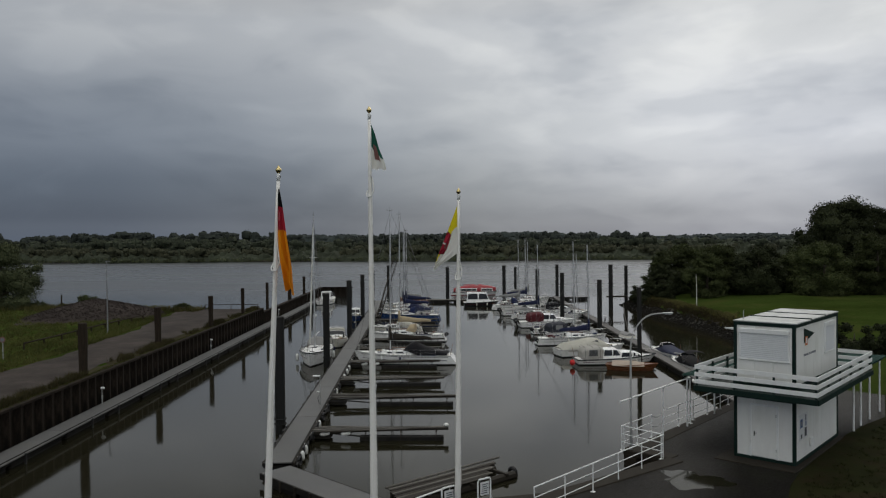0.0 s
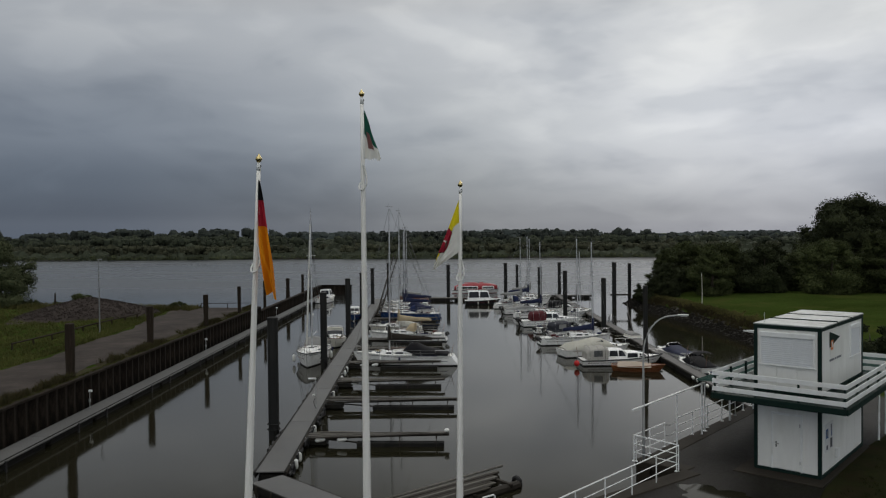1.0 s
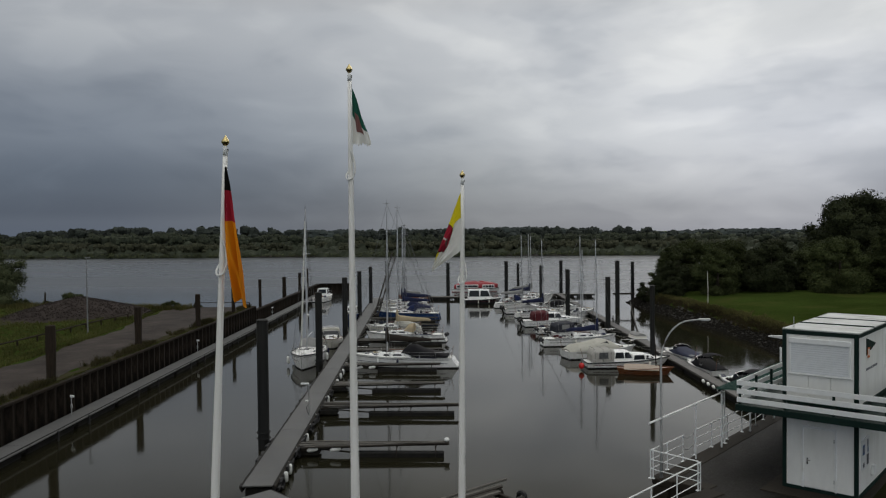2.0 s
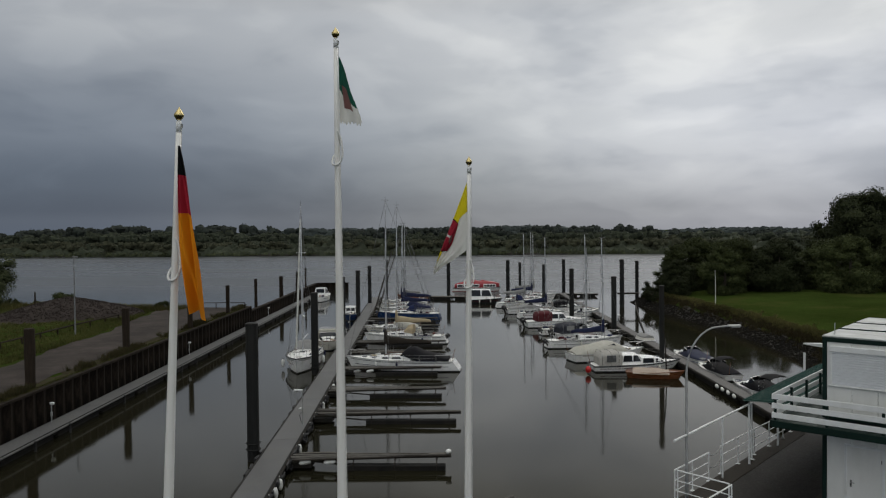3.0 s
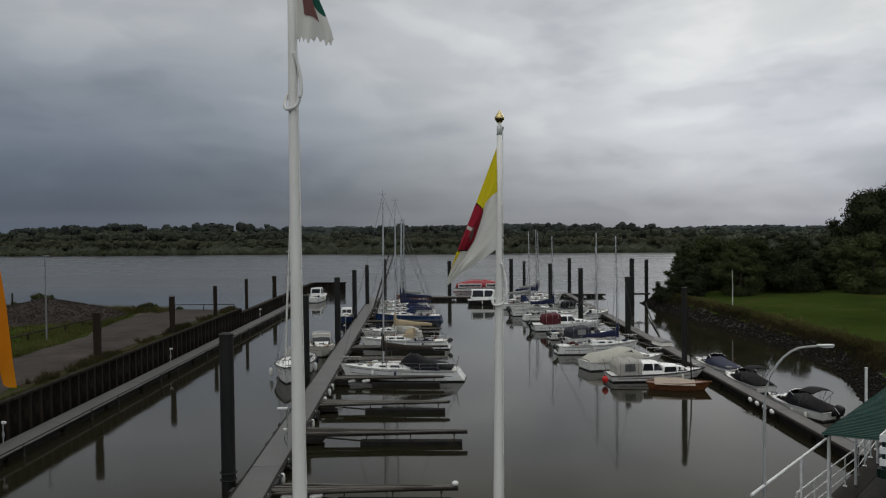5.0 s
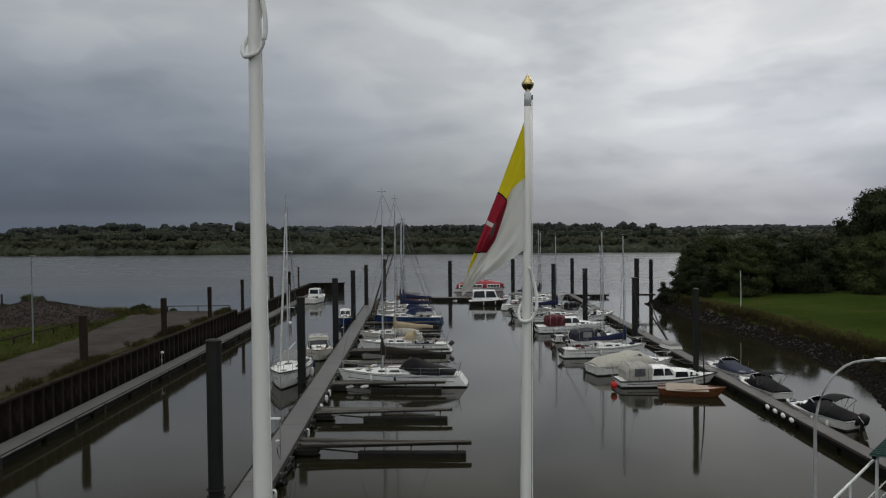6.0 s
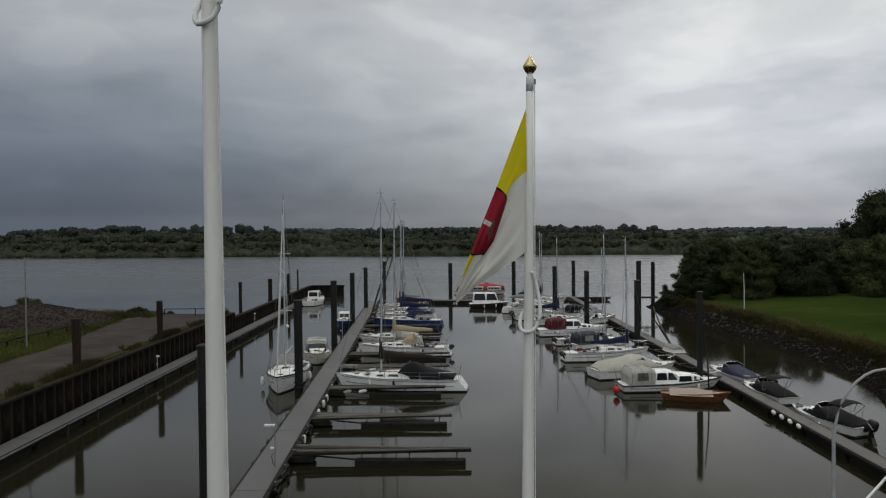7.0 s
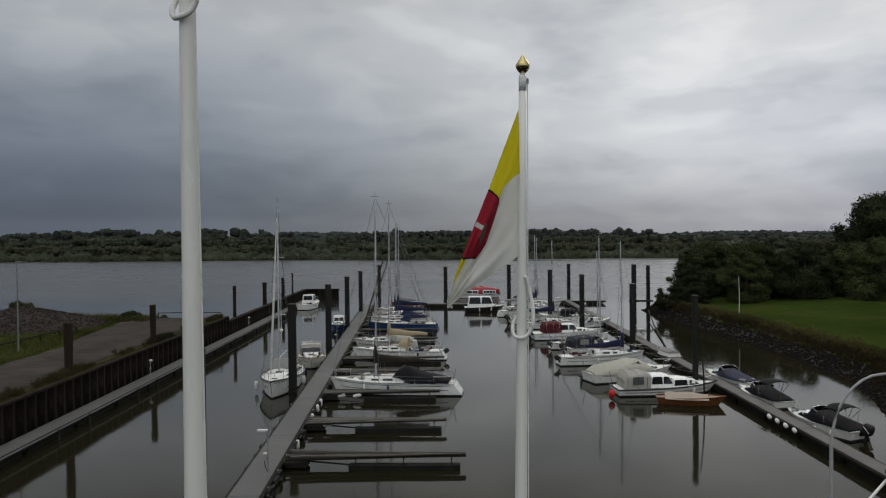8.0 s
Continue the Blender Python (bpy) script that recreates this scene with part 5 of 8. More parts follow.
def add_rig(root, x, z0, top, h, boom=None, cover=None, furl=None, spreaders=2, r=0.07):
    """A mast with spreaders, stays and a boom that carries its covered sail."""
    mast = part("mast", Geo().tube([(x, 0, z0 - 0.1), (x - 0.05, 0, (z0 + top) / 2), (x - 0.12, 0, top)], [r, r, r * 0.75], 8), ALU, root)
    for k in range(spreaders):
        z = z0 + (top - z0) * (k + 1) / (spreaders + 1) * 1.02
        part("spreader", Geo().tube([(x - 0.12, -0.55 + 0.1 * k, z), (x, 0, z + 0.05), (x - 0.12, 0.55 - 0.1 * k, z)], 0.02, 4), ALU, mast)
    part("masthead_gear", Geo().tube([(x - 0.4, 0.05, top + 0.12), (x - 0.1, 0, top + 0.1), (x + 0.25, 0, top + 0.14)], 0.018, 4).tube([(x - 0.1, 0, top), (x - 0.1, 0, top + 0.45)], 0.012, 4), WIRE, mast)
    s0 = (x + h.L / 2) / h.L
    wires = [[(h.x(0.985), 0, h.sheer(1) + 0.05), (x - 0.08, 0, top - 0.1)], [(h.x(0.01), 0, h.sheer(0) + 0.05), (x - 0.12, 0, top)]]
    for sg in (1, -1):
        y = h.half(s0) * 0.93
        wires.append([(x - 0.15, sg * y, h.sheer(s0)), (x - 0.12, sg * 0.5, z0 + (top - z0) * 0.5), (x - 0.1, 0, top - 0.15)])
        wires.append([(x - 0.5, sg * y, h.sheer(s0)), (x - 0.06, 0, z0 + (top - z0) * 0.52)])
    for w in wires:
        part("stay", Geo().tube(w, 0.013, 4), WIRE, mast)
    if furl:
        a, b = Vector(wires[0][0]), Vector(wires[0][1])
        part("furled_jib", Geo().tube([a.lerp(b, 0.06), a.lerp(b, 0.4), a.lerp(b, 0.92)], [0.07, 0.085, 0.04], 6), furl, mast)
    if boom:
        ln, zb = boom
        pole = part("boom", Geo().tube([(x - 0.05, 0, zb), (x - ln, 0, zb + 0.05)], 0.05, 6), ALU, root)
        if cover:
            rings = []
            for k in range(11):
                t = k / 10
                px, tall, wd = x + 0.08 - (ln + 0.1) * t, 0.42 * (1 - t) ** 0.8 + 0.16, 0.17 * (1 - 0.5 * t)
                sag = 0.03 * math.sin(t * 9)
                rings.append([(px, wd * math.cos(a), zb + sag + (tall if math.sin(a) > 0 else 0.10) * math.sin(a) * (1.35 if k == 0 else 1)) for a in [math.tau * i / 8 for i in range(8)]])
            part("sail_cover", Geo().loft(rings), cover, pole, smooth=True)
            part("luff_cover", Geo().tube([(x + 0.02, 0, zb - 0.1), (x + 0.02, 0, zb + 0.7), (x + 0.01, 0, zb + 1.25)], [0.17, 0.15, 0.09], 8), cover, pole, smooth=True)


def add_rails(root, h, bow=True, stern=True, life=True, tall=0.58):
    """Pulpit, pushpit, stanchions and lifelines."""
    def side(s, dz):
        return (h.x(s) - (0.02 if s > 0.9 else 0), h.half(s) * 0.95, h.sheer(s) + dz)
    if bow:
        g = Geo()
        pts = [side(s, tall) for s in (0.84, 0.90, 0.95, 0.985)]
        g.tube(pts + [(h.x(1) + 0.05, 0, h.sheer(1) + tall + 0.03)] + [(x, -y, z) for x, y, z in pts[::-1]], 0.018, 5)
        for s in (0.85, 0.96):
            for sg in (1, -1):
                a = side(s, tall)
                b = side(s, 0)
                g.tube([(a[0], sg * a[1], a[2]), (b[0], sg * b[1], b[2])], 0.016, 4)
        part("pulpit", g, CHROME, root, "bent steel bow rail")
    if stern:
        g = Geo()
        pts = [side(s, tall) for s in (0.16, 0.08, 0.01)]
        g.tube(pts + [(x, -y, z) for x, y, z in pts[::-1]], 0.018, 5)
        for s in (0.15, 0.02):
            for sg in (1, -1):
                a, b = side(s, tall), side(s, 0)
                g.tube([(a[0], sg * a[1], a[2]), (b[0], sg * b[1], b[2])], 0.016, 4)
        part("pushpit", g, CHROME, root, "bent steel stern rail")
    if life:
        for s in (0.3, 0.44, 0.58, 0.71):
            for sg in (1, -1):
                a, b = side(s, tall), side(s, 0)
                part("stanchion", Geo().tube([(a[0], sg * a[1], a[2]), (b[0], sg * b[1], b[2])], 0.013, 4), CHROME, root)
        for sg in (1, -1):
            for dz in (tall - 0.02, tall * 0.5):
                pts = [side(s, dz) for s in (0.16, 0.3, 0.44, 0.58, 0.71, 0.84)]
                part("lifeline", Geo().tube([(x, sg * y, z) for x, y, z in pts], 0.009, 4), WIRE, root)


def add_outboard(root, x, y, z, tilt=25, s=1.0, dark=True):
    """An outboard engine, tipped up on the transom."""
    m = Matrix.Translation((x, y, z)) @ Matrix.Rotation(radians(-tilt), 4, "Y") @ Matrix.Diagonal((s, s, s, 1))
    rings = []
    for zz, a, b, off in ((0.10, 0.17, 0.12, -0.16), (0.16, 0.23, 0.155, -0.17), (0.34, 0.25, 0.165, -0.18), (0.48, 0.24, 0.155, -0.19), (0.56, 0.19, 0.12, -0.20), (0.59, 0.10, 0.06, -0.20)):
        rings.append([(off + a * math.copysign(abs(math.cos(q)) ** 0.7, math.cos(q)), b * math.copysign(abs(math.sin(q)) ** 0.7, math.sin(q)), zz) for q in [math.tau * k / 14 for k in range(14)]])
    eng = part("outboard_motor", Geo().loft(rings), RUBBER if dark else GEL_WHITE, root, "dark outboard engine tipped up on the transom", at=m, smooth=True)
    for sg in (1, -1):
        part("cowl_stripe", Geo().tube([(-0.36, sg * 0.135, 0.24), (-0.2, sg * 0.172, 0.36), (-0.02, sg * 0.15, 0.42)], 0.014, 4), CHROME, eng)
    part("motor_leg", Geo().box((-0.20, 0, -0.20), (0.17, 0.10, 0.75), 0, 0.03).box((-0.30, 0, -0.55), (0.34, 0.11, 0.10), 0, 0.03), PILE_STEEL, eng)
    g = Geo()
    for k in range(3):
        a = k * math.tau / 3
        g.box((-0.5, 0.09 * math.cos(a), -0.55 + 0.09 * math.sin(a)), (0.03, 0.10, 0.13), 0, 0.01)
    part("propeller", g, PILE_STEEL, eng)
    part("clamp", Geo().box((0.04, 0, 0.08), (0.10, 0.26, 0.30), 0, 0.02), PILE_STEEL, eng)


def add_hatch(root, x, z, w=0.5):
    part("hatch", Geo().box((x, 0, z), (w, w, 0.06), 0, 0.02), GLASS_DARK, root, "dark deck hatch")


def boat(name, label, x, y, heading, group):
    return thing(name, Matrix.Translation((x, y, 0)) @ Matrix.Rotation(radians(heading), 4, "Z"), label, "boat", group)


def finish(root, h, group):
    """Fenders over the side, coils and bags on deck, and lines from the bow to the pontoon."""
    rng = random.Random(len(BOATS) * 7 + 3)
    BOATS.append(root)
    for k in range(rng.randint(3, 5)):
        s, sg = rng.uniform(0.12, 0.75), rng.choice((-1, 1))
        y, z = sg * (h.half(s) + 0.11), h.sheer(s)
        part("fender", Geo().loft([[(h.x(s) + r * math.cos(a), y + r * math.sin(a), z - 0.10 - d) for a in [math.tau * i / 7 for i in range(7)]] for r, d in ((0.02, 0.0), (0.09, 0.07), (0.10, 0.30), (0.09, 0.48), (0.02, 0.55))]).tube([(h.x(s), y, z - 0.1), (h.x(s), sg * h.half(s) * 0.97, z + 0.02)], 0.012, 4), rng.choice((FENDER_WHITE, FENDER_WHITE, CLOTH_NAVY, GEL_CREAM)), root, smooth=True)
    for k in range(2):
        s, sg = rng.uniform(0.62, 0.86), rng.choice((-1, 1))
        c = (h.x(s), sg * h.half(s) * 0.45, h.sheer(s) + 0.06)
        part("rope_coil", Geo().tube([(c[0] + (0.16 + 0.01 * i) * math.cos(i * 0.9), c[1] + (0.13 + 0.01 * i) * math.sin(i * 0.9), c[2] + 0.008 * i) for i in range(15)], 0.018, 4), rng.choice((ROPE_WHITE, CLOTH_BLUE, CLOTH_TAN)), root)
    for k in range(rng.randint(1, 3)):
        s, sg = rng.uniform(0.03, 0.2), rng.choice((-1, 1))
        part(rng.choice(("sail_bag", "locker_box", "jerry_can")), Geo().box((h.x(s) + 0.25, sg * h.half(s) * 0.62, h.sheer(s) + 0.10), (rng.uniform(0.25, 0.6), rng.uniform(0.2, 0.35), rng.uniform(0.15, 0.3)), rng.uniform(-0.5, 0.5), 0.05), rng.choice((CLOTH_NAVY, CLOTH_GREY, CLOTH_RED, GEL_CREAM, CLOTH_BLACK)), root)
    for sg in (1, -1):
        if rng.random() < 0.7:
            s0, s1, z0 = 0.06, 0.93, rng.uniform(0.42, 0.62)
            tone = rng.choice((BLACK_STRIPE, CLOTH_NAVY, CLOTH_RED, GEL_BLUE))
            q = []
            for k in range(9):
                s = s0 + (s1 - s0) * k / 8
                sec = h.section(s)
                z = sec[3][1] + (sec[5][1] - sec[3][1]) * z0
                y = sec[3][0] + (sec[4][0] - sec[3][0]) * min(1, z0 * 2) + (sec[5][0] - sec[4][0]) * max(0, z0 * 2 - 1)
                q.append((h.x(s, z), sg * (y + 0.008), z))
            part("hull_stripe", Geo().tube(q, 0.022, 4), tone, root)
    part("ensign_staff", Geo().tube([(h.x(0.01), h.half(0.01) * 0.5, h.sheer(0)), (h.x(0.01) - 0.25, h.half(0.01) * 0.52, h.sheer(0) + 1.1)], 0.016, 4), TEAK, root)
    for k in range(3):
        s = rng.uniform(0.15, 0.6)
        part("deck_gear", Geo().box((h.x(s), rng.uniform(-0.5, 0.5) * h.half(s), h.sheer(s) + 0.08), (rng.uniform(0.12, 0.4), rng.uniform(0.1, 0.25), rng.uniform(0.12, 0.35)), rng.uniform(-1, 1), 0.03), rng.choice((CLOTH_BLACK, CLOTH_CHARCOAL, RUBBER, TEAK, GEL_WHITE)), root)
    edge = {"boats at the centre pontoon": lambda y: centre_x(y) + 0.7, "boats at the eastern pontoon": lambda y: right_x(y) - 0.8}.get(group)
    m = root.matrix_basis
    bow = m @ Vector((h.x(0.95), 0, h.sheer(0.95)))
    side = 1 if group == "boats at the centre pontoon" else -1
    if edge and 0.1 < side * (bow.x - edge(bow.y)) < 3.0:
        for dy in (-1.5, 1.3):
            a, b = m.inverted() @ bow, m.inverted() @ Vector((edge(bow.y + dy), bow.y + dy, 0.6))
            part("mooring_line", Geo().tube([a, a.lerp(b, 0.5) - Vector((0, 0, 0.12)), b], 0.011, 4), ROPE_GREY, root)


BOATS = []


def sail_boat(label, x, y, heading, L, B, side, mast_top, cover, group, transom=-0.5, aft=0.85, fore=1.15, sprayhood=None, cockpit_cover=None, rig_at=0.08, boom=None, stripe=None, rail=None, outboard=False, furl=None, rails=True, panes=((0.22, 0.46), (0.54, 0.72)), deckm=None):
    root = boat("sailing_boat", label, x, y, heading, group)
    h = Hull(L, B, aft, fore, 0.70, 0.55, transom, 2.0, 0.4)
    c0, c1 = -0.40 * L, -0.10 * L
    add_hull(root, h, side, stripe, None, rail, deckm, (c0, c1, 0.56, 0.42))
    zc = h.sheer(0.5) - 0.03
    add_cabin(root, "coachroof", -0.11 * L, 0.27 * L, B * 0.31, B * 0.19, zc, 0.42, GEL_WHITE, 0.55, 0.05, panes, (0.32, 0.72))
    add_hatch(root, 0.12 * L, zc + 0.40)
    add_hatch(root, 0.33 * L, h.sheer(0.83) + 0.03, 0.42)
    xm = rig_at * L
    if mast_top:
        add_rig(root, xm, zc + 0.36, mast_top, h, boom or (0.42 * L, zc + 1.35), cover, furl)
    if sprayhood:
        add_canopy(root, "sprayhood", [(-0.13 * L, B * 0.32, zc + 0.2, 0.95), (-0.06 * L, B * 0.31, zc + 0.3, 0.72), (-0.01 * L, B * 0.28, zc + 0.38, 0.08)], sprayhood, "", True)
    if cockpit_cover:
        add_canopy(root, "cockpit_cover", [(-0.46 * L, B * 0.31, h.sheer(0.05) + 0.05, 0.22), (-0.34 * L, B * 0.35, h.sheer(0.15) + 0.05, 0.50), (-0.24 * L, B * 0.36, h.sheer(0.25) + 0.05, 0.66), (-0.15 * L, B * 0.36, zc + 0.1, 0.98), (-0.09 * L, B * 0.34, zc + 0.25, 0.80), (-0.05 * L, B * 0.31, zc + 0.36, 0.42), (-0.02 * L, B * 0.28, zc + 0.40, 0.06)], cockpit_cover, "", True, 0.75)
        part("cover_window", Geo().add([(-0.095 * L, -B * 0.27, zc + 0.62), (-0.045 * L, -B * 0.24, zc + 0.52), (-0.055 * L, -B * 0.22, zc + 0.86), (-0.095 * L, -B * 0.24, zc + 1.10)], [(0, 1, 2, 3)]), CLOTH_GREY, root.children[-1], "cloudy clear window")
    if rails:
        add_rails(root, h)
    if outboard:
        add_outboard(root, -L / 2 - 0.08, -0.35, aft * 0.75, 35, 0.9)
    for sg in (1, -1):
        pts = []
        for k in range(12):
            s = 0.03 + 0.93 * k / 11
            q = h.section(s)
            pts.append((h.x(s, q[5][1] * 0.88), sg * (q[4][0] + (q[5][0] - q[4][0]) * 0.76 + 0.010), q[5][1] * 0.88))
        part("cove_line", Geo().tube(pts, 0.018, 4), BLACK_STRIPE, root)
    part("companionway", Geo().box((-0.112 * L, 0, zc + 0.14), (0.05, B * 0.2, 0.5), 0, 0.01), GLASS_DARK, root, "dark companionway board")
    part("cockpit_sole", Geo().box((-0.25 * L, 0, zc - 0.36), (0.26 * L, B * 0.3, 0.03), 0, 0.005), TEAK, root, "brown slatted cockpit sole")
    for sg in (1, -1):
        part("grab_rail", Geo().tube([(-0.06 * L, sg * B * 0.24, zc + 0.40), (-0.05 * L, sg * B * 0.24, zc + 0.50), (0.12 * L, sg * B * 0.2, zc + 0.47), (0.13 * L, sg * B * 0.2, zc + 0.37)], 0.022, 4), TEAK, root)
        part("genoa_track", Geo().box((-0.02 * L, sg * B * 0.415, h.sheer(0.5) + 0.012), (0.3 * L, 0.05, 0.03), sg * -0.02, 0.004), BLACK_STRIPE, root)
        part("cockpit_cushion", Geo().box((-0.26 * L, sg * B * 0.3, h.sheer(0.25) + 0.03), (0.2 * L, B * 0.1, 0.07), 0, 0.02), CLOTH_NAVY if sg > 0 else CLOTH_GREY, root)
    part("sheet_rope", Geo().tube([(0.1 * L, B * 0.05, zc + 0.42), (-0.02 * L, B * 0.16, zc + 0.44), (-0.12 * L, B * 0.22, zc + 0.2), (-0.24 * L, B * 0.28, zc + 0.06)], 0.014, 4), CLOTH_BLACK, root)
    wheel = Geo().tube([(-0.30 * L, 0, zc - 0.3), (-0.38 * L, 0, zc + 0.25)], 0.03, 5)
    part("tiller", wheel, TEAK, root)
    for sg in (1, -1):
        part("winch", Geo().tube([(-0.2 * L, sg * B * 0.34, zc), (-0.2 * L, sg * B * 0.34, zc + 0.17)], [0.08, 0.06], 8), CHROME, root)
    finish(root, h, group)
    return root


def motor_boat(label, x, y, heading, L, B, side, group, house=None, canopy=None, aft=0.75, fore=1.15, stripe=None, rail=None, outboard=False, open_cover=None, bimini=None, rails=True, cuddy=True, rear=None, tent=None, span=(-0.16, 0.12), hood=(-0.45, -0.10), cuddy_tall=0.42):
    """house: height of a wheelhouse; canopy: canvas behind it; open_cover: canvas over an open cockpit."""
    root = boat("motor_boat", label, x, y, heading, group)
    h = Hull(L, B, aft, fore, 0.86, 0.7, 0.12, 2.5, 0.35, 0.9)
    add_hull(root, h, side, stripe, None, rail, None, (-0.42 * L, -0.02 * L, 0.76, 0.45))
    z = h.sheer(0.5) - 0.02
    if cuddy:
        add_cabin(root, "coachroof", 0.02 * L, 0.36 * L, B * 0.37, B * 0.2, z, cuddy_tall, GEL_WHITE, 0.6, 0.05, ((0.05, 0.46), (0.50, 0.86)), (0.20, 0.88))
        add_hatch(root, 0.22 * L, z + cuddy_tall - 0.06, 0.45)
    if house:
        add_cabin(root, "wheelhouse", span[0] * L, span[1] * L, B * 0.38, B * 0.34, z + 0.05, house, GEL_WHITE, 0.45, 0.1, ((0.03, 0.49), (0.52, 0.97)), (0.28, 0.93), windscreen=True, nose=0.96)
    elif cuddy:
        g = Geo()
        ring = [(0.0, -B * 0.4, z + 0.1), (0.08 * L, -B * 0.36, z + 0.35), (0.11 * L, 0, z + 0.4), (0.08 * L, B * 0.36, z + 0.35), (0.0, B * 0.4, z + 0.1)]
        topr = [(-0.06 * L, -B * 0.38, z + 0.62), (0.03 * L, -B * 0.33, z + 0.8), (0.05 * L, 0, z + 0.84), (0.03 * L, B * 0.33, z + 0.8), (-0.06 * L, B * 0.38, z + 0.62)]
        g.loft([ring, topr], closed=False)
        part("windscreen", g, GLASS_DARK, root, "curved tinted windscreen")
        part("windscreen_frame", Geo().tube(topr, 0.022, 5).tube([ring[1], topr[1]], 0.02, 5).tube([ring[3], topr[3]], 0.02, 5), CHROME, root)
    if canopy:
        tall = (house or 0.75) + 0.24
        p, q = hood[0], hood[1] - hood[0]
        add_canopy(root, "canopy", [(p * L, B * 0.37, h.sheer(0) + 0.02, tall * 0.62), ((p + 0.10 * q) * L, B * 0.40, h.sheer(0.1) + 0.02, tall * 0.95), ((p + 0.45 * q) * L, B * 0.41, h.sheer(0.2), tall * 1.04), ((p + 0.85 * q) * L, B * 0.41, z, tall * 1.06), (hood[1] * L, B * 0.39, z, tall * 1.0)], canopy, "", True, 0.26)
        cnv = root.children[-1]
        for xx in (p + 0.12 * q, p + 0.5 * q, p + 0.85 * q):
            part("canopy_hoop", Geo().tube([(xx * L, sg * B * 0.40 * wf, z + tall * r2) for sg, wf, r2 in ((-1, 1.03, 0.0), (-1, 1.03, 0.8), (-1, 0.90, 1.04), (1, 0.0, 1.10), (1, 0.90, 1.04), (1, 1.03, 0.8), (1, 1.03, 0.0))], 0.02, 5), CHROME, cnv)
        if rear:
            c = root.children[-1]
            for sg in (1, -1):
                part("clear_panel", Geo().add([((p + 0.30 * q) * L, sg * (B * 0.42 + 0.03), z + 0.3), ((p + 0.72 * q) * L, sg * (B * 0.42 + 0.03), z + 0.3), ((p + 0.71 * q) * L, sg * (B * 0.41 + 0.035), z + tall * 0.82), ((p + 0.31 * q) * L, sg * (B * 0.41 + 0.035), z + tall * 0.82)], [(0, 1, 2, 3)]), rear, c, "cloudy clear canvas window")
    if open_cover:
        add_canopy(root, "cockpit_cover", [(-0.47 * L, B * 0.41, h.sheer(0) + 0.03, 0.10), (-0.36 * L, B * 0.45, h.sheer(0.1) + 0.03, 0.26), (-0.18 * L, B * 0.46, z + 0.02, 0.34), (-0.02 * L, B * 0.44, z + 0.03, 0.62), (0.06 * L, B * 0.41, z + 0.04, 0.50), (0.20 * L, B * 0.30, h.sheer(0.7) + 0.03, 0.14), (0.26 * L, B * 0.22, h.sheer(0.76) + 0.03, 0.05)], open_cover)
    if tent:
        add_canopy(root, "tarpaulin", [(-0.48 * L, B * 0.38, h.sheer(0) - 0.05, 0.25), (-0.40 * L, B * 0.46, h.sheer(0.1) - 0.12, 0.72), (-0.22 * L, B * 0.50, h.sheer(0.25) - 0.12, 0.85), (-0.02 * L, B * 0.50, z - 0.12, 1.12), (0.08 * L, B * 0.47, z - 0.12, 0.95), (0.17 * L, B * 0.42, h.sheer(0.68) - 0.05, 0.5), (0.22 * L, B * 0.36, h.sheer(0.72), 0.12)], tent, "cream tarpaulin over a ridge", True, 0.92)
    if bimini:
        top = []
        for k in range(9):
            u = k / 8 * 2 - 1
            top.append([(-0.36 * L + 0.21 * L * j / 4, u * B * 0.42, z + 1.24 - 0.20 * u * u - 0.06 * (j / 2 - 1) ** 2) for j in range(5)])
        c = part("bimini", Geo().loft(top, closed=False).loft([[(a, b, q + 0.03) for a, b, q in r] for r in top], closed=False), bimini, root, "canvas sunshade on thin hoops", smooth=True)
        for j in (0.02, 0.5, 0.98):
            part("hoop", Geo().tube([(-0.16 * L, -B * 0.45, z)] + [(-0.36 * L + 0.21 * L * j, u * B * 0.42, z + 1.22 - 0.20 * u * u - 0.06 * (j * 2 - 1) ** 2) for u in (-1, -0.5, 0, 0.5, 1)] + [(-0.16 * L, B * 0.45, z)], 0.018, 5), CHROME, c)
    if rails:
        add_rails(root, h, True, False, False, 0.5)
    if outboard:
        add_outboard(root, -L / 2 - 0.06, 0, aft * 0.75, 16, 1.3)
    for s in (0.12, 0.86):
        for sg in (1, -1):
            part("cleat", Geo().box((h.x(s), sg * h.half(s) * 0.86, h.sheer(s) + 0.04), (0.2, 0.04, 0.06), 0, 0.01), CHROME, root)
    finish(root, h, group)
    return root


# berths on the centre pontoon
berth = "boats at the centre pontoon"
sail_boat("white sailing yacht with a black cockpit cover and dark furled mainsail", -6.35, 66.05, 175.5, 9.5, 3.0, GEL_WHITE, 14.7, CLOTH_BROWN, berth, -0.65, 0.88, 1.15, None, CLOTH_BLACK, 0.13, (4.0, 2.35), BLACK_STRIPE)
sail_boat("white sailing yacht with a tan sail cover and outboard engine", -7.4, 81.9, 176, 8.7, 2.8, GEL_WHITE, 14.8, CLOTH_TAN, berth, -0.5, 0.85, 1.1, CLOTH_TAN, None, 0.09, (3.7, 2.35), BLACK_STRIPE, None, True)
sail_boat("small white sailing boat with a cream tarpaulin", -9.4, 89.2, 178, 6.6, 2.3, GEL_CREAM, None, None, berth, -0.2, 0.75, 1.0, None, CLOTH_CREAM)
sail_boat("navy blue sailing yacht with a white deck", -8.9, 103.5, 174, 8.8, 2.9, GEL_BLUE, 13.0, CLOTH_NAVY, berth, -0.3, 0.95, 1.2, CLOTH_BLUE, None, 0.07, (3.8, 2.6), BLACK_STRIPE)
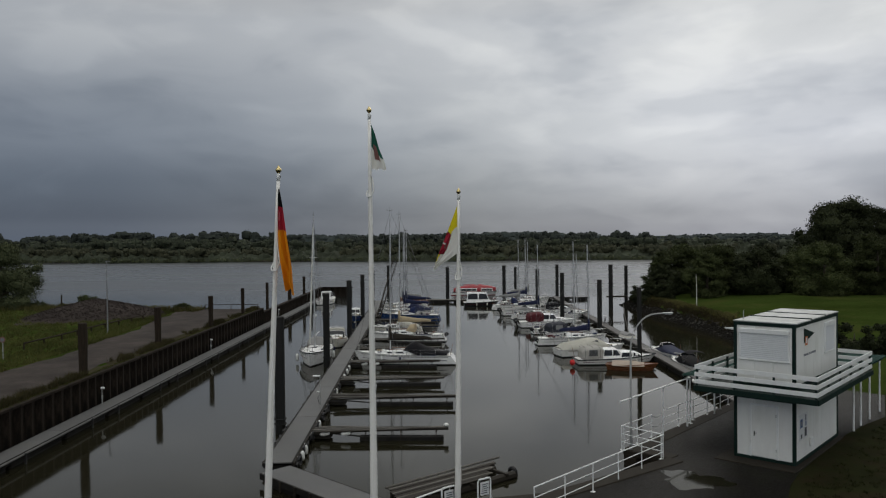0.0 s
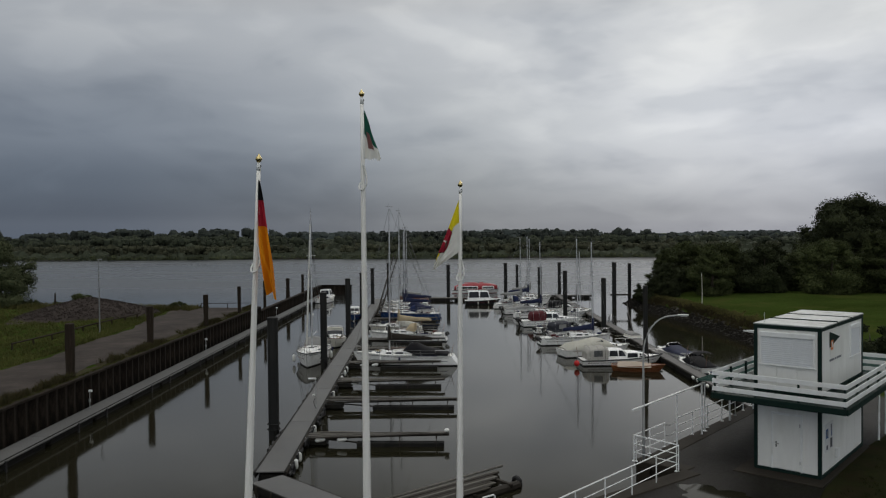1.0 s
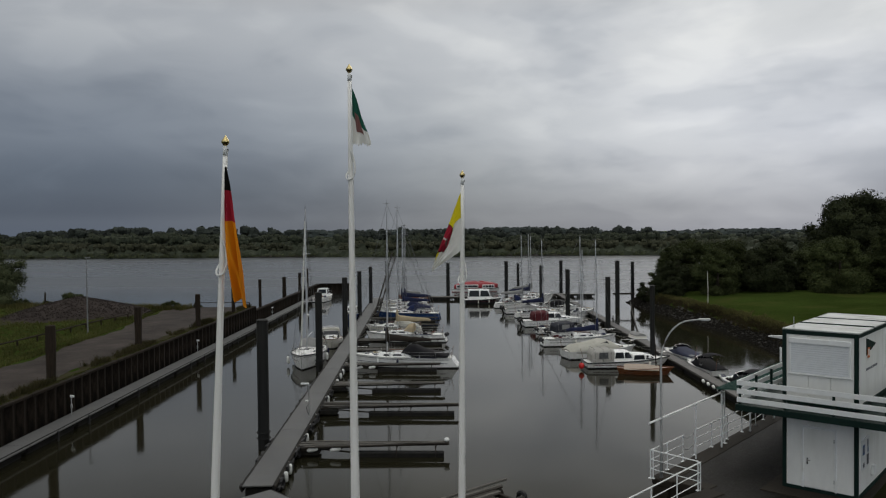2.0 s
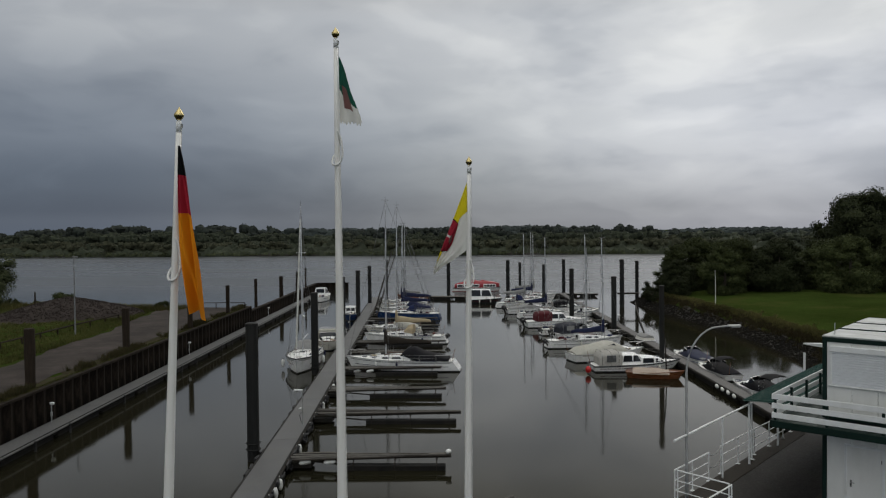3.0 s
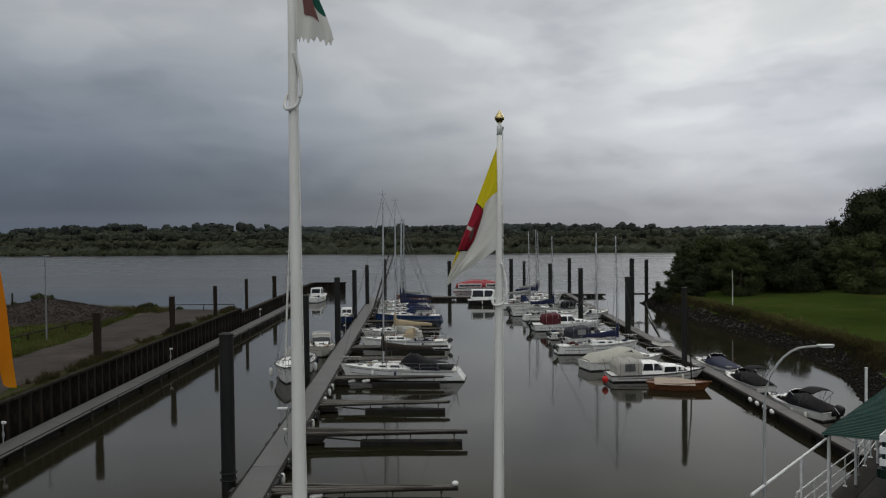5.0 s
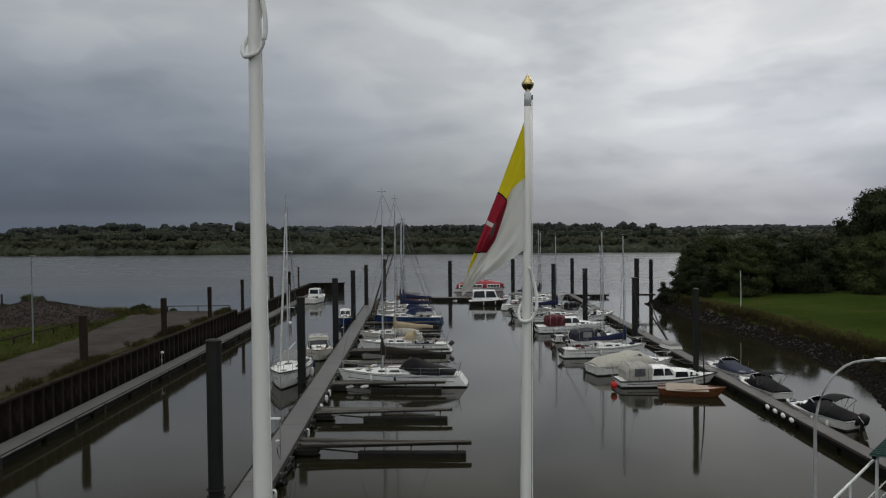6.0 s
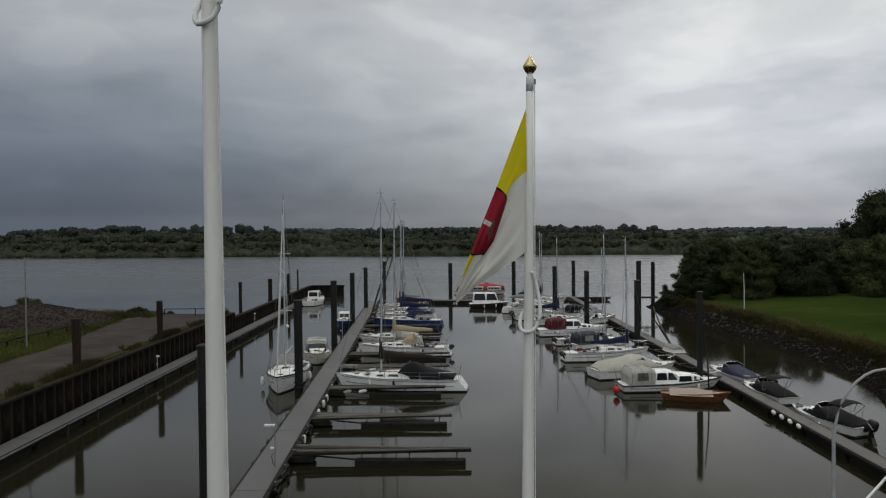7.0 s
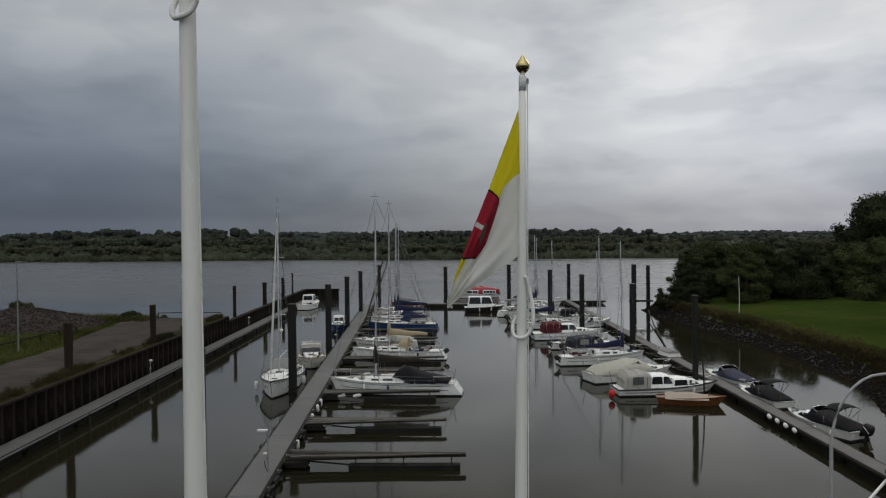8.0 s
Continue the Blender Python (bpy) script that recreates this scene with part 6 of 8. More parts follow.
sail_boat("white sailing yacht wrapped in a dark blue cover", -9.6, 109.6, 177, 8.0, 2.7, GEL_WHITE, 13.1, CLOTH_NAVY, berth, -0.3, 0.95, 1.15, None, CLOTH_NAVY, 0.02, (3.8, 2.7))
sail_boat("white sailing yacht with a navy sail cover", -10.3, 115.2, 178, 7.4, 2.5, GEL_WHITE, 12.3, CLOTH_NAVY, berth, -0.3, 0.85, 1.1, None, None, 0.05)
sail_boat("white sailing yacht lying far along the pontoon", -10.9, 121.4, 178, 7.2, 2.5, GEL_WHITE, 12.8, CLOTH_GREY, berth, -0.3, 0.85, 1.1, None, None, 0.05)
moored = sail_boat("white sailing boat moored bow towards the quay", -15.25, 68.2, -86, 9.4, 3.15, GEL_WHITE, 14.4, None, berth, -0.2, 0.95, 1.35, CLOTH_GREY, None, 0.10, (3.4, 2.5), BLACK_STRIPE, BLACK_STRIPE, furl=FLAG_WHITE)
part("mizzen_pole", Geo().tube([(-2.6, -0.42, 0.9), (-2.6, -0.42, 7.4)], [0.045, 0.03], 6), ALU, moored)
part("ball_lantern", Geo().sphere((-2.6, -0.42, 4.2), 0.17, 10, 7, (1, 1, 0.8)), FENDER_WHITE, moored, "white ball lantern", smooth=True)
motor_boat("small white motor boat under a beige canvas canopy", -15.0, 78.4, -78, 5.3, 2.4, GEL_CREAM, berth, None, CLOTH_CREAM, 0.8, 1.1, None, TEAK, rear=GLASS_DARK)
motor_boat("small dark blue motor boat with a white cabin", -16.75, 104.2, -82, 5.2, 2.1, GEL_BLUE, berth, 1.0, None, 0.7, 1.0)
motor_boat("white cabin cruiser moored near the sheet-pile wing", -26.4, 133.4, 82, 6.8, 2.5, GEL_WHITE, "boats at the western pontoon", 1.35, None, 0.85, 1.2, BLACK_STRIPE)

# berths on the eastern pontoon
east = "boats at the eastern pontoon"
motor_boat("white cabin cruiser with black trim and a grey canopy", 14.0, 65.7, 6, 7.8, 2.7, GEL_WHITE, east, 0.80, CLOTH_PALE, 0.50, 0.82, BLACK_STRIPE, BLACK_STRIPE, rear=CLEAR_VINYL, span=(-0.19, 0.05), hood=(-0.44, -0.19), cuddy_tall=0.60)
motor_boat("white motor boat under a full cream canvas cover", 12.5, 71.0, 19, 7.6, 2.6, GEL_WHITE, east, None, None, 0.72, 0.95, ANTIFOUL, None, False, None, None, True, True, None, CLOTH_CREAM)
sail_boat("white sailing boat with a navy blue sail cover", 11.6, 78.7, 11, 8.0, 2.5, GEL_WHITE, 11.1, CLOTH_NAVY, east, -0.2, 0.8, 1.05, None, None, 0.24, (3.4, 1.55), None, None, True)
motor_boat("white motor boat with a charcoal canvas canopy", 11.9, 84.0, 18, 6.3, 2.4, GEL_WHITE, east, None, CLOTH_CHARCOAL, 0.8, 1.1, BLACK_STRIPE, None, True, rear=CLOTH_GREY)
sail_boat("small white sailing boat with a bare mast, stern to the basin", 11.0, 88.2, 13, 6.2, 2.1, GEL_WHITE, 11.4, None, east, -0.2, 0.7, 0.95, None, None, 0.36, (2.6, 1.7), None, None, True)
motor_boat("white cabin cruiser with a dark red cockpit canopy", 10.65, 95.4, 9, 8.2, 2.8, GEL_WHITE, east, 0.86, CLOTH_RED, 0.75, 1.05, BLACK_STRIPE, None, True, hood=(-0.36, -0.12))
sail_boat("white sailing boat with a navy sail cover", 9.9, 105.0, 10, 7.2, 2.4, GEL_WHITE, 10.9, CLOTH_NAVY, east, -0.2, 0.8, 1.05, None, None, 0.03)
motor_boat("white runabout under a grey tarpaulin", 8.2, 110.6, 9, 6.6, 2.3, GEL_WHITE, east, None, None, 0.75, 1.05, None, None, True, CLOTH_GREY)
sail_boat("white sailing boat with a pale sail cover", 8.0, 119.3, 8, 8.2, 2.6, GEL_WHITE, 11.4, CLOTH_GREY, east, -0.3, 0.85, 1.1, CLOTH_BLUE, None, 0.02)
sail_boat("white sailing boat at the far end of the eastern pontoon", 9.4, 125.2, 6, 8.0, 2.6, GEL_WHITE, 11.6, CLOTH_NAVY, east, -0.3, 0.85, 1.1, None, None, 0.04)
sail_boat("white sailing boat with a grey sail cover", 10.5, 130.8, 5, 7.6, 2.5, GEL_WHITE, 11.2, CLOTH_GREY, east, -0.3, 0.85, 1.1, None, None, 0.0)
motor_boat("small white boat with a black canopy", 14.0, 111.8, 12, 4.6, 2.0, GEL_WHITE, east, None, CLOTH_BLACK, 0.75, 1.0)
sail_boat("small white sailing boat on the bank side of the pontoon", 15.6, 106.6, 40, 6.2, 2.2, GEL_WHITE, 9.4, None, east, -0.2, 0.7, 0.95, None, None, 0.08, None, None, None, False, None, False)
motor_boat("white open motor boat under a navy cover", 19.75, 69.2, 111, 5.2, 1.9, GEL_WHITE, east, None, None, 0.5, 0.74, None, None, False, CLOTH_PALE_NAVY, None, False)
motor_boat("white speedboat with a black cover and folded sunshade", 19.85, 62.6, 104, 5.1, 1.9, GEL_WHITE, east, None, None, 0.5, 0.74, None, None, False, CLOTH_BLACK, CLOTH_BLACK, False)
motor_boat("white speedboat with black cover, sunshade and outboard engine", 20.45, 54.7, 113, 5.3, 2.0, GEL_WHITE, east, None, None, 0.55, 0.8, None, None, True, CLOTH_BLACK, CLOTH_BLACK, False)


def rowing_boat(label, x, y, heading, L, B):
    root = boat("rowing_boat", label, x, y, heading, east)
    h = Hull(L, B, 0.48, 0.64, 0.55, 0.5, 0.15, 1.8, 0.22, 0.8)
    add_hull(root, h, TEAK, TEAK, TEAK, TEAK, TEAK, (-0.40 * L, 0.30 * L, 0.86, 0.3))
    rings = []
    for k in range(9):
        u = k / 8
        x, w, lift = (-0.38 + 0.62 * u) * L, B * (0.50 + 0.05 * math.sin(math.pi * u)), 0.06 * math.sin(4 * u) + 0.02 * math.sin(13 * u)
        rings.append([(x, -w, 0.44), (x, -w, 0.47), (x, -w * 0.5, 0.64 + lift), (x, 0, 0.78 + lift), (x, w * 0.5, 0.64 + lift), (x, w, 0.47), (x, w, 0.44)])
    part("tarpaulin", Geo().loft(rings), CLOTH_PINK, root, "pale tarpaulin over a ridge pole")
    for k in range(4):
        z = 0.16 + 0.08 * k
        for sg in (1, -1):
            pts = [(h.x(s, z), sg * (h.half(s) * (0.80 + 0.2 * z / h.sheer(s)) + 0.012), z) for s in (0.02, 0.2, 0.4, 0.6, 0.8, 0.94)]
            part("plank_edge", Geo().tube(pts, 0.014, 4), TEAK, root)
    part("mast", Geo().tube([(0.9, 0, 0.1), (0.82, 0, 2.4), (0.62, 0, 4.7)], [0.06, 0.055, 0.035], 6), DARK_TIMBER, root, "thin dark wooden mast")
    return root


rowing_boat("varnished wooden rowing boat under a pale tarpaulin", 14.75, 61.9, -12, 4.6, 1.7)

# the harbour mouth
motor_boat("white cabin boat with a black lower hull", 2.0, 126.6, 4, 6.2, 2.4, GEL_BLACK, "boats at the harbour mouth", 1.55, None, 0.7, 0.95, BLACK_STRIPE, GEL_WHITE, span=(-0.42, 0.22))
motor_boat("red-brown wooden boat with dark deck gear", -10.3, 131.6, 180, 5.4, 2.0, ORANGE_WOOD, "boats at the harbour mouth", None, None, 0.8, 1.15, None, TEAK, cuddy=False)


def lifeboat():
    root = boat("lifeboat", "red and white enclosed lifeboat beyond the piles", 0.95, 151.8, 0, "boats at the harbour mouth")
    L, B = 9.4, 3.2
    h = Hull(L, B, 0.62, 0.78, 0.45, 0.5, -0.3, 2.8, 0.5)
    add_hull(root, h, GEL_WHITE, LIFEBOAT_RED, None, BLACK_STRIPE)
    rings = []
    for k in range(17):
        u = k / 16
        x = -L * 0.47 + L * 0.94 * u
        s = min(max(x / L + 0.5, 0.02), 0.98)
        f = math.sin(math.pi * (0.05 + 0.90 * u)) ** 0.36
        saddle = 1 - 0.10 * math.exp(-((u - 0.60) / 0.05) ** 2)
        w, t, z = h.half(s) * 0.95, (1.42 * f + 0.04) * saddle, h.sheer(s)
        rings.append([(x, -w, z), (x, -w * 0.96, z + t * 0.60), (x, -w * 0.78, z + t * 0.88), (x, -w * 0.4, z + t), (x, 0, z + t * 1.02), (x, w * 0.4, z + t), (x, w * 0.78, z + t * 0.88), (x, w * 0.96, z + t * 0.60), (x, w, z)])
    top = part("canopy", Geo().loft(rings), LIFEBOAT_RED, root, "red rigid canopy", smooth=True)
    for x, ln in ((-1.75, 4.4), (2.45, 2.4)):
        for sg in (1, -1):
            y = sg * 1.46
            part("window_frame", Geo().box((x, y, 1.20), (ln, 0.14, 0.66), 0, 0.28), GEL_WHITE, top, "white moulded window surround")
            part("window_band", Geo().box((x, y + sg * 0.02, 1.20), (ln - 0.22, 0.14, 0.46), 0, 0.2), BLACK_STRIPE, top, "dark window band")
            for k in range(3):
                part("window_bar", Geo().box((x + (k - 1) * ln * 0.25, y + sg * 0.04, 1.20), (0.07, 0.14, 0.44), 0, 0.01), GEL_WHITE, top)
    for sg in (1, -1):
        part("grab_line", Geo().tube([(-4.0, sg * 1.3, 0.82), (-2, sg * 1.64, 0.72), (1.5, sg * 1.64, 0.75), (3.9, sg * 1.15, 0.9)], 0.04, 5), GEL_WHITE, root)
    part("roof_rail", Geo().tube([(-2.4, -0.5, 2.0), (-2.3, -0.5, 2.22), (0.0, -0.5, 2.24), (0.1, -0.5, 2.02)], 0.04, 5), LIFEBOAT_RED, top)
    part("roof_hatch", Geo().box((1.1, 0, 2.1), (0.7, 0.7, 0.25), 0, 0.08), LIFEBOAT_RED, top)


lifeboat()


# ---------------------------------------------------------------- the container hut on the quay
HUT = Matrix.Translation((13.09, 22.77, QUAY_Z)) @ Matrix.Rotation(radians(50.7), 4, "Z")


def lathe(profile, n=16):
    return Geo().loft([[(r * math.cos(k * math.tau / n), r * math.sin(k * math.tau / n), z) for k in range(n)] for r, z in profile])


def container(name, label, z0, tall):
    """A site container: green steel frame, white infill panels, pale roof sheets. x runs along its length from the front."""
    L, W, f = 6.06, 2.44, 0.13
    root = thing(name, HUT @ Matrix.Translation((0, 0, z0)), label, "container cabin", "stacked container cabins")
    for x in (f / 2, L - f / 2):
        for y in (f / 2, W - f / 2):
            part("corner_post", Geo().box((x, y, tall / 2), (f, f, tall), 0, 0.015), GREEN_PAINT, root)
    for z, t in ((0.07, 0.14), (tall - 0.07, 0.14)):
        for y in (f / 2, W - f / 2):
            part("long_rail", Geo().box((L / 2, y, z), (L - 2 * f, f, t), 0, 0.012), GREEN_PAINT, root)
        for x in (f / 2, L - f / 2):
            part("end_rail", Geo().box((x, W / 2, z), (f, W - 2 * f, t), 0, 0.012), GREEN_PAINT, root)
    h = tall - 0.28
    for y in (0.055, W - 0.055):
        n = 5
        for k in range(n):
            w = (L - 2 * f) / n
            part("side_panel", Geo().box((f + (k + 0.5) * w, y, tall / 2), (w - 0.012, 0.05, h), 0, 0.006), PANEL_WHITE, root)
    for x in (0.055, L - 0.055):
        n = 3
        for k in range(n):
            w = (W - 2 * f) / n
            part("end_panel", Geo().box((x, f + (k + 0.5) * w, tall / 2), (0.05, w - 0.012, h), 0, 0.006), PANEL_WHITE, root)
    part("roof_base", Geo().box((L / 2, W / 2, tall - 0.05), (L - 0.2, W - 0.2, 0.08), 0, 0.01), ROOF_FELT, root)
    return root


lower = container("container_cabin", "white lower container cabin with green frame and a door", 0.02, 2.62)
door = part("door", Geo().box((0.012, 1.22, 1.20), (0.05, 1.0, 2.06), 0, 0.01), PANEL_WHITE, lower, "white steel door, shut")
for y, w, z, t in ((0.69, 0.07, 1.2, 2.14), (1.75, 0.07, 1.2, 2.14), (1.22, 1.13, 2.26, 0.07)):
    part("door_frame", Geo().box((0.008, y, z), (0.075, w, t), 0, 0.01), WHITE_PAINT, door)
part("door_handle", Geo().tube([(-0.01, 1.60, 1.12), (-0.07, 1.60, 1.12), (-0.07, 1.48, 1.12)], 0.014, 6).box((-0.017, 1.60, 1.08), (0.012, 0.05, 0.22), 0, 0.004), CHROME, door, "dark lever handle")
for z in (0.5, 1.9):
    part("hinge", Geo().tube([(-0.02, 0.74, z - 0.06), (-0.02, 0.74, z + 0.06)], 0.014, 6), CHROME, door)
poster = part("notice_board", Geo().box((1.0, 0.015, 1.42), (1.05, 0.04, 1.05), 0, 0.01), SIGN_WHITE, lower, "pale notice board with dark pictures")
for cx, cz, w, h2, m in ((0.72, 1.58, 0.30, 0.34, SIGN_BLUE), (0.72, 1.58, 0.16, 0.18, SIGN_FADED), (1.26, 1.74, 0.16, 0.24, SIGN_FADED), (0.72, 1.06, 0.18, 0.16, SIGN_DARK), (1.26, 1.16, 0.26, 0.36, SIGN_DARK), (1.30, 1.50, 0.12, 0.2, SIGN_BLUE)):
    part("picture", Geo().box((cx, -0.007 if m is not SIGN_FADED else -0.011, cz), (w, 0.006, h2), 0, 0.001), m, poster)
part("meter_box", Geo().box((2.0, -0.03, 0.62), (0.26, 0.12, 0.36), 0, 0.02), WHITE_PAINT, lower)
part("base_plinth", Geo().box((3.03, 1.22, -0.04), (6.3, 2.7, 0.10), 0, 0.02), CONCRETE, lower)

upper = container("container_cabin", "white upper container cabin with green frame and rolled-down shutters", 3.05, 2.58)


def shutter(root, along, c, w, z0, z1, out):
    """A window closed by a roller shutter of narrow slats in a white frame."""
    def blk(a, b, z, s, t, d):
        return ((a, b, z), (s, d, t)) if along == "x" else ((b, a, z), (d, s, t))
    box, size = blk(c, out, z1 + 0.07, w + 0.14, 0.18, 0.12)
    win = part("window", Geo().box(box, size, 0, 0.02), WHITE_PAINT, root, "window closed by a white roller shutter")
    for s in (-1, 1):
        box, size = blk(c + s * (w / 2 + 0.03), out, (z0 + z1) / 2, 0.06, z1 - z0, 0.08)
        part("guide_rail", Geo().box(box, size, 0, 0.01), WHITE_PAINT, win)
    box, size = blk(c, out * 1.6, z0 - 0.03, w + 0.2, 0.05, 0.12)
    part("sill", Geo().box(box, size, 0, 0.01), WHITE_PAINT, win)
    n = int((z1 - z0) / 0.075)
    for k in range(n):
        box, size = blk(c, out, z0 + (k + 0.5) * (z1 - z0) / n, w, (z1 - z0) / n - 0.006, 0.05)
        part("slat", Geo().box(box, size, 0, 0.012), SHUTTER_WHITE, win)


shutter(upper, "y", 1.22, 1.86, 1.10, 2.16, 0.012)
shutter(upper, "x", 4.75, 1.35, 1.05, 2.16, 0.012)
pennant = part("club_sign", Geo().add([(1.15, 0.022, 2.34), (2.6, 0.022, 2.02), (1.15, 0.022, 1.72)], [(0, 2, 1)]), GREEN_PAINT, upper, "green pennant-shaped sign")
part("emblem", Geo().box((1.48, 0.016, 1.80), (0.30, 0.008, 0.36), 0, 0.002), SIGN_ORANGE, pennant)
part("emblem_field", Geo().box((1.48, 0.010, 1.82), (0.16, 0.008, 0.22), 0, 0.002), SIGN_WHITE, pennant)
for k, (a, b) in enumerate(((1.15, 1.75), (1.85, 2.05), (2.15, 2.75))):
    part("lettering_bar", Geo().box(((a + b) / 2, 0.022, 1.24), (b - a, 0.008, 0.085), 0, 0.001), SIGN_FADED, upper)
for k in range(3):
    part("roof_sheet", Geo().box((1.03 + k * 2.0, 1.22, 2.60 + 0.012 * k), (1.96, 2.5, 0.05), 0, 0.015), ROOF_FELT, upper, "pale grey roof sheet")
for k in range(2):
    part("roof_seam", Geo().box((2.03 + k * 2.0, 1.22, 2.64), (0.06, 2.52, 0.05), 0, 0.01), GREEN_PAINT, upper)
part("aerial", Geo().tube([(0.5, 2.2, 2.6), (0.5, 2.2, 3.0)], 0.012, 5).tube([(0.3, 2.2, 2.68), (0.7, 2.2, 2.68)], 0.01, 4), GALV, upper)


def build_gallery():
    """The walkway round the upper cabin with its railing of three white boards."""
    root = thing("gallery_deck", HUT @ Matrix.Translation((0, 0, 2.66)), "dark green gallery with white board railings round the upper cabin", "gallery")
    x0, x1, y0, y1 = -1.15, 7.25, -1.15, 3.65
    n = 14
    for k in range(n):
        y = y0 + (k + 0.5) * (y1 - y0) / n
        part("deck_board", Geo().box(((x0 + x1) / 2, y, 0.31), (x1 - x0 - 0.1, (y1 - y0) / n - 0.012, 0.06), 0, 0.008), GREEN_PAINT, root)
    for y in (y0, y1):
        part("fascia", Geo().box(((x0 + x1) / 2, y, 0.23), (x1 - x0, 0.07, 0.22), 0, 0.015), GREEN_PAINT, root)
    for x in (x0, x1):
        part("fascia", Geo().box((x, (y0 + y1) / 2, 0.23), (0.07, y1 - y0 - 0.08, 0.22), 0, 0.015), GREEN_PAINT, root)
    for k in range(9):
        x = x0 + 0.5 + (x1 - x0 - 1.0) * k / 8
        part("joist", Geo().box((x, (y0 + y1) / 2, 0.16), (0.08, y1 - y0 - 0.2, 0.2), 0, 0.01), GREEN_PAINT, root)
    posts = [(x0 + 0.1 + (x1 - x0 - 0.2) * k / 5, y) for k in range(6) for y in (y0 + 0.1, y1 - 0.1)] + [(x, y0 + 0.1 + (y1 - y0 - 0.2) * k / 3) for k in (1, 2) for x in (x0 + 0.1, x1 - 0.1)]
    for x, y in posts:
        part("post", Geo().box((x, y, 0.72), (0.08, 0.08, 0.80), 0, 0.01), GREEN_PAINT, root)
    for z in (0.50, 0.80, 1.10):
        for y in (y0 + 0.04, y1 - 0.04):
            part("rail_board", Geo().box(((x0 + x1) / 2, y, z), (x1 - x0, 0.035, 0.17), 0, 0.008), WHITE_PAINT, root)
        for x in (x0 + 0.04, x1 - 0.04):
            part("rail_board", Geo().box((x, (y0 + y1) / 2, z + 0.003), (0.035, y1 - y0 - 0.08, 0.17), 0, 0.008), WHITE_PAINT, root)


build_gallery()
part("apron_slab", Geo().box((0, 0, 0), (6.9, 3.2, 0.12), 0, 0.03), CONCRETE, label="worn concrete slab under the container hut", category="slab", kind="structure", at=HUT @ Matrix.Translation((2.6, 1.35, -0.02)))


def build_shelter_roof():
    """A low green ribbed roof on white posts behind the hut, reaching to the quay edge."""
    root = thing("shelter", HUT, "green ribbed shelter roof on white posts behind the hut", "shelter")

    def sheet(name, x0, x1, y0, y1, z0, z1):
        prof = []
        n = int((x1 - x0) / 0.21)
        for k in range(n):
            a, s = x0 + (x1 - x0) * k / n, (x1 - x0) / n
            prof += [(a, 0), (a + s * 0.5, 0), (a + s * 0.62, 0.045), (a + s * 0.88, 0.045)]
        prof.append((x1, 0))
        rows = [[(x, y0 + (y1 - y0) * q, z0 + (z1 - z0) * q + d) for x, d in prof] for q in (0, 1)]
        low = [[(x, y, z - 0.012) for x, y, z in r] for r in rows]
        part(name, Geo().loft(rows, closed=False).loft(low, closed=False), GREEN_ROOF, root, "green ribbed roofing sheet")

    sheet("roof_sheet", 3.2, 13.2, 3.72, 6.15, 2.66, 2.52)
    sheet("roof_sheet", 7.4, 13.2, -0.5, 3.72, 2.82, 2.66)
    for x, y in ((7.5, -0.3), (8.8, -0.3), (10.5, -0.3), (12.6, -0.3), (3.5, 6.0), (6.8, 6.0), (10.0, 6.0), (13.0, 6.0)):
        part("post", Geo().tube([(x, y, 0), (x, y, 2.42 if y > 3 else 2.70)], 0.045, 8), WHITE_PAINT, root)
    for a, b, z in (((3.3, 6.05), (13.1, 6.05), 2.46), ((7.5, -0.35), (13.1, -0.35), 2.74)):
        part("purlin", Geo().box(((a[0] + b[0]) / 2, a[1], z), (b[0] - a[0], 0.08, 0.12), 0, 0.01), GREEN_PAINT, root)


build_shelter_roof()
for x, y, top in ((17.85, 41.25, 5.3), (20.5, 44.35, 4.9)):
    low = gz(x, y) - 0.2
    root = thing("quay_post", Matrix.Translation((x, y, low)), "white painted steel post on the bank beside the shelter", "post", "quay posts")
    part("tube", Geo().tube([(0, 0, 0), (0, 0, top - low)], 0.06, 10), WHITE_PAINT, root)
    part("cap", Geo().tube([(0, 0, top - low), (0, 0, top - low + 0.03)], 0.068, 10), WHITE_PAINT, root)
flood = thing("wall_lamp", HUT @ Matrix.Translation((2.3, 2.45, 4.92)), "pale tapered wall lamp on the back of the upper cabin", "lamp")
part("bracket", Geo().tube([(0.12, -0.02, 0), (0.06, 0.42, 0.08)], 0.035, 7), LAMP_PALE, flood)
part("lamp_head", Geo().loft([[(x + w * 0.5 * a, y, z + h * b) for a, b in ((-1, -1), (1, -1), (1, 1), (-1, 1))] for x, y, z, w, h in ((0.08, 0.36, 0.08, 0.26, 0.06), (0.0, 0.7, 0.12, 0.24, 0.055), (-0.08, 1.2, 0.13, 0.08, 0.02))]), SIGN_WHITE, flood, "pale lamp head")


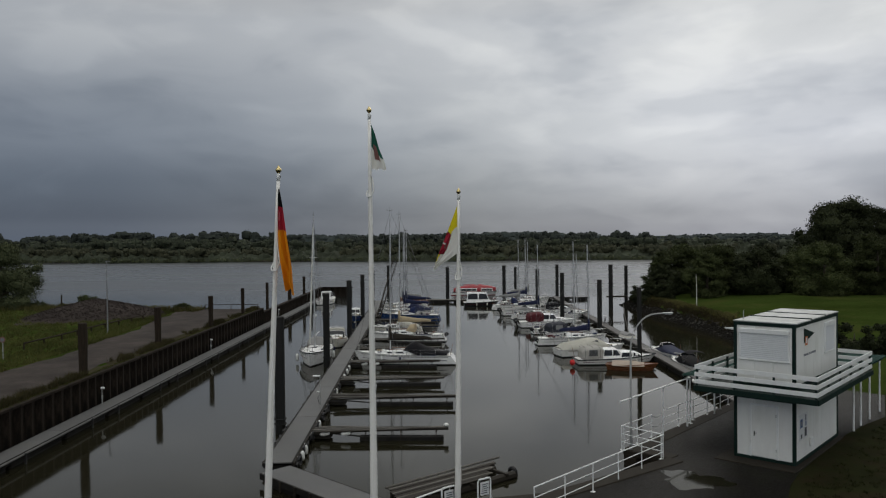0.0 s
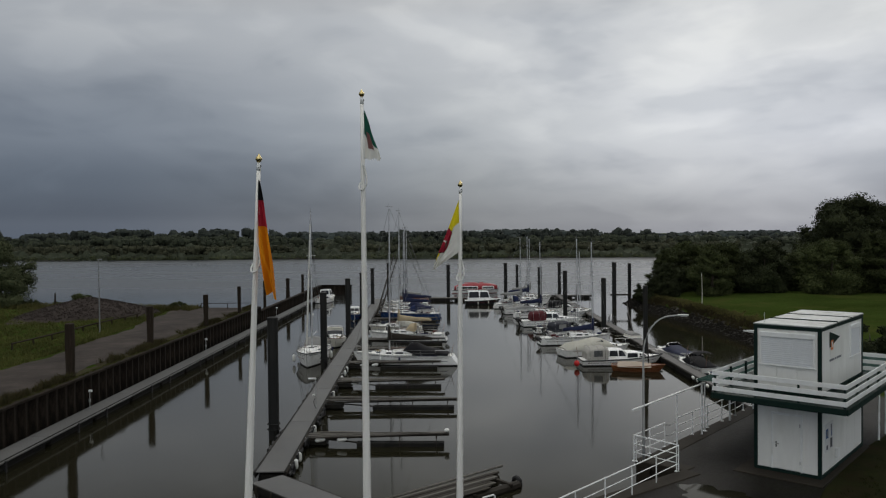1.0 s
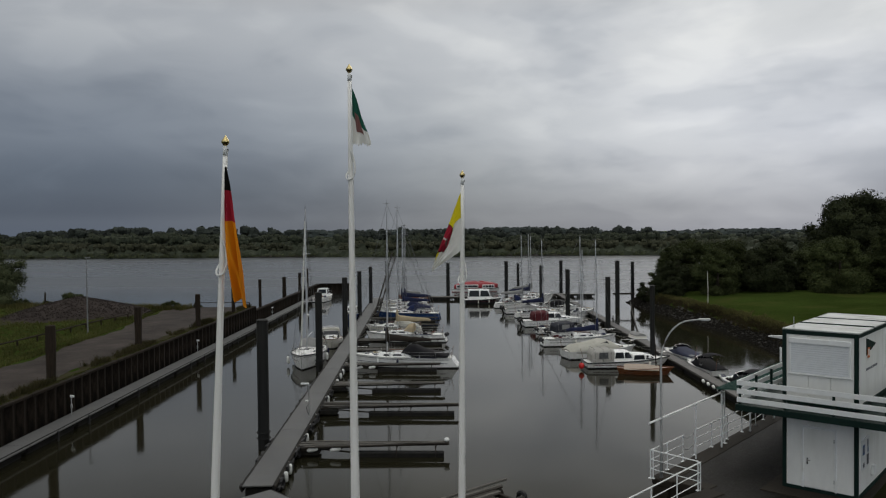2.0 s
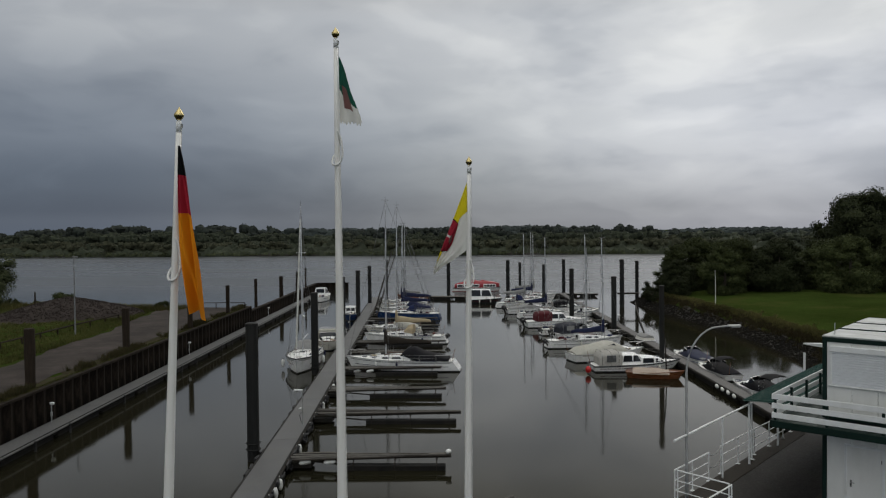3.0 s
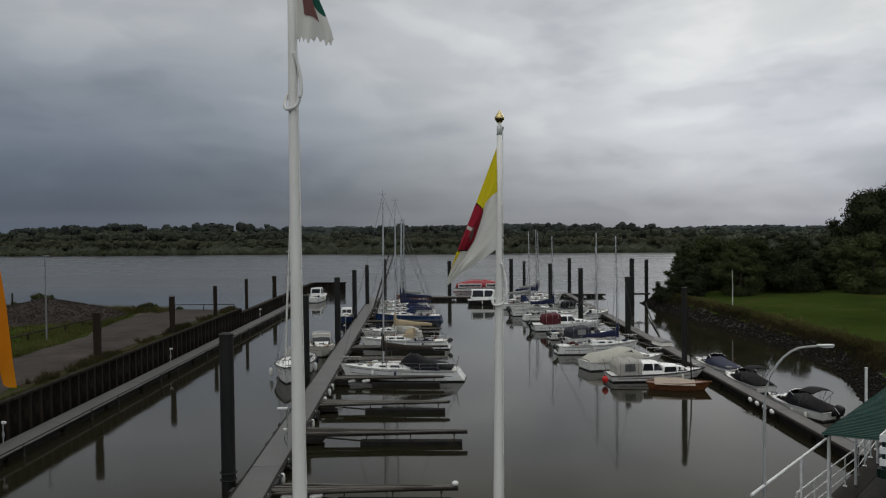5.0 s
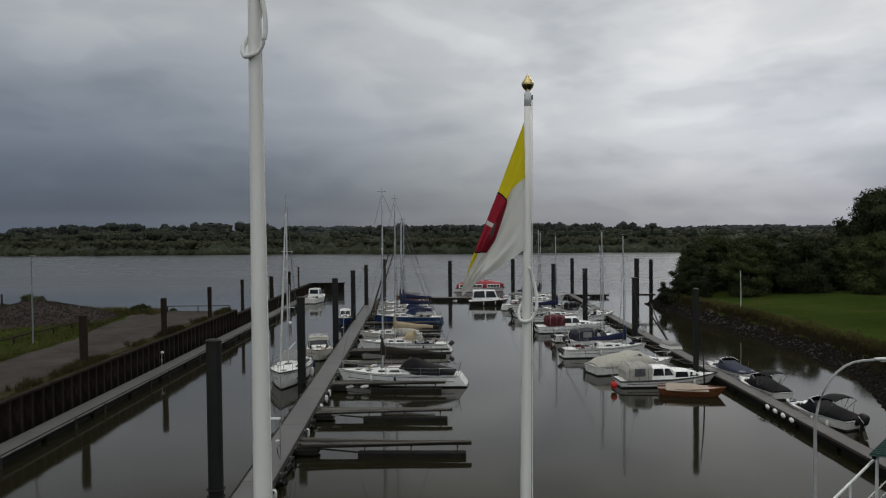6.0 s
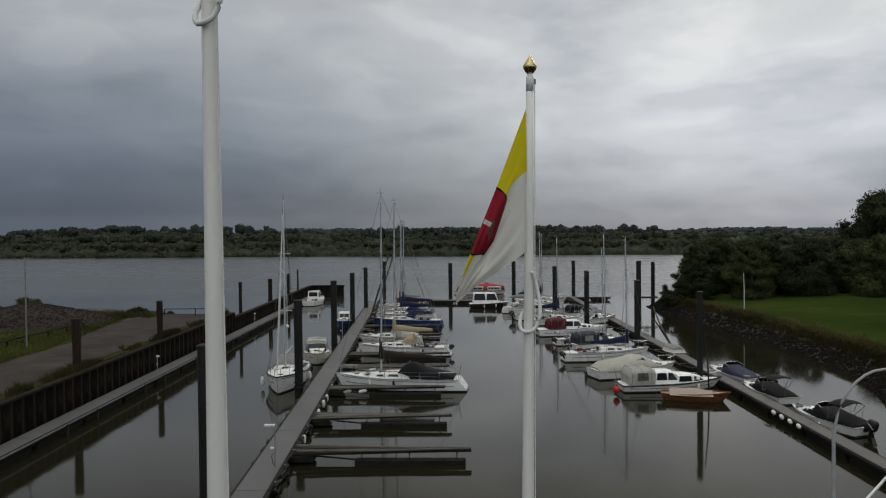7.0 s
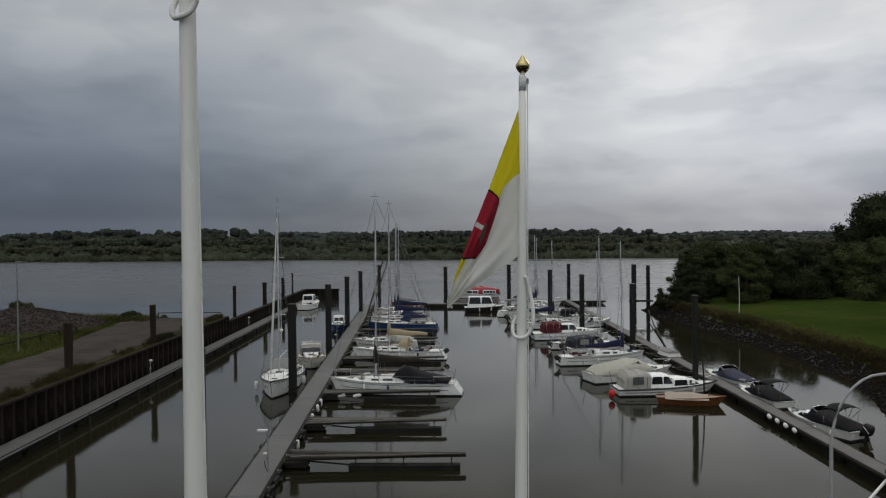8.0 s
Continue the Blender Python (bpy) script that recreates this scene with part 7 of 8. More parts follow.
# ---------------------------------------------------------------- railings along the quay
def railing(label, pts, tall=1.05, rails=3, gap=1.6, z=QUAY_Z, post_low=0.0):
    root = thing("quay_railing", Matrix.Translation((pts[0][0], pts[0][1], z)), label, "railing", "quay railings")
    o = Vector((pts[0][0], pts[0][1], 0))
    for a, b in zip(pts, pts[1:]):
        a, b = Vector((a[0], a[1], 0)) - o, Vector((b[0], b[1], 0)) - o
        for k in range(rails):
            h = tall * (k + 1) / rails
            part("rail", Geo().tube([a + Vector((0, 0, h)), b + Vector((0, 0, h))], 0.024 if k == rails - 1 else 0.017, 6), WHITE_PAINT, root)
        n = max(1, round((b - a).length / gap))
        for k in range(n + 1):
            p = a.lerp(b, k / n)
            part("post", Geo().tube([p + Vector((0, 0, post_low)), p + Vector((0, 0, tall + 0.02))], 0.023, 6), WHITE_PAINT, root)
            part("foot_plate", Geo().box(p + Vector((0, 0, post_low + 0.02)), (0.14, 0.14, 0.025), 0.9, 0.004), WHITE_PAINT, root)


railing("white tubular railing along the quay edge", [(2.36, 17.14), (8.15, 23.75)])
railing("white tubular railing round the gangway head", [(8.1, 23.85), (6.85, 25.2)])
railing("white tubular railing beside the gangway head", [(6.76, 25.22), (8.5, 27.25)], gap=1.4)
railing("white tubular railing along the water side of the quay", [(9.2, 28.1), (13.4, 32.95), (17.2, 38.3)], gap=1.45)
chain = thing("barrier_chain", Matrix.Translation((8.5, 27.25, QUAY_Z)), "slack pale chain closing the gap in the railing", "chain")
for h in (0.55, 1.0):
    part("chain_line", Geo().tube([(0.7 * k / 8, 0.85 * k / 8, h - 0.55 * (k / 8) * (1 - k / 8)) for k in range(9)], 0.016, 5), GALV, chain)
root = thing("high_rail", Matrix.Translation((9.4, 28.3, QUAY_Z)), "thick white overhead rail on tall posts at the quay", "rail")
part("bar", Geo().tube([(6.55 - 9.4, 24.45 - 28.3, 2.25), (10.98 - 9.4, 29.9 - 28.3, 2.25)], 0.038, 8), WHITE_PAINT, root)
for x, y in ((9.1, 27.58), (10.98, 29.9)):
    part("post", Geo().tube([(x - 9.4, y - 28.3, 0), (x - 9.4, y - 28.3, 2.25)], 0.034, 8), WHITE_PAINT, root)
    part("foot_plate", Geo().box((x - 9.4, y - 28.3, 0.015), (0.2, 0.2, 0.03), 0.8, 0.005), WHITE_PAINT, root)


def gate_frame(x, y, turn, label):
    root = thing("gate_frame", Matrix.Translation((x, y, QUAY_Z)) @ Matrix.Rotation(radians(turn), 4, "Z"), label, "gate", "gangway gates")
    part("frame", Geo().tube([(-0.27, 0, 0), (-0.27, 0, 1.12), (-0.22, 0, 1.18), (0.22, 0, 1.18), (0.27, 0, 1.12), (0.27, 0, 0)], 0.028, 6), WHITE_PAINT, root)
    sign = part("sign", Geo().box((0, -0.02, 0.86), (0.36, 0.02, 0.44), 0, 0.01), SIGN_WHITE, root, "small white notice with grey lines")
    for k in range(5):
        part("text_bar", Geo().box((random.uniform(-0.02, 0.02), -0.034, 1.0 - 0.07 * k), (0.26 - 0.03 * (k % 2), 0.004, 0.028), 0, 0.0), SIGN_DARK, sign)


gate_frame(0.74, 17.6, 38, "white tubular gate frame with a small notice")
gate_frame(-0.42, 16.75, 38, "white tubular gate frame with a notice and handrail")
part("handrail", Geo().tube([(-2.6, 15.6, QUAY_Z), (-2.6, 15.6, QUAY_Z + 0.75), (-0.4, 17.2, QUAY_Z + 1.05), (-0.36, 17.2, QUAY_Z)], 0.03, 6), WHITE_PAINT, label="white bent tube handrail at the gangway", category="handrail")


# ---------------------------------------------------------------- curved lamp over the gangway, and other lamps
def curved_lamp():
    root = thing("street_lamp", Matrix.Translation((7.15, 25.2, QUAY_Z)), "slender grey street lamp with a long curved arm", "street lamp")
    pts = [(0, 0, 0), (0, 0, 1.6), (0, 0, 4.3)]
    for k in range(1, 9):
        a = math.pi / 2 * k / 8
        pts.append((1.12 * (1 - math.cos(a)), 0.10 * (1 - math.cos(a)), 4.3 + 1.55 * math.sin(a)))
    pts.append((1.42, 0.12, 5.87))
    part("pole", Geo().tube(pts, [0.065, 0.055, 0.040] + [0.030] * 9, 8), LAMP_PALE, root, smooth=True)
    part("lamp_head", Geo().box((1.62, 0.14, 5.88), (0.45, 0.15, 0.06), 0.08, 0.03), GALV, root, "flat grey lamp head")
    part("lamp_glass", Geo().box((1.66, 0.14, 5.84), (0.3, 0.11, 0.03), 0.08, 0.01), SIGN_WHITE, root)


curved_lamp()


def lamp_post(x, y, z, tall, label, arm=0.5):
    root = thing("street_lamp", Matrix.Translation((x, y, z)), label, "street lamp", "far lamps")
    part("pole", Geo().tube([(0, 0, -0.2), (0, 0, tall * 0.5), (0, 0, tall - 0.1)], [0.07, 0.06, 0.04], 7), LAMP_GREY, root)
    part("lamp_head", Geo().box((arm * 0.4, 0, tall - 0.05), (arm + 0.2, 0.16, 0.09), 0, 0.03), LAMP_GREY, root)


lamp_post(-37.3, 70, LEFT_Z, 7.45, "thin grey lamp post beside the road", 0.3)
pale = thing("marker_pole", Matrix.Translation((32.45, 103, gz(32.45, 103) - 0.1)), "thin pale pole standing on the lawn", "pole")
part("pole", Geo().tube([(0, 0, 0), (0.02, 0, 2.4), (-0.05, 0, 4.6)], [0.05, 0.045, 0.03], 6), GEL_CREAM, pale)
part("cap", Geo().box((-0.05, 0, 4.62), (0.22, 0.08, 0.05), 0, 0.01), LAMP_GREY, pale)


def pedestal(x, y, label, wide=False, turn=0.0):
    root = thing("pontoon_light", Matrix.Translation((x, y, 0.58)) @ Matrix.Rotation(turn, 4, "Z"), label, "light", "pontoon lights")
    part("stem", Geo().tube([(0, 0, 0), (0, 0, 1.1 if not wide else 2.1)], 0.03, 6), GALV, root)
    if wide:
        part("head", Geo().box((-0.24, 0, 2.1), (0.52, 0.16, 0.09), 0, 0.02), WHITE_PAINT, root, "flat white lamp head")
        part("globe", Geo().sphere((-0.13, -0.02, 1.0), 0.09, 9, 6, (1.2, 1, 0.8)), FENDER_WHITE, root, "small white globe on the stem", smooth=True)
        part("tap_pipe", Geo().tube([(0, 0, 0.1), (-0.12, -0.04, 0.35), (-0.16, -0.04, 0.62), (-0.04, 0, 0.8)], 0.022, 5), RUBBER, root)
    else:
        part("head", Geo().box((0.05, 0, 1.16), (0.26, 0.15, 0.15), 0, 0.04), WHITE_PAINT, root, "white lamp head")
        part("cable_box", Geo().box((0, 0, 0.5), (0.12, 0.10, 0.24), 0, 0.02), GALV, root)


for y in (45.4, 71.0, 104):
    pedestal(wall_x(y) + 0.62, y, "small white light pedestal on the western pontoon")
pedestal(centre_x(44.6) + 0.5, 44.6, "tall white-headed lamp on the centre pontoon", True)
pedestal(centre_x(88) - 0.6, 88, "tall white-headed lamp on the centre pontoon", True)


# ---------------------------------------------------------------- timber raft, gangway and spars
def build_raft():
    a, b = Vector((-3.5, 27.3, 0)), Vector((1.85, 32.0, 0))
    d = (b - a)
    rz = math.atan2(d.y, d.x)
    root = thing("timber_raft", Matrix.Translation((a + b) / 2) @ Matrix.Rotation(rz, 4, "Z"), "old grey plank raft with a tyre at its end", "raft")
    L = d.length
    for k in range(9):
        y = 0.35 - 0.20 * k
        off = 0.25 * math.sin(k * 2.3) - 0.14 * k
        part("plank", Geo().box((off * 0.4 - 0.1 * k, y, 0.40 + 0.012 * math.sin(k * 1.9)), (L - 0.4 - abs(off) * 0.5 - 0.10 * k, 0.195, 0.06), 0.012 * math.sin(k * 3.1), 0.012), (TIMBER, DARK_TIMBER, DARK_TIMBER)[k % 3], root)
    for x in (-2.3, 0.3, 2.6):
        part("cross_beam", Geo().box((x, -0.5, 0.28), (0.16, 1.9, 0.16), 0, 0.02), DARK_TIMBER, root)
    for y in (0.3, -1.2):
        part("float_log", Geo().tube([(-L / 2 + 0.4, y, 0.08), (L / 2 - 0.3, y, 0.08)], 0.24, 9), DARK_TIMBER, root)
    part("edge_pole", Geo().tube([(-L / 2 + 0.1, 0.5, 0.46), (L / 2 + 0.3, 0.52, 0.52)], 0.055, 6), TIMBER, root)
    ring = [(L / 2 + 0.02, -0.8 + 0.24 * math.cos(q), 0.06 + 0.24 * math.sin(q)) for q in [math.tau * k / 14 for k in range(15)]]
    part("tyre", Geo().tube(ring, 0.11, 7), RUBBER, root, "old black tyre")


build_raft()
for k, (dx, r) in enumerate(((0, 0.11), (0.55, 0.09))):
    root = thing("leaning_spar", Matrix.Translation((-13.5 + dx, 103.3 - dx, 0.58)), "dark timber spar leaning over the pontoon", "spar", "leaning spars")
    part("spar", Geo().tube([(0, 0, 0), (0.9, 4.4, 4.3), (1.75, 8.6, 8.7 - dx)], [r, r, r * 0.7], 7), DARK_TIMBER, root)
    part("stay", Geo().tube([(1.75, 8.6, 8.6 - dx), (0.5 - dx, 9.0, 0.0)], 0.02, 4), WIRE, root)


# ---------------------------------------------------------------- fenders, buoys, tyres
def fender(x, y, z, turn=0.0, lying=False, s=1.0, label="white vinyl fender on the pontoon edge"):
    root = thing("fender", Matrix.Translation((x, y, z)) @ Matrix.Rotation(turn, 4, "Z") @ (Matrix.Rotation(radians(82), 4, "Y") if lying else Matrix.Identity(4)) @ Matrix.Diagonal((s, s, s, 1)), label, "fender", "fenders")
    part("body", lathe([(0.02, -0.36), (0.08, -0.34), (0.14, -0.24), (0.155, -0.1), (0.155, 0.1), (0.14, 0.24), (0.08, 0.34), (0.02, 0.36)], 10), FENDER_WHITE, root, smooth=True)
    part("eye", Geo().tube([(0, 0, 0.34), (0, 0, 0.46)], 0.035, 6), RUBBER, root)


for y in (33.4, 34.6, 40.4, 50.6, 56.8, 59.4, 61.2, 64.6, 69.5):
    fender(centre_x(y) + 0.98, y, 0.36, y, False, 0.75)
for x, y in ((-8.55, 38.0), (-7.3, 38.05), (-9.2, 55.0), (-9.7, 63.4), (-8.6, 63.35), (-9.0, 71.9)):
    fender(x, y - 0.1, 0.40, 0.1, True, 0.85, "white vinyl fender lashed along a mooring finger")
for k in range(4):
    y = 56.5 - 1.13 * k
    fender(right_x(y) - 1.0, y, 0.42, 1.45, True, 0.78, "white vinyl fender along the eastern pontoon")
for x, y in ((-16.75, 66.4), (-13.75, 65.4), (-13.6, 68.6)):
    fender(x, y, 0.55, 0, False, 1.0, "white fender hanging beside the moored sailing boat")
ball = thing("mooring_buoy", Matrix.Translation((-1.25, 38.4, 0.64)), "white ball buoy on the end of a mooring finger", "buoy")
part("ball", Geo().sphere((0, 0, 0.17), 0.16, 12, 8, (1, 1, 0.75)), FENDER_WHITE, ball, smooth=True)
part("stem", Geo().tube([(0, 0, -0.1), (0, 0, 0.08)], 0.04, 6), GALV, ball)
ball = thing("mooring_buoy", Matrix.Translation((9.62, 63.45, 0.42)), "red ball fender at the stern of a cruiser", "buoy")
part("ball", Geo().sphere((0, 0, 0), 0.25, 12, 8, (1, 1, 1.15)), BUOY_RED, ball, smooth=True)
part("eye", Geo().tube([(0, 0, 0.26), (0, 0, 0.36)], 0.05, 6), RUBBER, ball)


def tyre(x, y, turn):
    root = thing("tyre_fender", Matrix.Translation((x, y, 0.30)) @ Matrix.Rotation(turn, 4, "Z"), "old black tyre hung as a fender", "tyre", "tyre fenders")
    ring = [(0, 0.23 * math.cos(q), 0.23 * math.sin(q)) for q in [math.tau * k / 12 for k in range(13)]]
    part("casing", Geo().tube(ring, 0.085, 6), RUBBER, root)
    part("rope", Geo().tube([(0, 0, 0.15), (-0.12, 0, 0.28)], 0.014, 4), ROPE_WHITE, root)


for k in range(15):
    y = 32.6 + 2.55 * k
    tyre(centre_x(y) + 0.93, y, -0.07)
dinghy = thing("dinghy", Matrix.Translation((17.95, 80.6, 0.95)) @ Matrix.Rotation(radians(97), 4, "Z") @ Matrix.Rotation(radians(180), 4, "X"), "grey dinghy stored upside down on the pontoon", "boat")
add_hull(dinghy, Hull(3.6, 1.5, 0.36, 0.46, 0.8, 0.4, 0.05, 2.2, 0.16), GEL_CREAM, CLOTH_GREY, CLOTH_GREY, GEL_WHITE)


# ---------------------------------------------------------------- fence, barrier and posts on the western bank
def rail_fence():
    root = thing("rail_fence", Matrix.Translation((-39.3, 58.5, LEFT_Z)), "low dark timber rail fence on the grass", "fence")
    for k in range(9):
        part("post", Geo().box((0.1 * math.sin(k), k * 3.05, 0.25), (0.14, 0.14, 0.75), 0.1 * k, 0.02), PILE_WOOD, root)
        if k < 8:
            part("rail", Geo().tube([(0.1 * math.sin(k), k * 3.05, 0.55), (0.1 * math.sin(k + 1), k * 3.05 + 3.05, 0.55)], 0.075, 7), PILE_WOOD, root)


rail_fence()
root = thing("road_barrier", Matrix.Translation((-35.6, 94.2, LEFT_Z)), "thin steel barrier across the end of the road", "barrier")
part("bar", Geo().tube([(0, 0, 0.75), (7.1, 0.2, 0.75)], 0.045, 6), RUST, root)
for x in (0, 3.5, 7.1):
    part("post", Geo().tube([(x, x * 0.03, -0.1), (x, x * 0.03, 0.78)], 0.05, 6), RUST, root)
for x, y, tall in ((-57.2, 97.6, 2.2), (-55.4, 99.3, 1.6), (-49.6, 99.2, 1.2)):
    root = thing("marker_post", Matrix.Translation((x, y, gz(x, y) - 0.2)), "dark wooden marker post on the river shore", "post", "shore posts")
    part("post", Geo().tube([(0, 0, 0), (0.02, 0, tall)], [0.12, 0.1], 7), PILE_WOOD, root)

root = thing("sign_post", Matrix.Translation((-37.7, 52.9, gz(-37.7, 52.9) - 0.1)), "thin pale post with a small round faded sign", "sign")
part("pole", Geo().tube([(0, 0, 0), (0, 0, 1.75)], 0.035, 7), LAMP_PALE, root)
part("sign", Geo().tube([(0, -0.06, 1.72), (0, -0.035, 1.72)], 0.24, 14), FLAG_DULL, root, "faded red round sign plate")
part("sign_centre", Geo().tube([(0, -0.072, 1.72), (0, -0.06, 1.72)], 0.15, 14), SIGN_FADED, root, "grey centre of the sign")


# ---------------------------------------------------------------- flagpoles and flags
def rounded(pts, n=5):
    """A smooth line through the given points."""
    out = []
    p = [Vector(q) for q in pts]
    for i in range(len(p) - 1):
        a, b, c, d = p[max(i - 1, 0)], p[i], p[i + 1], p[min(i + 2, len(p) - 1)]
        for k in range(n):
            t = k / n
            out.append(0.5 * (2 * b + (c - a) * t + (2 * a - 5 * b + 4 * c - d) * t * t + (3 * b - a - 3 * c + d) * t ** 3))
    return out + [p[-1]]


def flagpole(top, lean, ring_z, label):
    """A tapered white pole with a gilt finial, its halyard, and the rope loop round it."""
    x, y, z = top
    h = z - 0.05 - QUAY_Z
    base = Vector((x - math.tan(radians(lean)) * h, y, QUAY_Z))
    m = Matrix.Translation(base) @ Matrix.Rotation(radians(lean), 4, "Y")
    h = h / math.cos(radians(lean))
    root = thing("flagpole", m, label, "flagpole", "flagpoles")

    def r(d):
        return 0.5 * (0.076 + 0.012 * d)
    part("shaft", lathe([(r(h - k * h / 8), k * h / 8) for k in range(9)], 16), POLE_WHITE, root, smooth=True)
    part("socket", lathe([(0.16, 0), (0.16, 0.35), (0.12, 0.4)], 14), GALV, root)
    part("truck", lathe([(r(0) + 0.003, h - 0.16), (r(0) + 0.004, h - 0.02), (0.030, h + 0.0), (0.027, h + 0.022)], 16), WHITE_PAINT, root, "white turned collar", smooth=True)
    part("finial", lathe([(0.026, h + 0.02), (0.050, h + 0.045), (0.068, h + 0.075), (0.075, h + 0.098), (0.071, h + 0.112), (0.052, h + 0.14), (0.032, h + 0.172), (0.015, h + 0.198), (0.003, h + 0.222)], 18), GOLD, root, "gilt onion-shaped finial with a point", smooth=True)
    d = h - (ring_z - QUAY_Z)
    q, rz = r(d), ring_z - QUAY_Z
    w = q + 0.045
    loop = [(q * 0.5, -q - 0.012, rz + 0.50), (q + 0.02, -0.04, rz + 0.36), (w + 0.01, -0.06, rz + 0.17), (w + 0.01, -0.08, rz + 0.02), (w * 0.66, -q - 0.03, rz - 0.09), (0.0, -q - 0.035, rz - 0.135), (-w * 0.72, -q * 0.8, rz - 0.13), (-w * 0.98, -0.01, rz - 0.07), (-w * 0.8, q * 0.8, rz + 0.02), (-q * 0.2, q + 0.025, rz + 0.12), (q * 0.8, q * 0.7, rz + 0.24), (q + 0.012, 0.0, rz + 0.36)]
    part("rope_loop", Geo().tube(rounded(loop), 0.02, 7), ROPE_WHITE, root, "white rope loop round the pole", smooth=True)
    part("halyard", Geo().tube([(r(0) + 0.012, -0.01, h - 0.06), (q + 0.008, -0.02, rz + 0.4), (r(h) + 0.006, -0.02, 1.2)], 0.005, 4), ROPE_WHITE, root)
    part("pulley", Geo().box((r(0) + 0.01, 0, h - 0.06), (0.03, 0.025, 0.06), 0, 0.008), LAMP_GREY, root)
    return root


def cloth(f, u0, u1, v0, v1, nu=34, nv=16):
    rows = [[f(u0 + (u1 - u0) * i / nu, v0 + (v1 - v0) * k / nv) for k in range(nv + 1)] for i in range(nu + 1)]
    return Geo().loft(rows, closed=False)


def flag(m, label, f, bands):
    root = thing("flag", m, label, "flag", "flags")
    for name, v0, v1, material in bands:
        part(name, cloth(f, 0, 1, v0, v1), material, root, smooth=True)
    return root


flagpole((-4.305, 10.78, 13.82), 2.7, 11.55, "leaning white flagpole with a gilt finial")
flagpole((-2.446, 13.70, 15.73), -0.03, 13.48, "tallest white flagpole with a gilt finial")
flagpole((-0.003, 16.60, 13.58), 0.69, 10.96, "white flagpole with a gilt finial and rope loop")


def limp(u, v):
    """Hanging down in nearly still air, its free corner swung out below."""
    left = 0.03 + 0.15 * float(smoothstep(0.52, 1.05, v)) - 0.03 * math.sin(math.pi * v)
    right = 0.055 + 0.17 * min(v / 0.4, 1) + 0.15 * max(0.0, v - 0.4) / 0.6 + 0.012 * math.sin(11 * v)
    x = left + (right - left) * u
    y = -0.08 + (0.10 * math.sin(9.5 * u + 3.4 * v) + 0.05 * math.sin(17 * u - 5 * v)) * (0.25 + v) + 0.10 * u * v
    z = -2.55 * v - 0.16 * (u - 0.5) * v * (1 - v) + 0.16 * (1 - u) * v ** 4 - 0.07 * math.sin(7 * u + 0.5) * v * v
    return (x, y, z)


flag(Matrix.Translation((-4.325, 10.78, 13.40)), "limp black, red and gold striped flag", limp, [("black_stripe", 0, 0.17, FLAG_BLACK), ("red_stripe", 0.17, 0.395, FLAG_RED), ("gold_stripe", 0.395, 1.0, FLAG_GOLD)])


def small_droop(u, v):
    """Small and frayed, hanging out a little from the pole; the seam of the two colours falls towards the fly."""
    seam = 0.47 + 0.31 * u
    w = v / 0.5 * seam if v < 0.5 else seam + (v - 0.5) / 0.5 * (1 - seam)
    x = 0.05 + (0.02 + 0.40 * w) * u + 0.012 * math.sin(9 * w) * u
    y = -0.02 + 0.07 * math.sin(6.5 * u + 2.5 * w) * (0.2 + w)
    z = -1.24 * w + 0.02 * math.sin(13 * u) * w
    if v > 0.97:
        z += 0.03 * math.sin(u * 47)
    return (x, y, z)


green = flag(Matrix.Translation((-2.446, 13.70, 15.35)), "small frayed green and white flag, drooping", small_droop, [("green_stripe", 0, 0.5, FLAG_GREEN), ("white_stripe", 0.5, 1.0, FLAG_WHITE)])
for sg in (1, -1):
    part("emblem", cloth(lambda u, v: tuple(Vector(small_droop(u, v)) + Vector((0, sg * 0.010, 0))), 0.34, 0.72, 0.36, 0.72, 6, 10), FLAG_DULL, green, "dull red printed emblem")


# the large banner hangs slantwise from its pole, its fly gathered to one corner
UPPER = [(0.0, -0.045, 0.0), (0.38, -0.335, -0.76), (0.75, -0.66, -1.56), (1.0, -0.80, -1.96)]
LOWER = [(0.0, -0.035, -1.50), (0.2, -0.12, -1.56), (0.45, -0.34, -1.72), (0.75, -0.62, -1.90), (1.0, -0.80, -2.06)]
SEAM = [(0.0, 0.44), (0.25, 0.29), (0.34, 0.33), (0.45, 0.25), (0.62, 0.22), (0.72, 0.26), (0.80, 0.20), (0.90, 0.02), (1.0, 0.01)]


def along(rows, u, k):
    return float(np.interp(u, [r[0] for r in rows], [r[k] for r in rows]))


def slanting(u, w, out=0.0):
    """u from the hoist to the gathered corner, w from the upper to the lower edge."""
    x = along(UPPER, u, 1) + (along(LOWER, u, 1) - along(UPPER, u, 1)) * w
    z = along(UPPER, u, 2) + (along(LOWER, u, 2) - along(UPPER, u, 2)) * w
    free = min(1.0, -x * 3.0)
    y = -0.03 + free * (0.075 * math.sin(11 * w + 3.2 * u + 0.6) + 0.03 * math.sin(23 * w - 5 * u) + 0.05 * math.sin(5.5 * u)) + out
    return (x, y, z)


def upper_cloth(u, v):
    return slanting(u, v * along(SEAM, u, 1))


def lower_cloth(u, v):
    t = along(SEAM, u, 1)
    return slanting(u, t + (1 - t) * v)


banner = thing("flag", Matrix.Translation((-0.006, 16.60, 13.18)), "yellow and white flag with a red shield, hanging slantwise", "flag", "flags")
part("yellow_stripe", cloth(upper_cloth, 0, 1, 0, 1, 40, 12), FLAG_YELLOW, banner, smooth=True)
part("white_stripe", cloth(lower_cloth, 0, 1, 0, 1, 40, 20), FLAG_WHITE, banner, smooth=True)


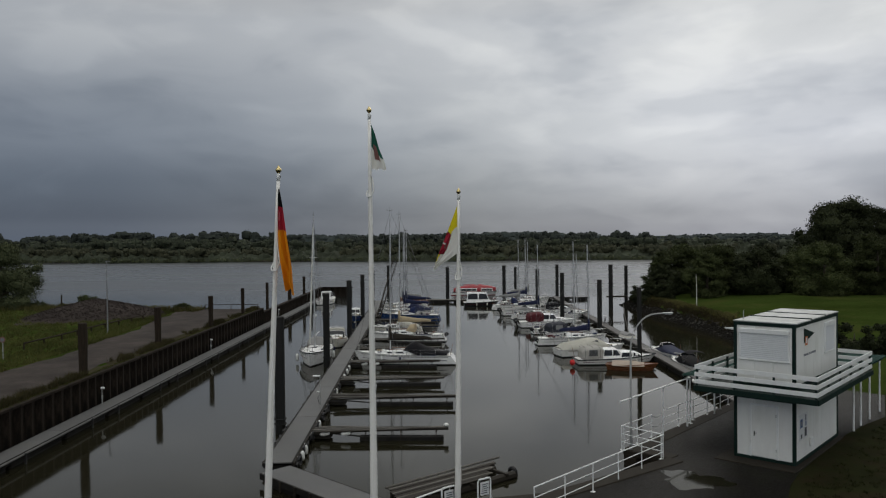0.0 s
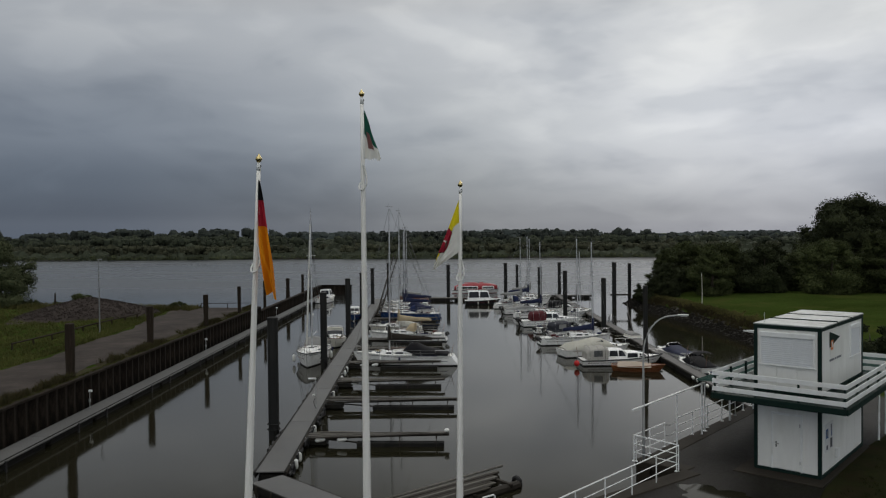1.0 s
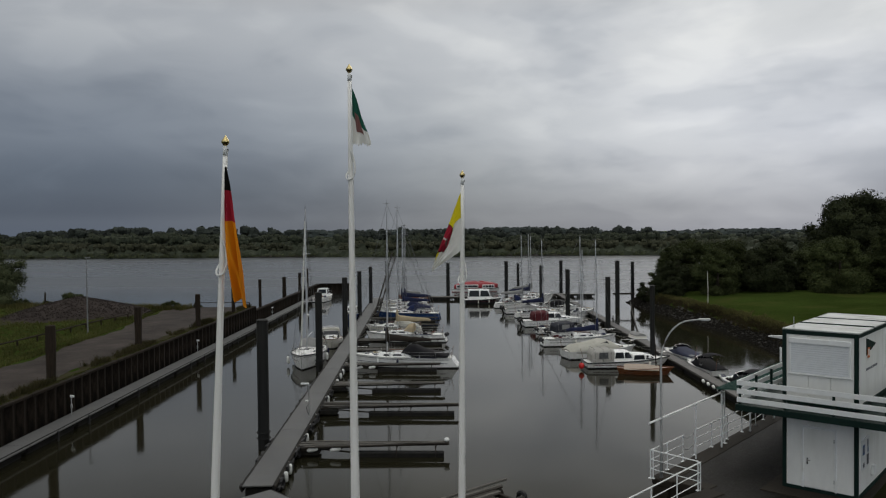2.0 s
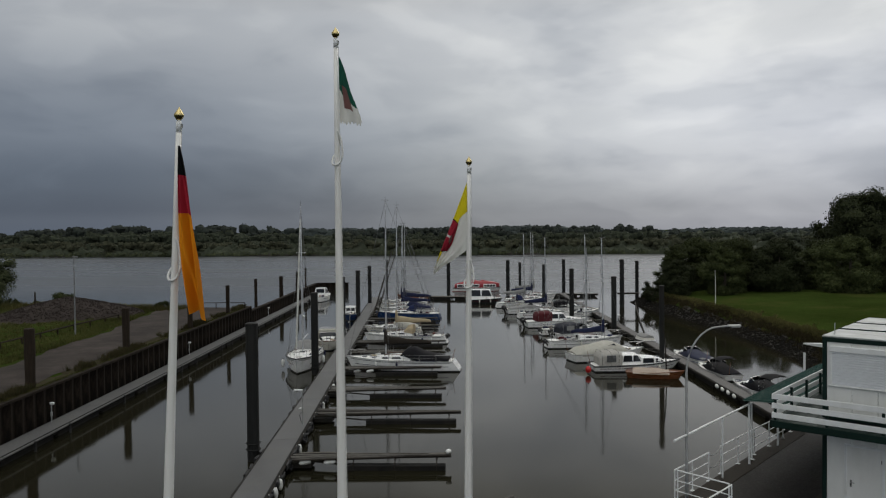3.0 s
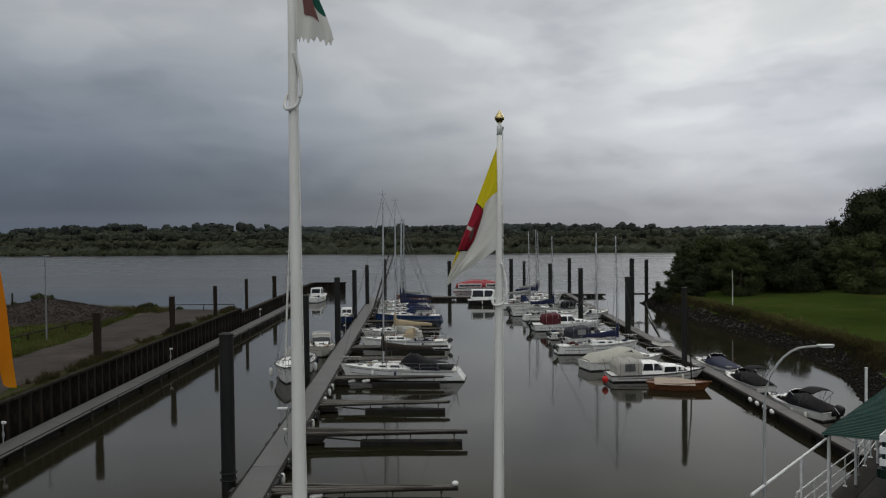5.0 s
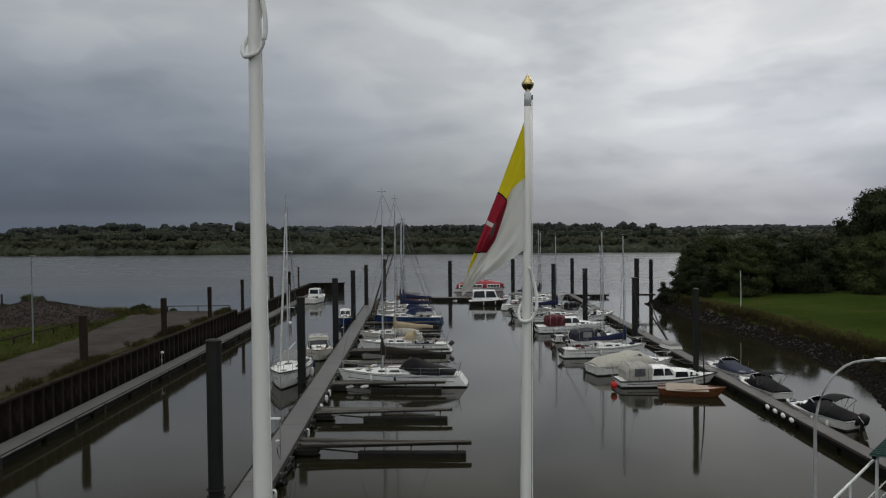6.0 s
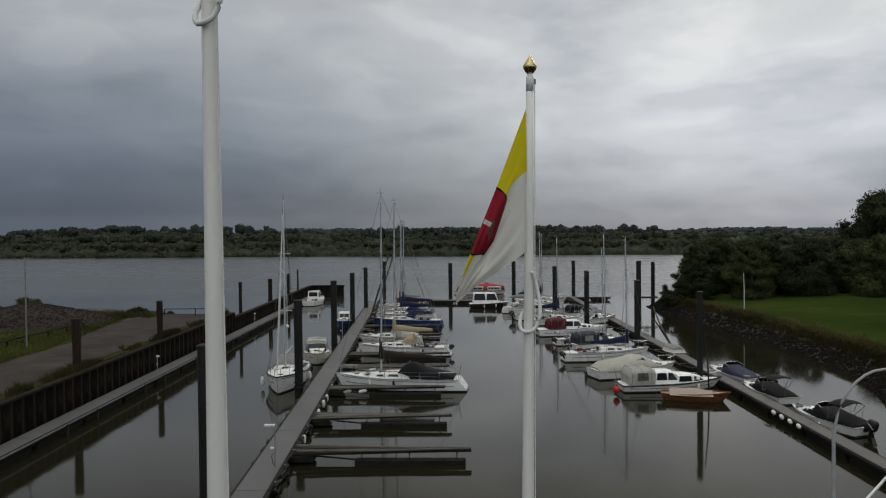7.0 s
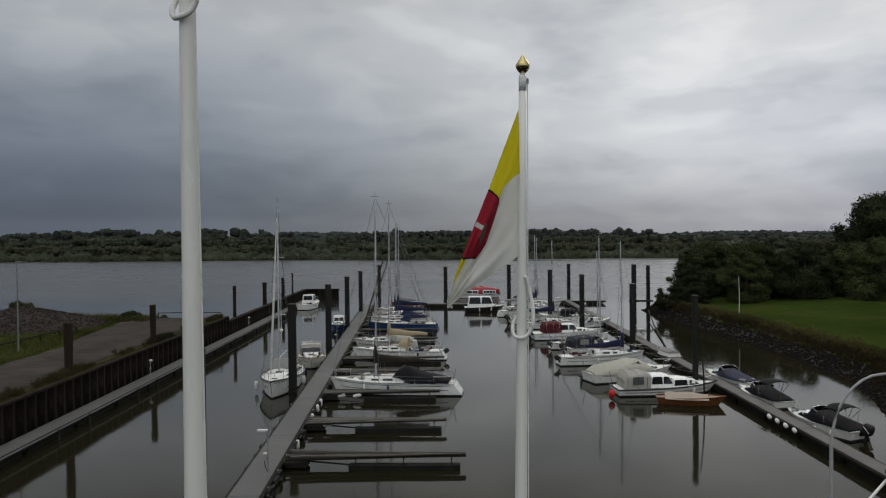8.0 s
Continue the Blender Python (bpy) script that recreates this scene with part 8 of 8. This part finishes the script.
def crest(w0, w1, inset, out, span=(0.0, 1.0)):
    """A patch in the outline of the folded shield, on both faces of the cloth."""
    g = Geo()
    for sg in (1, -1):
        rows = []
        for i in range(15):
            w = w0 + (w1 - w0) * i / 14
            a = 0.405 - 0.115 * min(w / 0.34, 1) + 0.20 * max(0.0, w - 0.34) / 0.21 + inset
            b = 0.735 - 0.12 * (w / 0.5) ** 1.5 - inset
            rows.append([slanting(a + (b - a) * (span[0] + (span[1] - span[0]) * k / 12), w, sg * out) for k in range(13)])
        g.loft(rows, closed=False)
    return g


part("shield_outline", crest(0.0, 0.545, 0.0, 0.005), FLAG_BLACK, banner)
part("shield_red", crest(0.0, 0.53, 0.010, 0.009), FLAG_RED, banner, "red field of the shield")
part("shield_tower", crest(0.02, 0.30, 0.010, 0.013, (0.47, 0.54)), FLAG_WHITE, banner, "narrow white tower on the shield")
part("shield_gate", crest(0.28, 0.44, 0.010, 0.013, (0.42, 0.66)), FLAG_DULL, banner, "dull printed gate below the tower")


# ---------------------------------------------------------------- loose gear by the eastern pontoon
spar = thing("floating_spar", Matrix.Translation((19.5, 86.6, 0)), "long dark spar afloat between the piles and the bank", "spar")
part("spar_pole", Geo().tube([(0, 0, 0.02), (3.1, 18.2, 0.3), (5.6, 32.0, 0.8)], [0.08, 0.09, 0.07], 7), DARK_TIMBER, spar)
boom = thing("pile_boom", Matrix.Translation((23.0, 118.2, 0)), "dark horizontal boom fixed to a mooring pile", "boom")
part("beam", Geo().box((1.0, 0.1, 2.15), (3.4, 0.28, 0.26), 0.05, 0.04), DARK_TIMBER, boom)


def bicycle(x, y, turn, label):
    root = thing("bicycle", Matrix.Translation((x, y, 0.585)) @ Matrix.Rotation(turn, 4, "Z") @ Matrix.Rotation(0.16, 4, "X"), label, "bicycle", "bicycles")
    for c in (-0.52, 0.52):
        part("tyre", Geo().tube([(c + 0.32 * math.cos(a), 0, 0.34 + 0.32 * math.sin(a)) for a in [math.tau * k / 18 for k in range(19)]], 0.02, 5), RUBBER, root)
        g = Geo()
        for k in range(6):
            a = math.pi * k / 6
            g.tube([(c + 0.3 * math.cos(a), 0, 0.34 + 0.3 * math.sin(a)), (c - 0.3 * math.cos(a), 0, 0.34 - 0.3 * math.sin(a))], 0.004, 3)
        part("spokes", g, CHROME, root)
    part("frame", Geo().tube([(-0.52, 0, 0.34), (-0.12, 0, 0.32), (-0.28, 0, 0.80), (-0.52, 0, 0.34)], 0.017, 5).tube([(-0.12, 0, 0.32), (0.36, 0, 0.72), (-0.24, 0, 0.72)], 0.017, 5).tube([(0.33, 0, 0.90), (0.52, 0, 0.34)], 0.016, 5), PILE_STEEL, root)
    part("saddle", Geo().box((-0.30, 0, 0.88), (0.26, 0.13, 0.06), 0, 0.02), RUBBER, root)
    part("handlebar", Geo().tube([(0.22, -0.28, 0.96), (0.33, -0.12, 1.0), (0.33, 0.12, 1.0), (0.22, 0.28, 0.96)], 0.014, 5), CHROME, root)


bicycle(right_x(91.0) + 0.0, 91.0, 1.62, "dark bicycle leaning on the eastern pontoon")
bicycle(right_x(93.6) - 0.1, 93.6, 1.5, "dark bicycle leaning on the eastern pontoon")
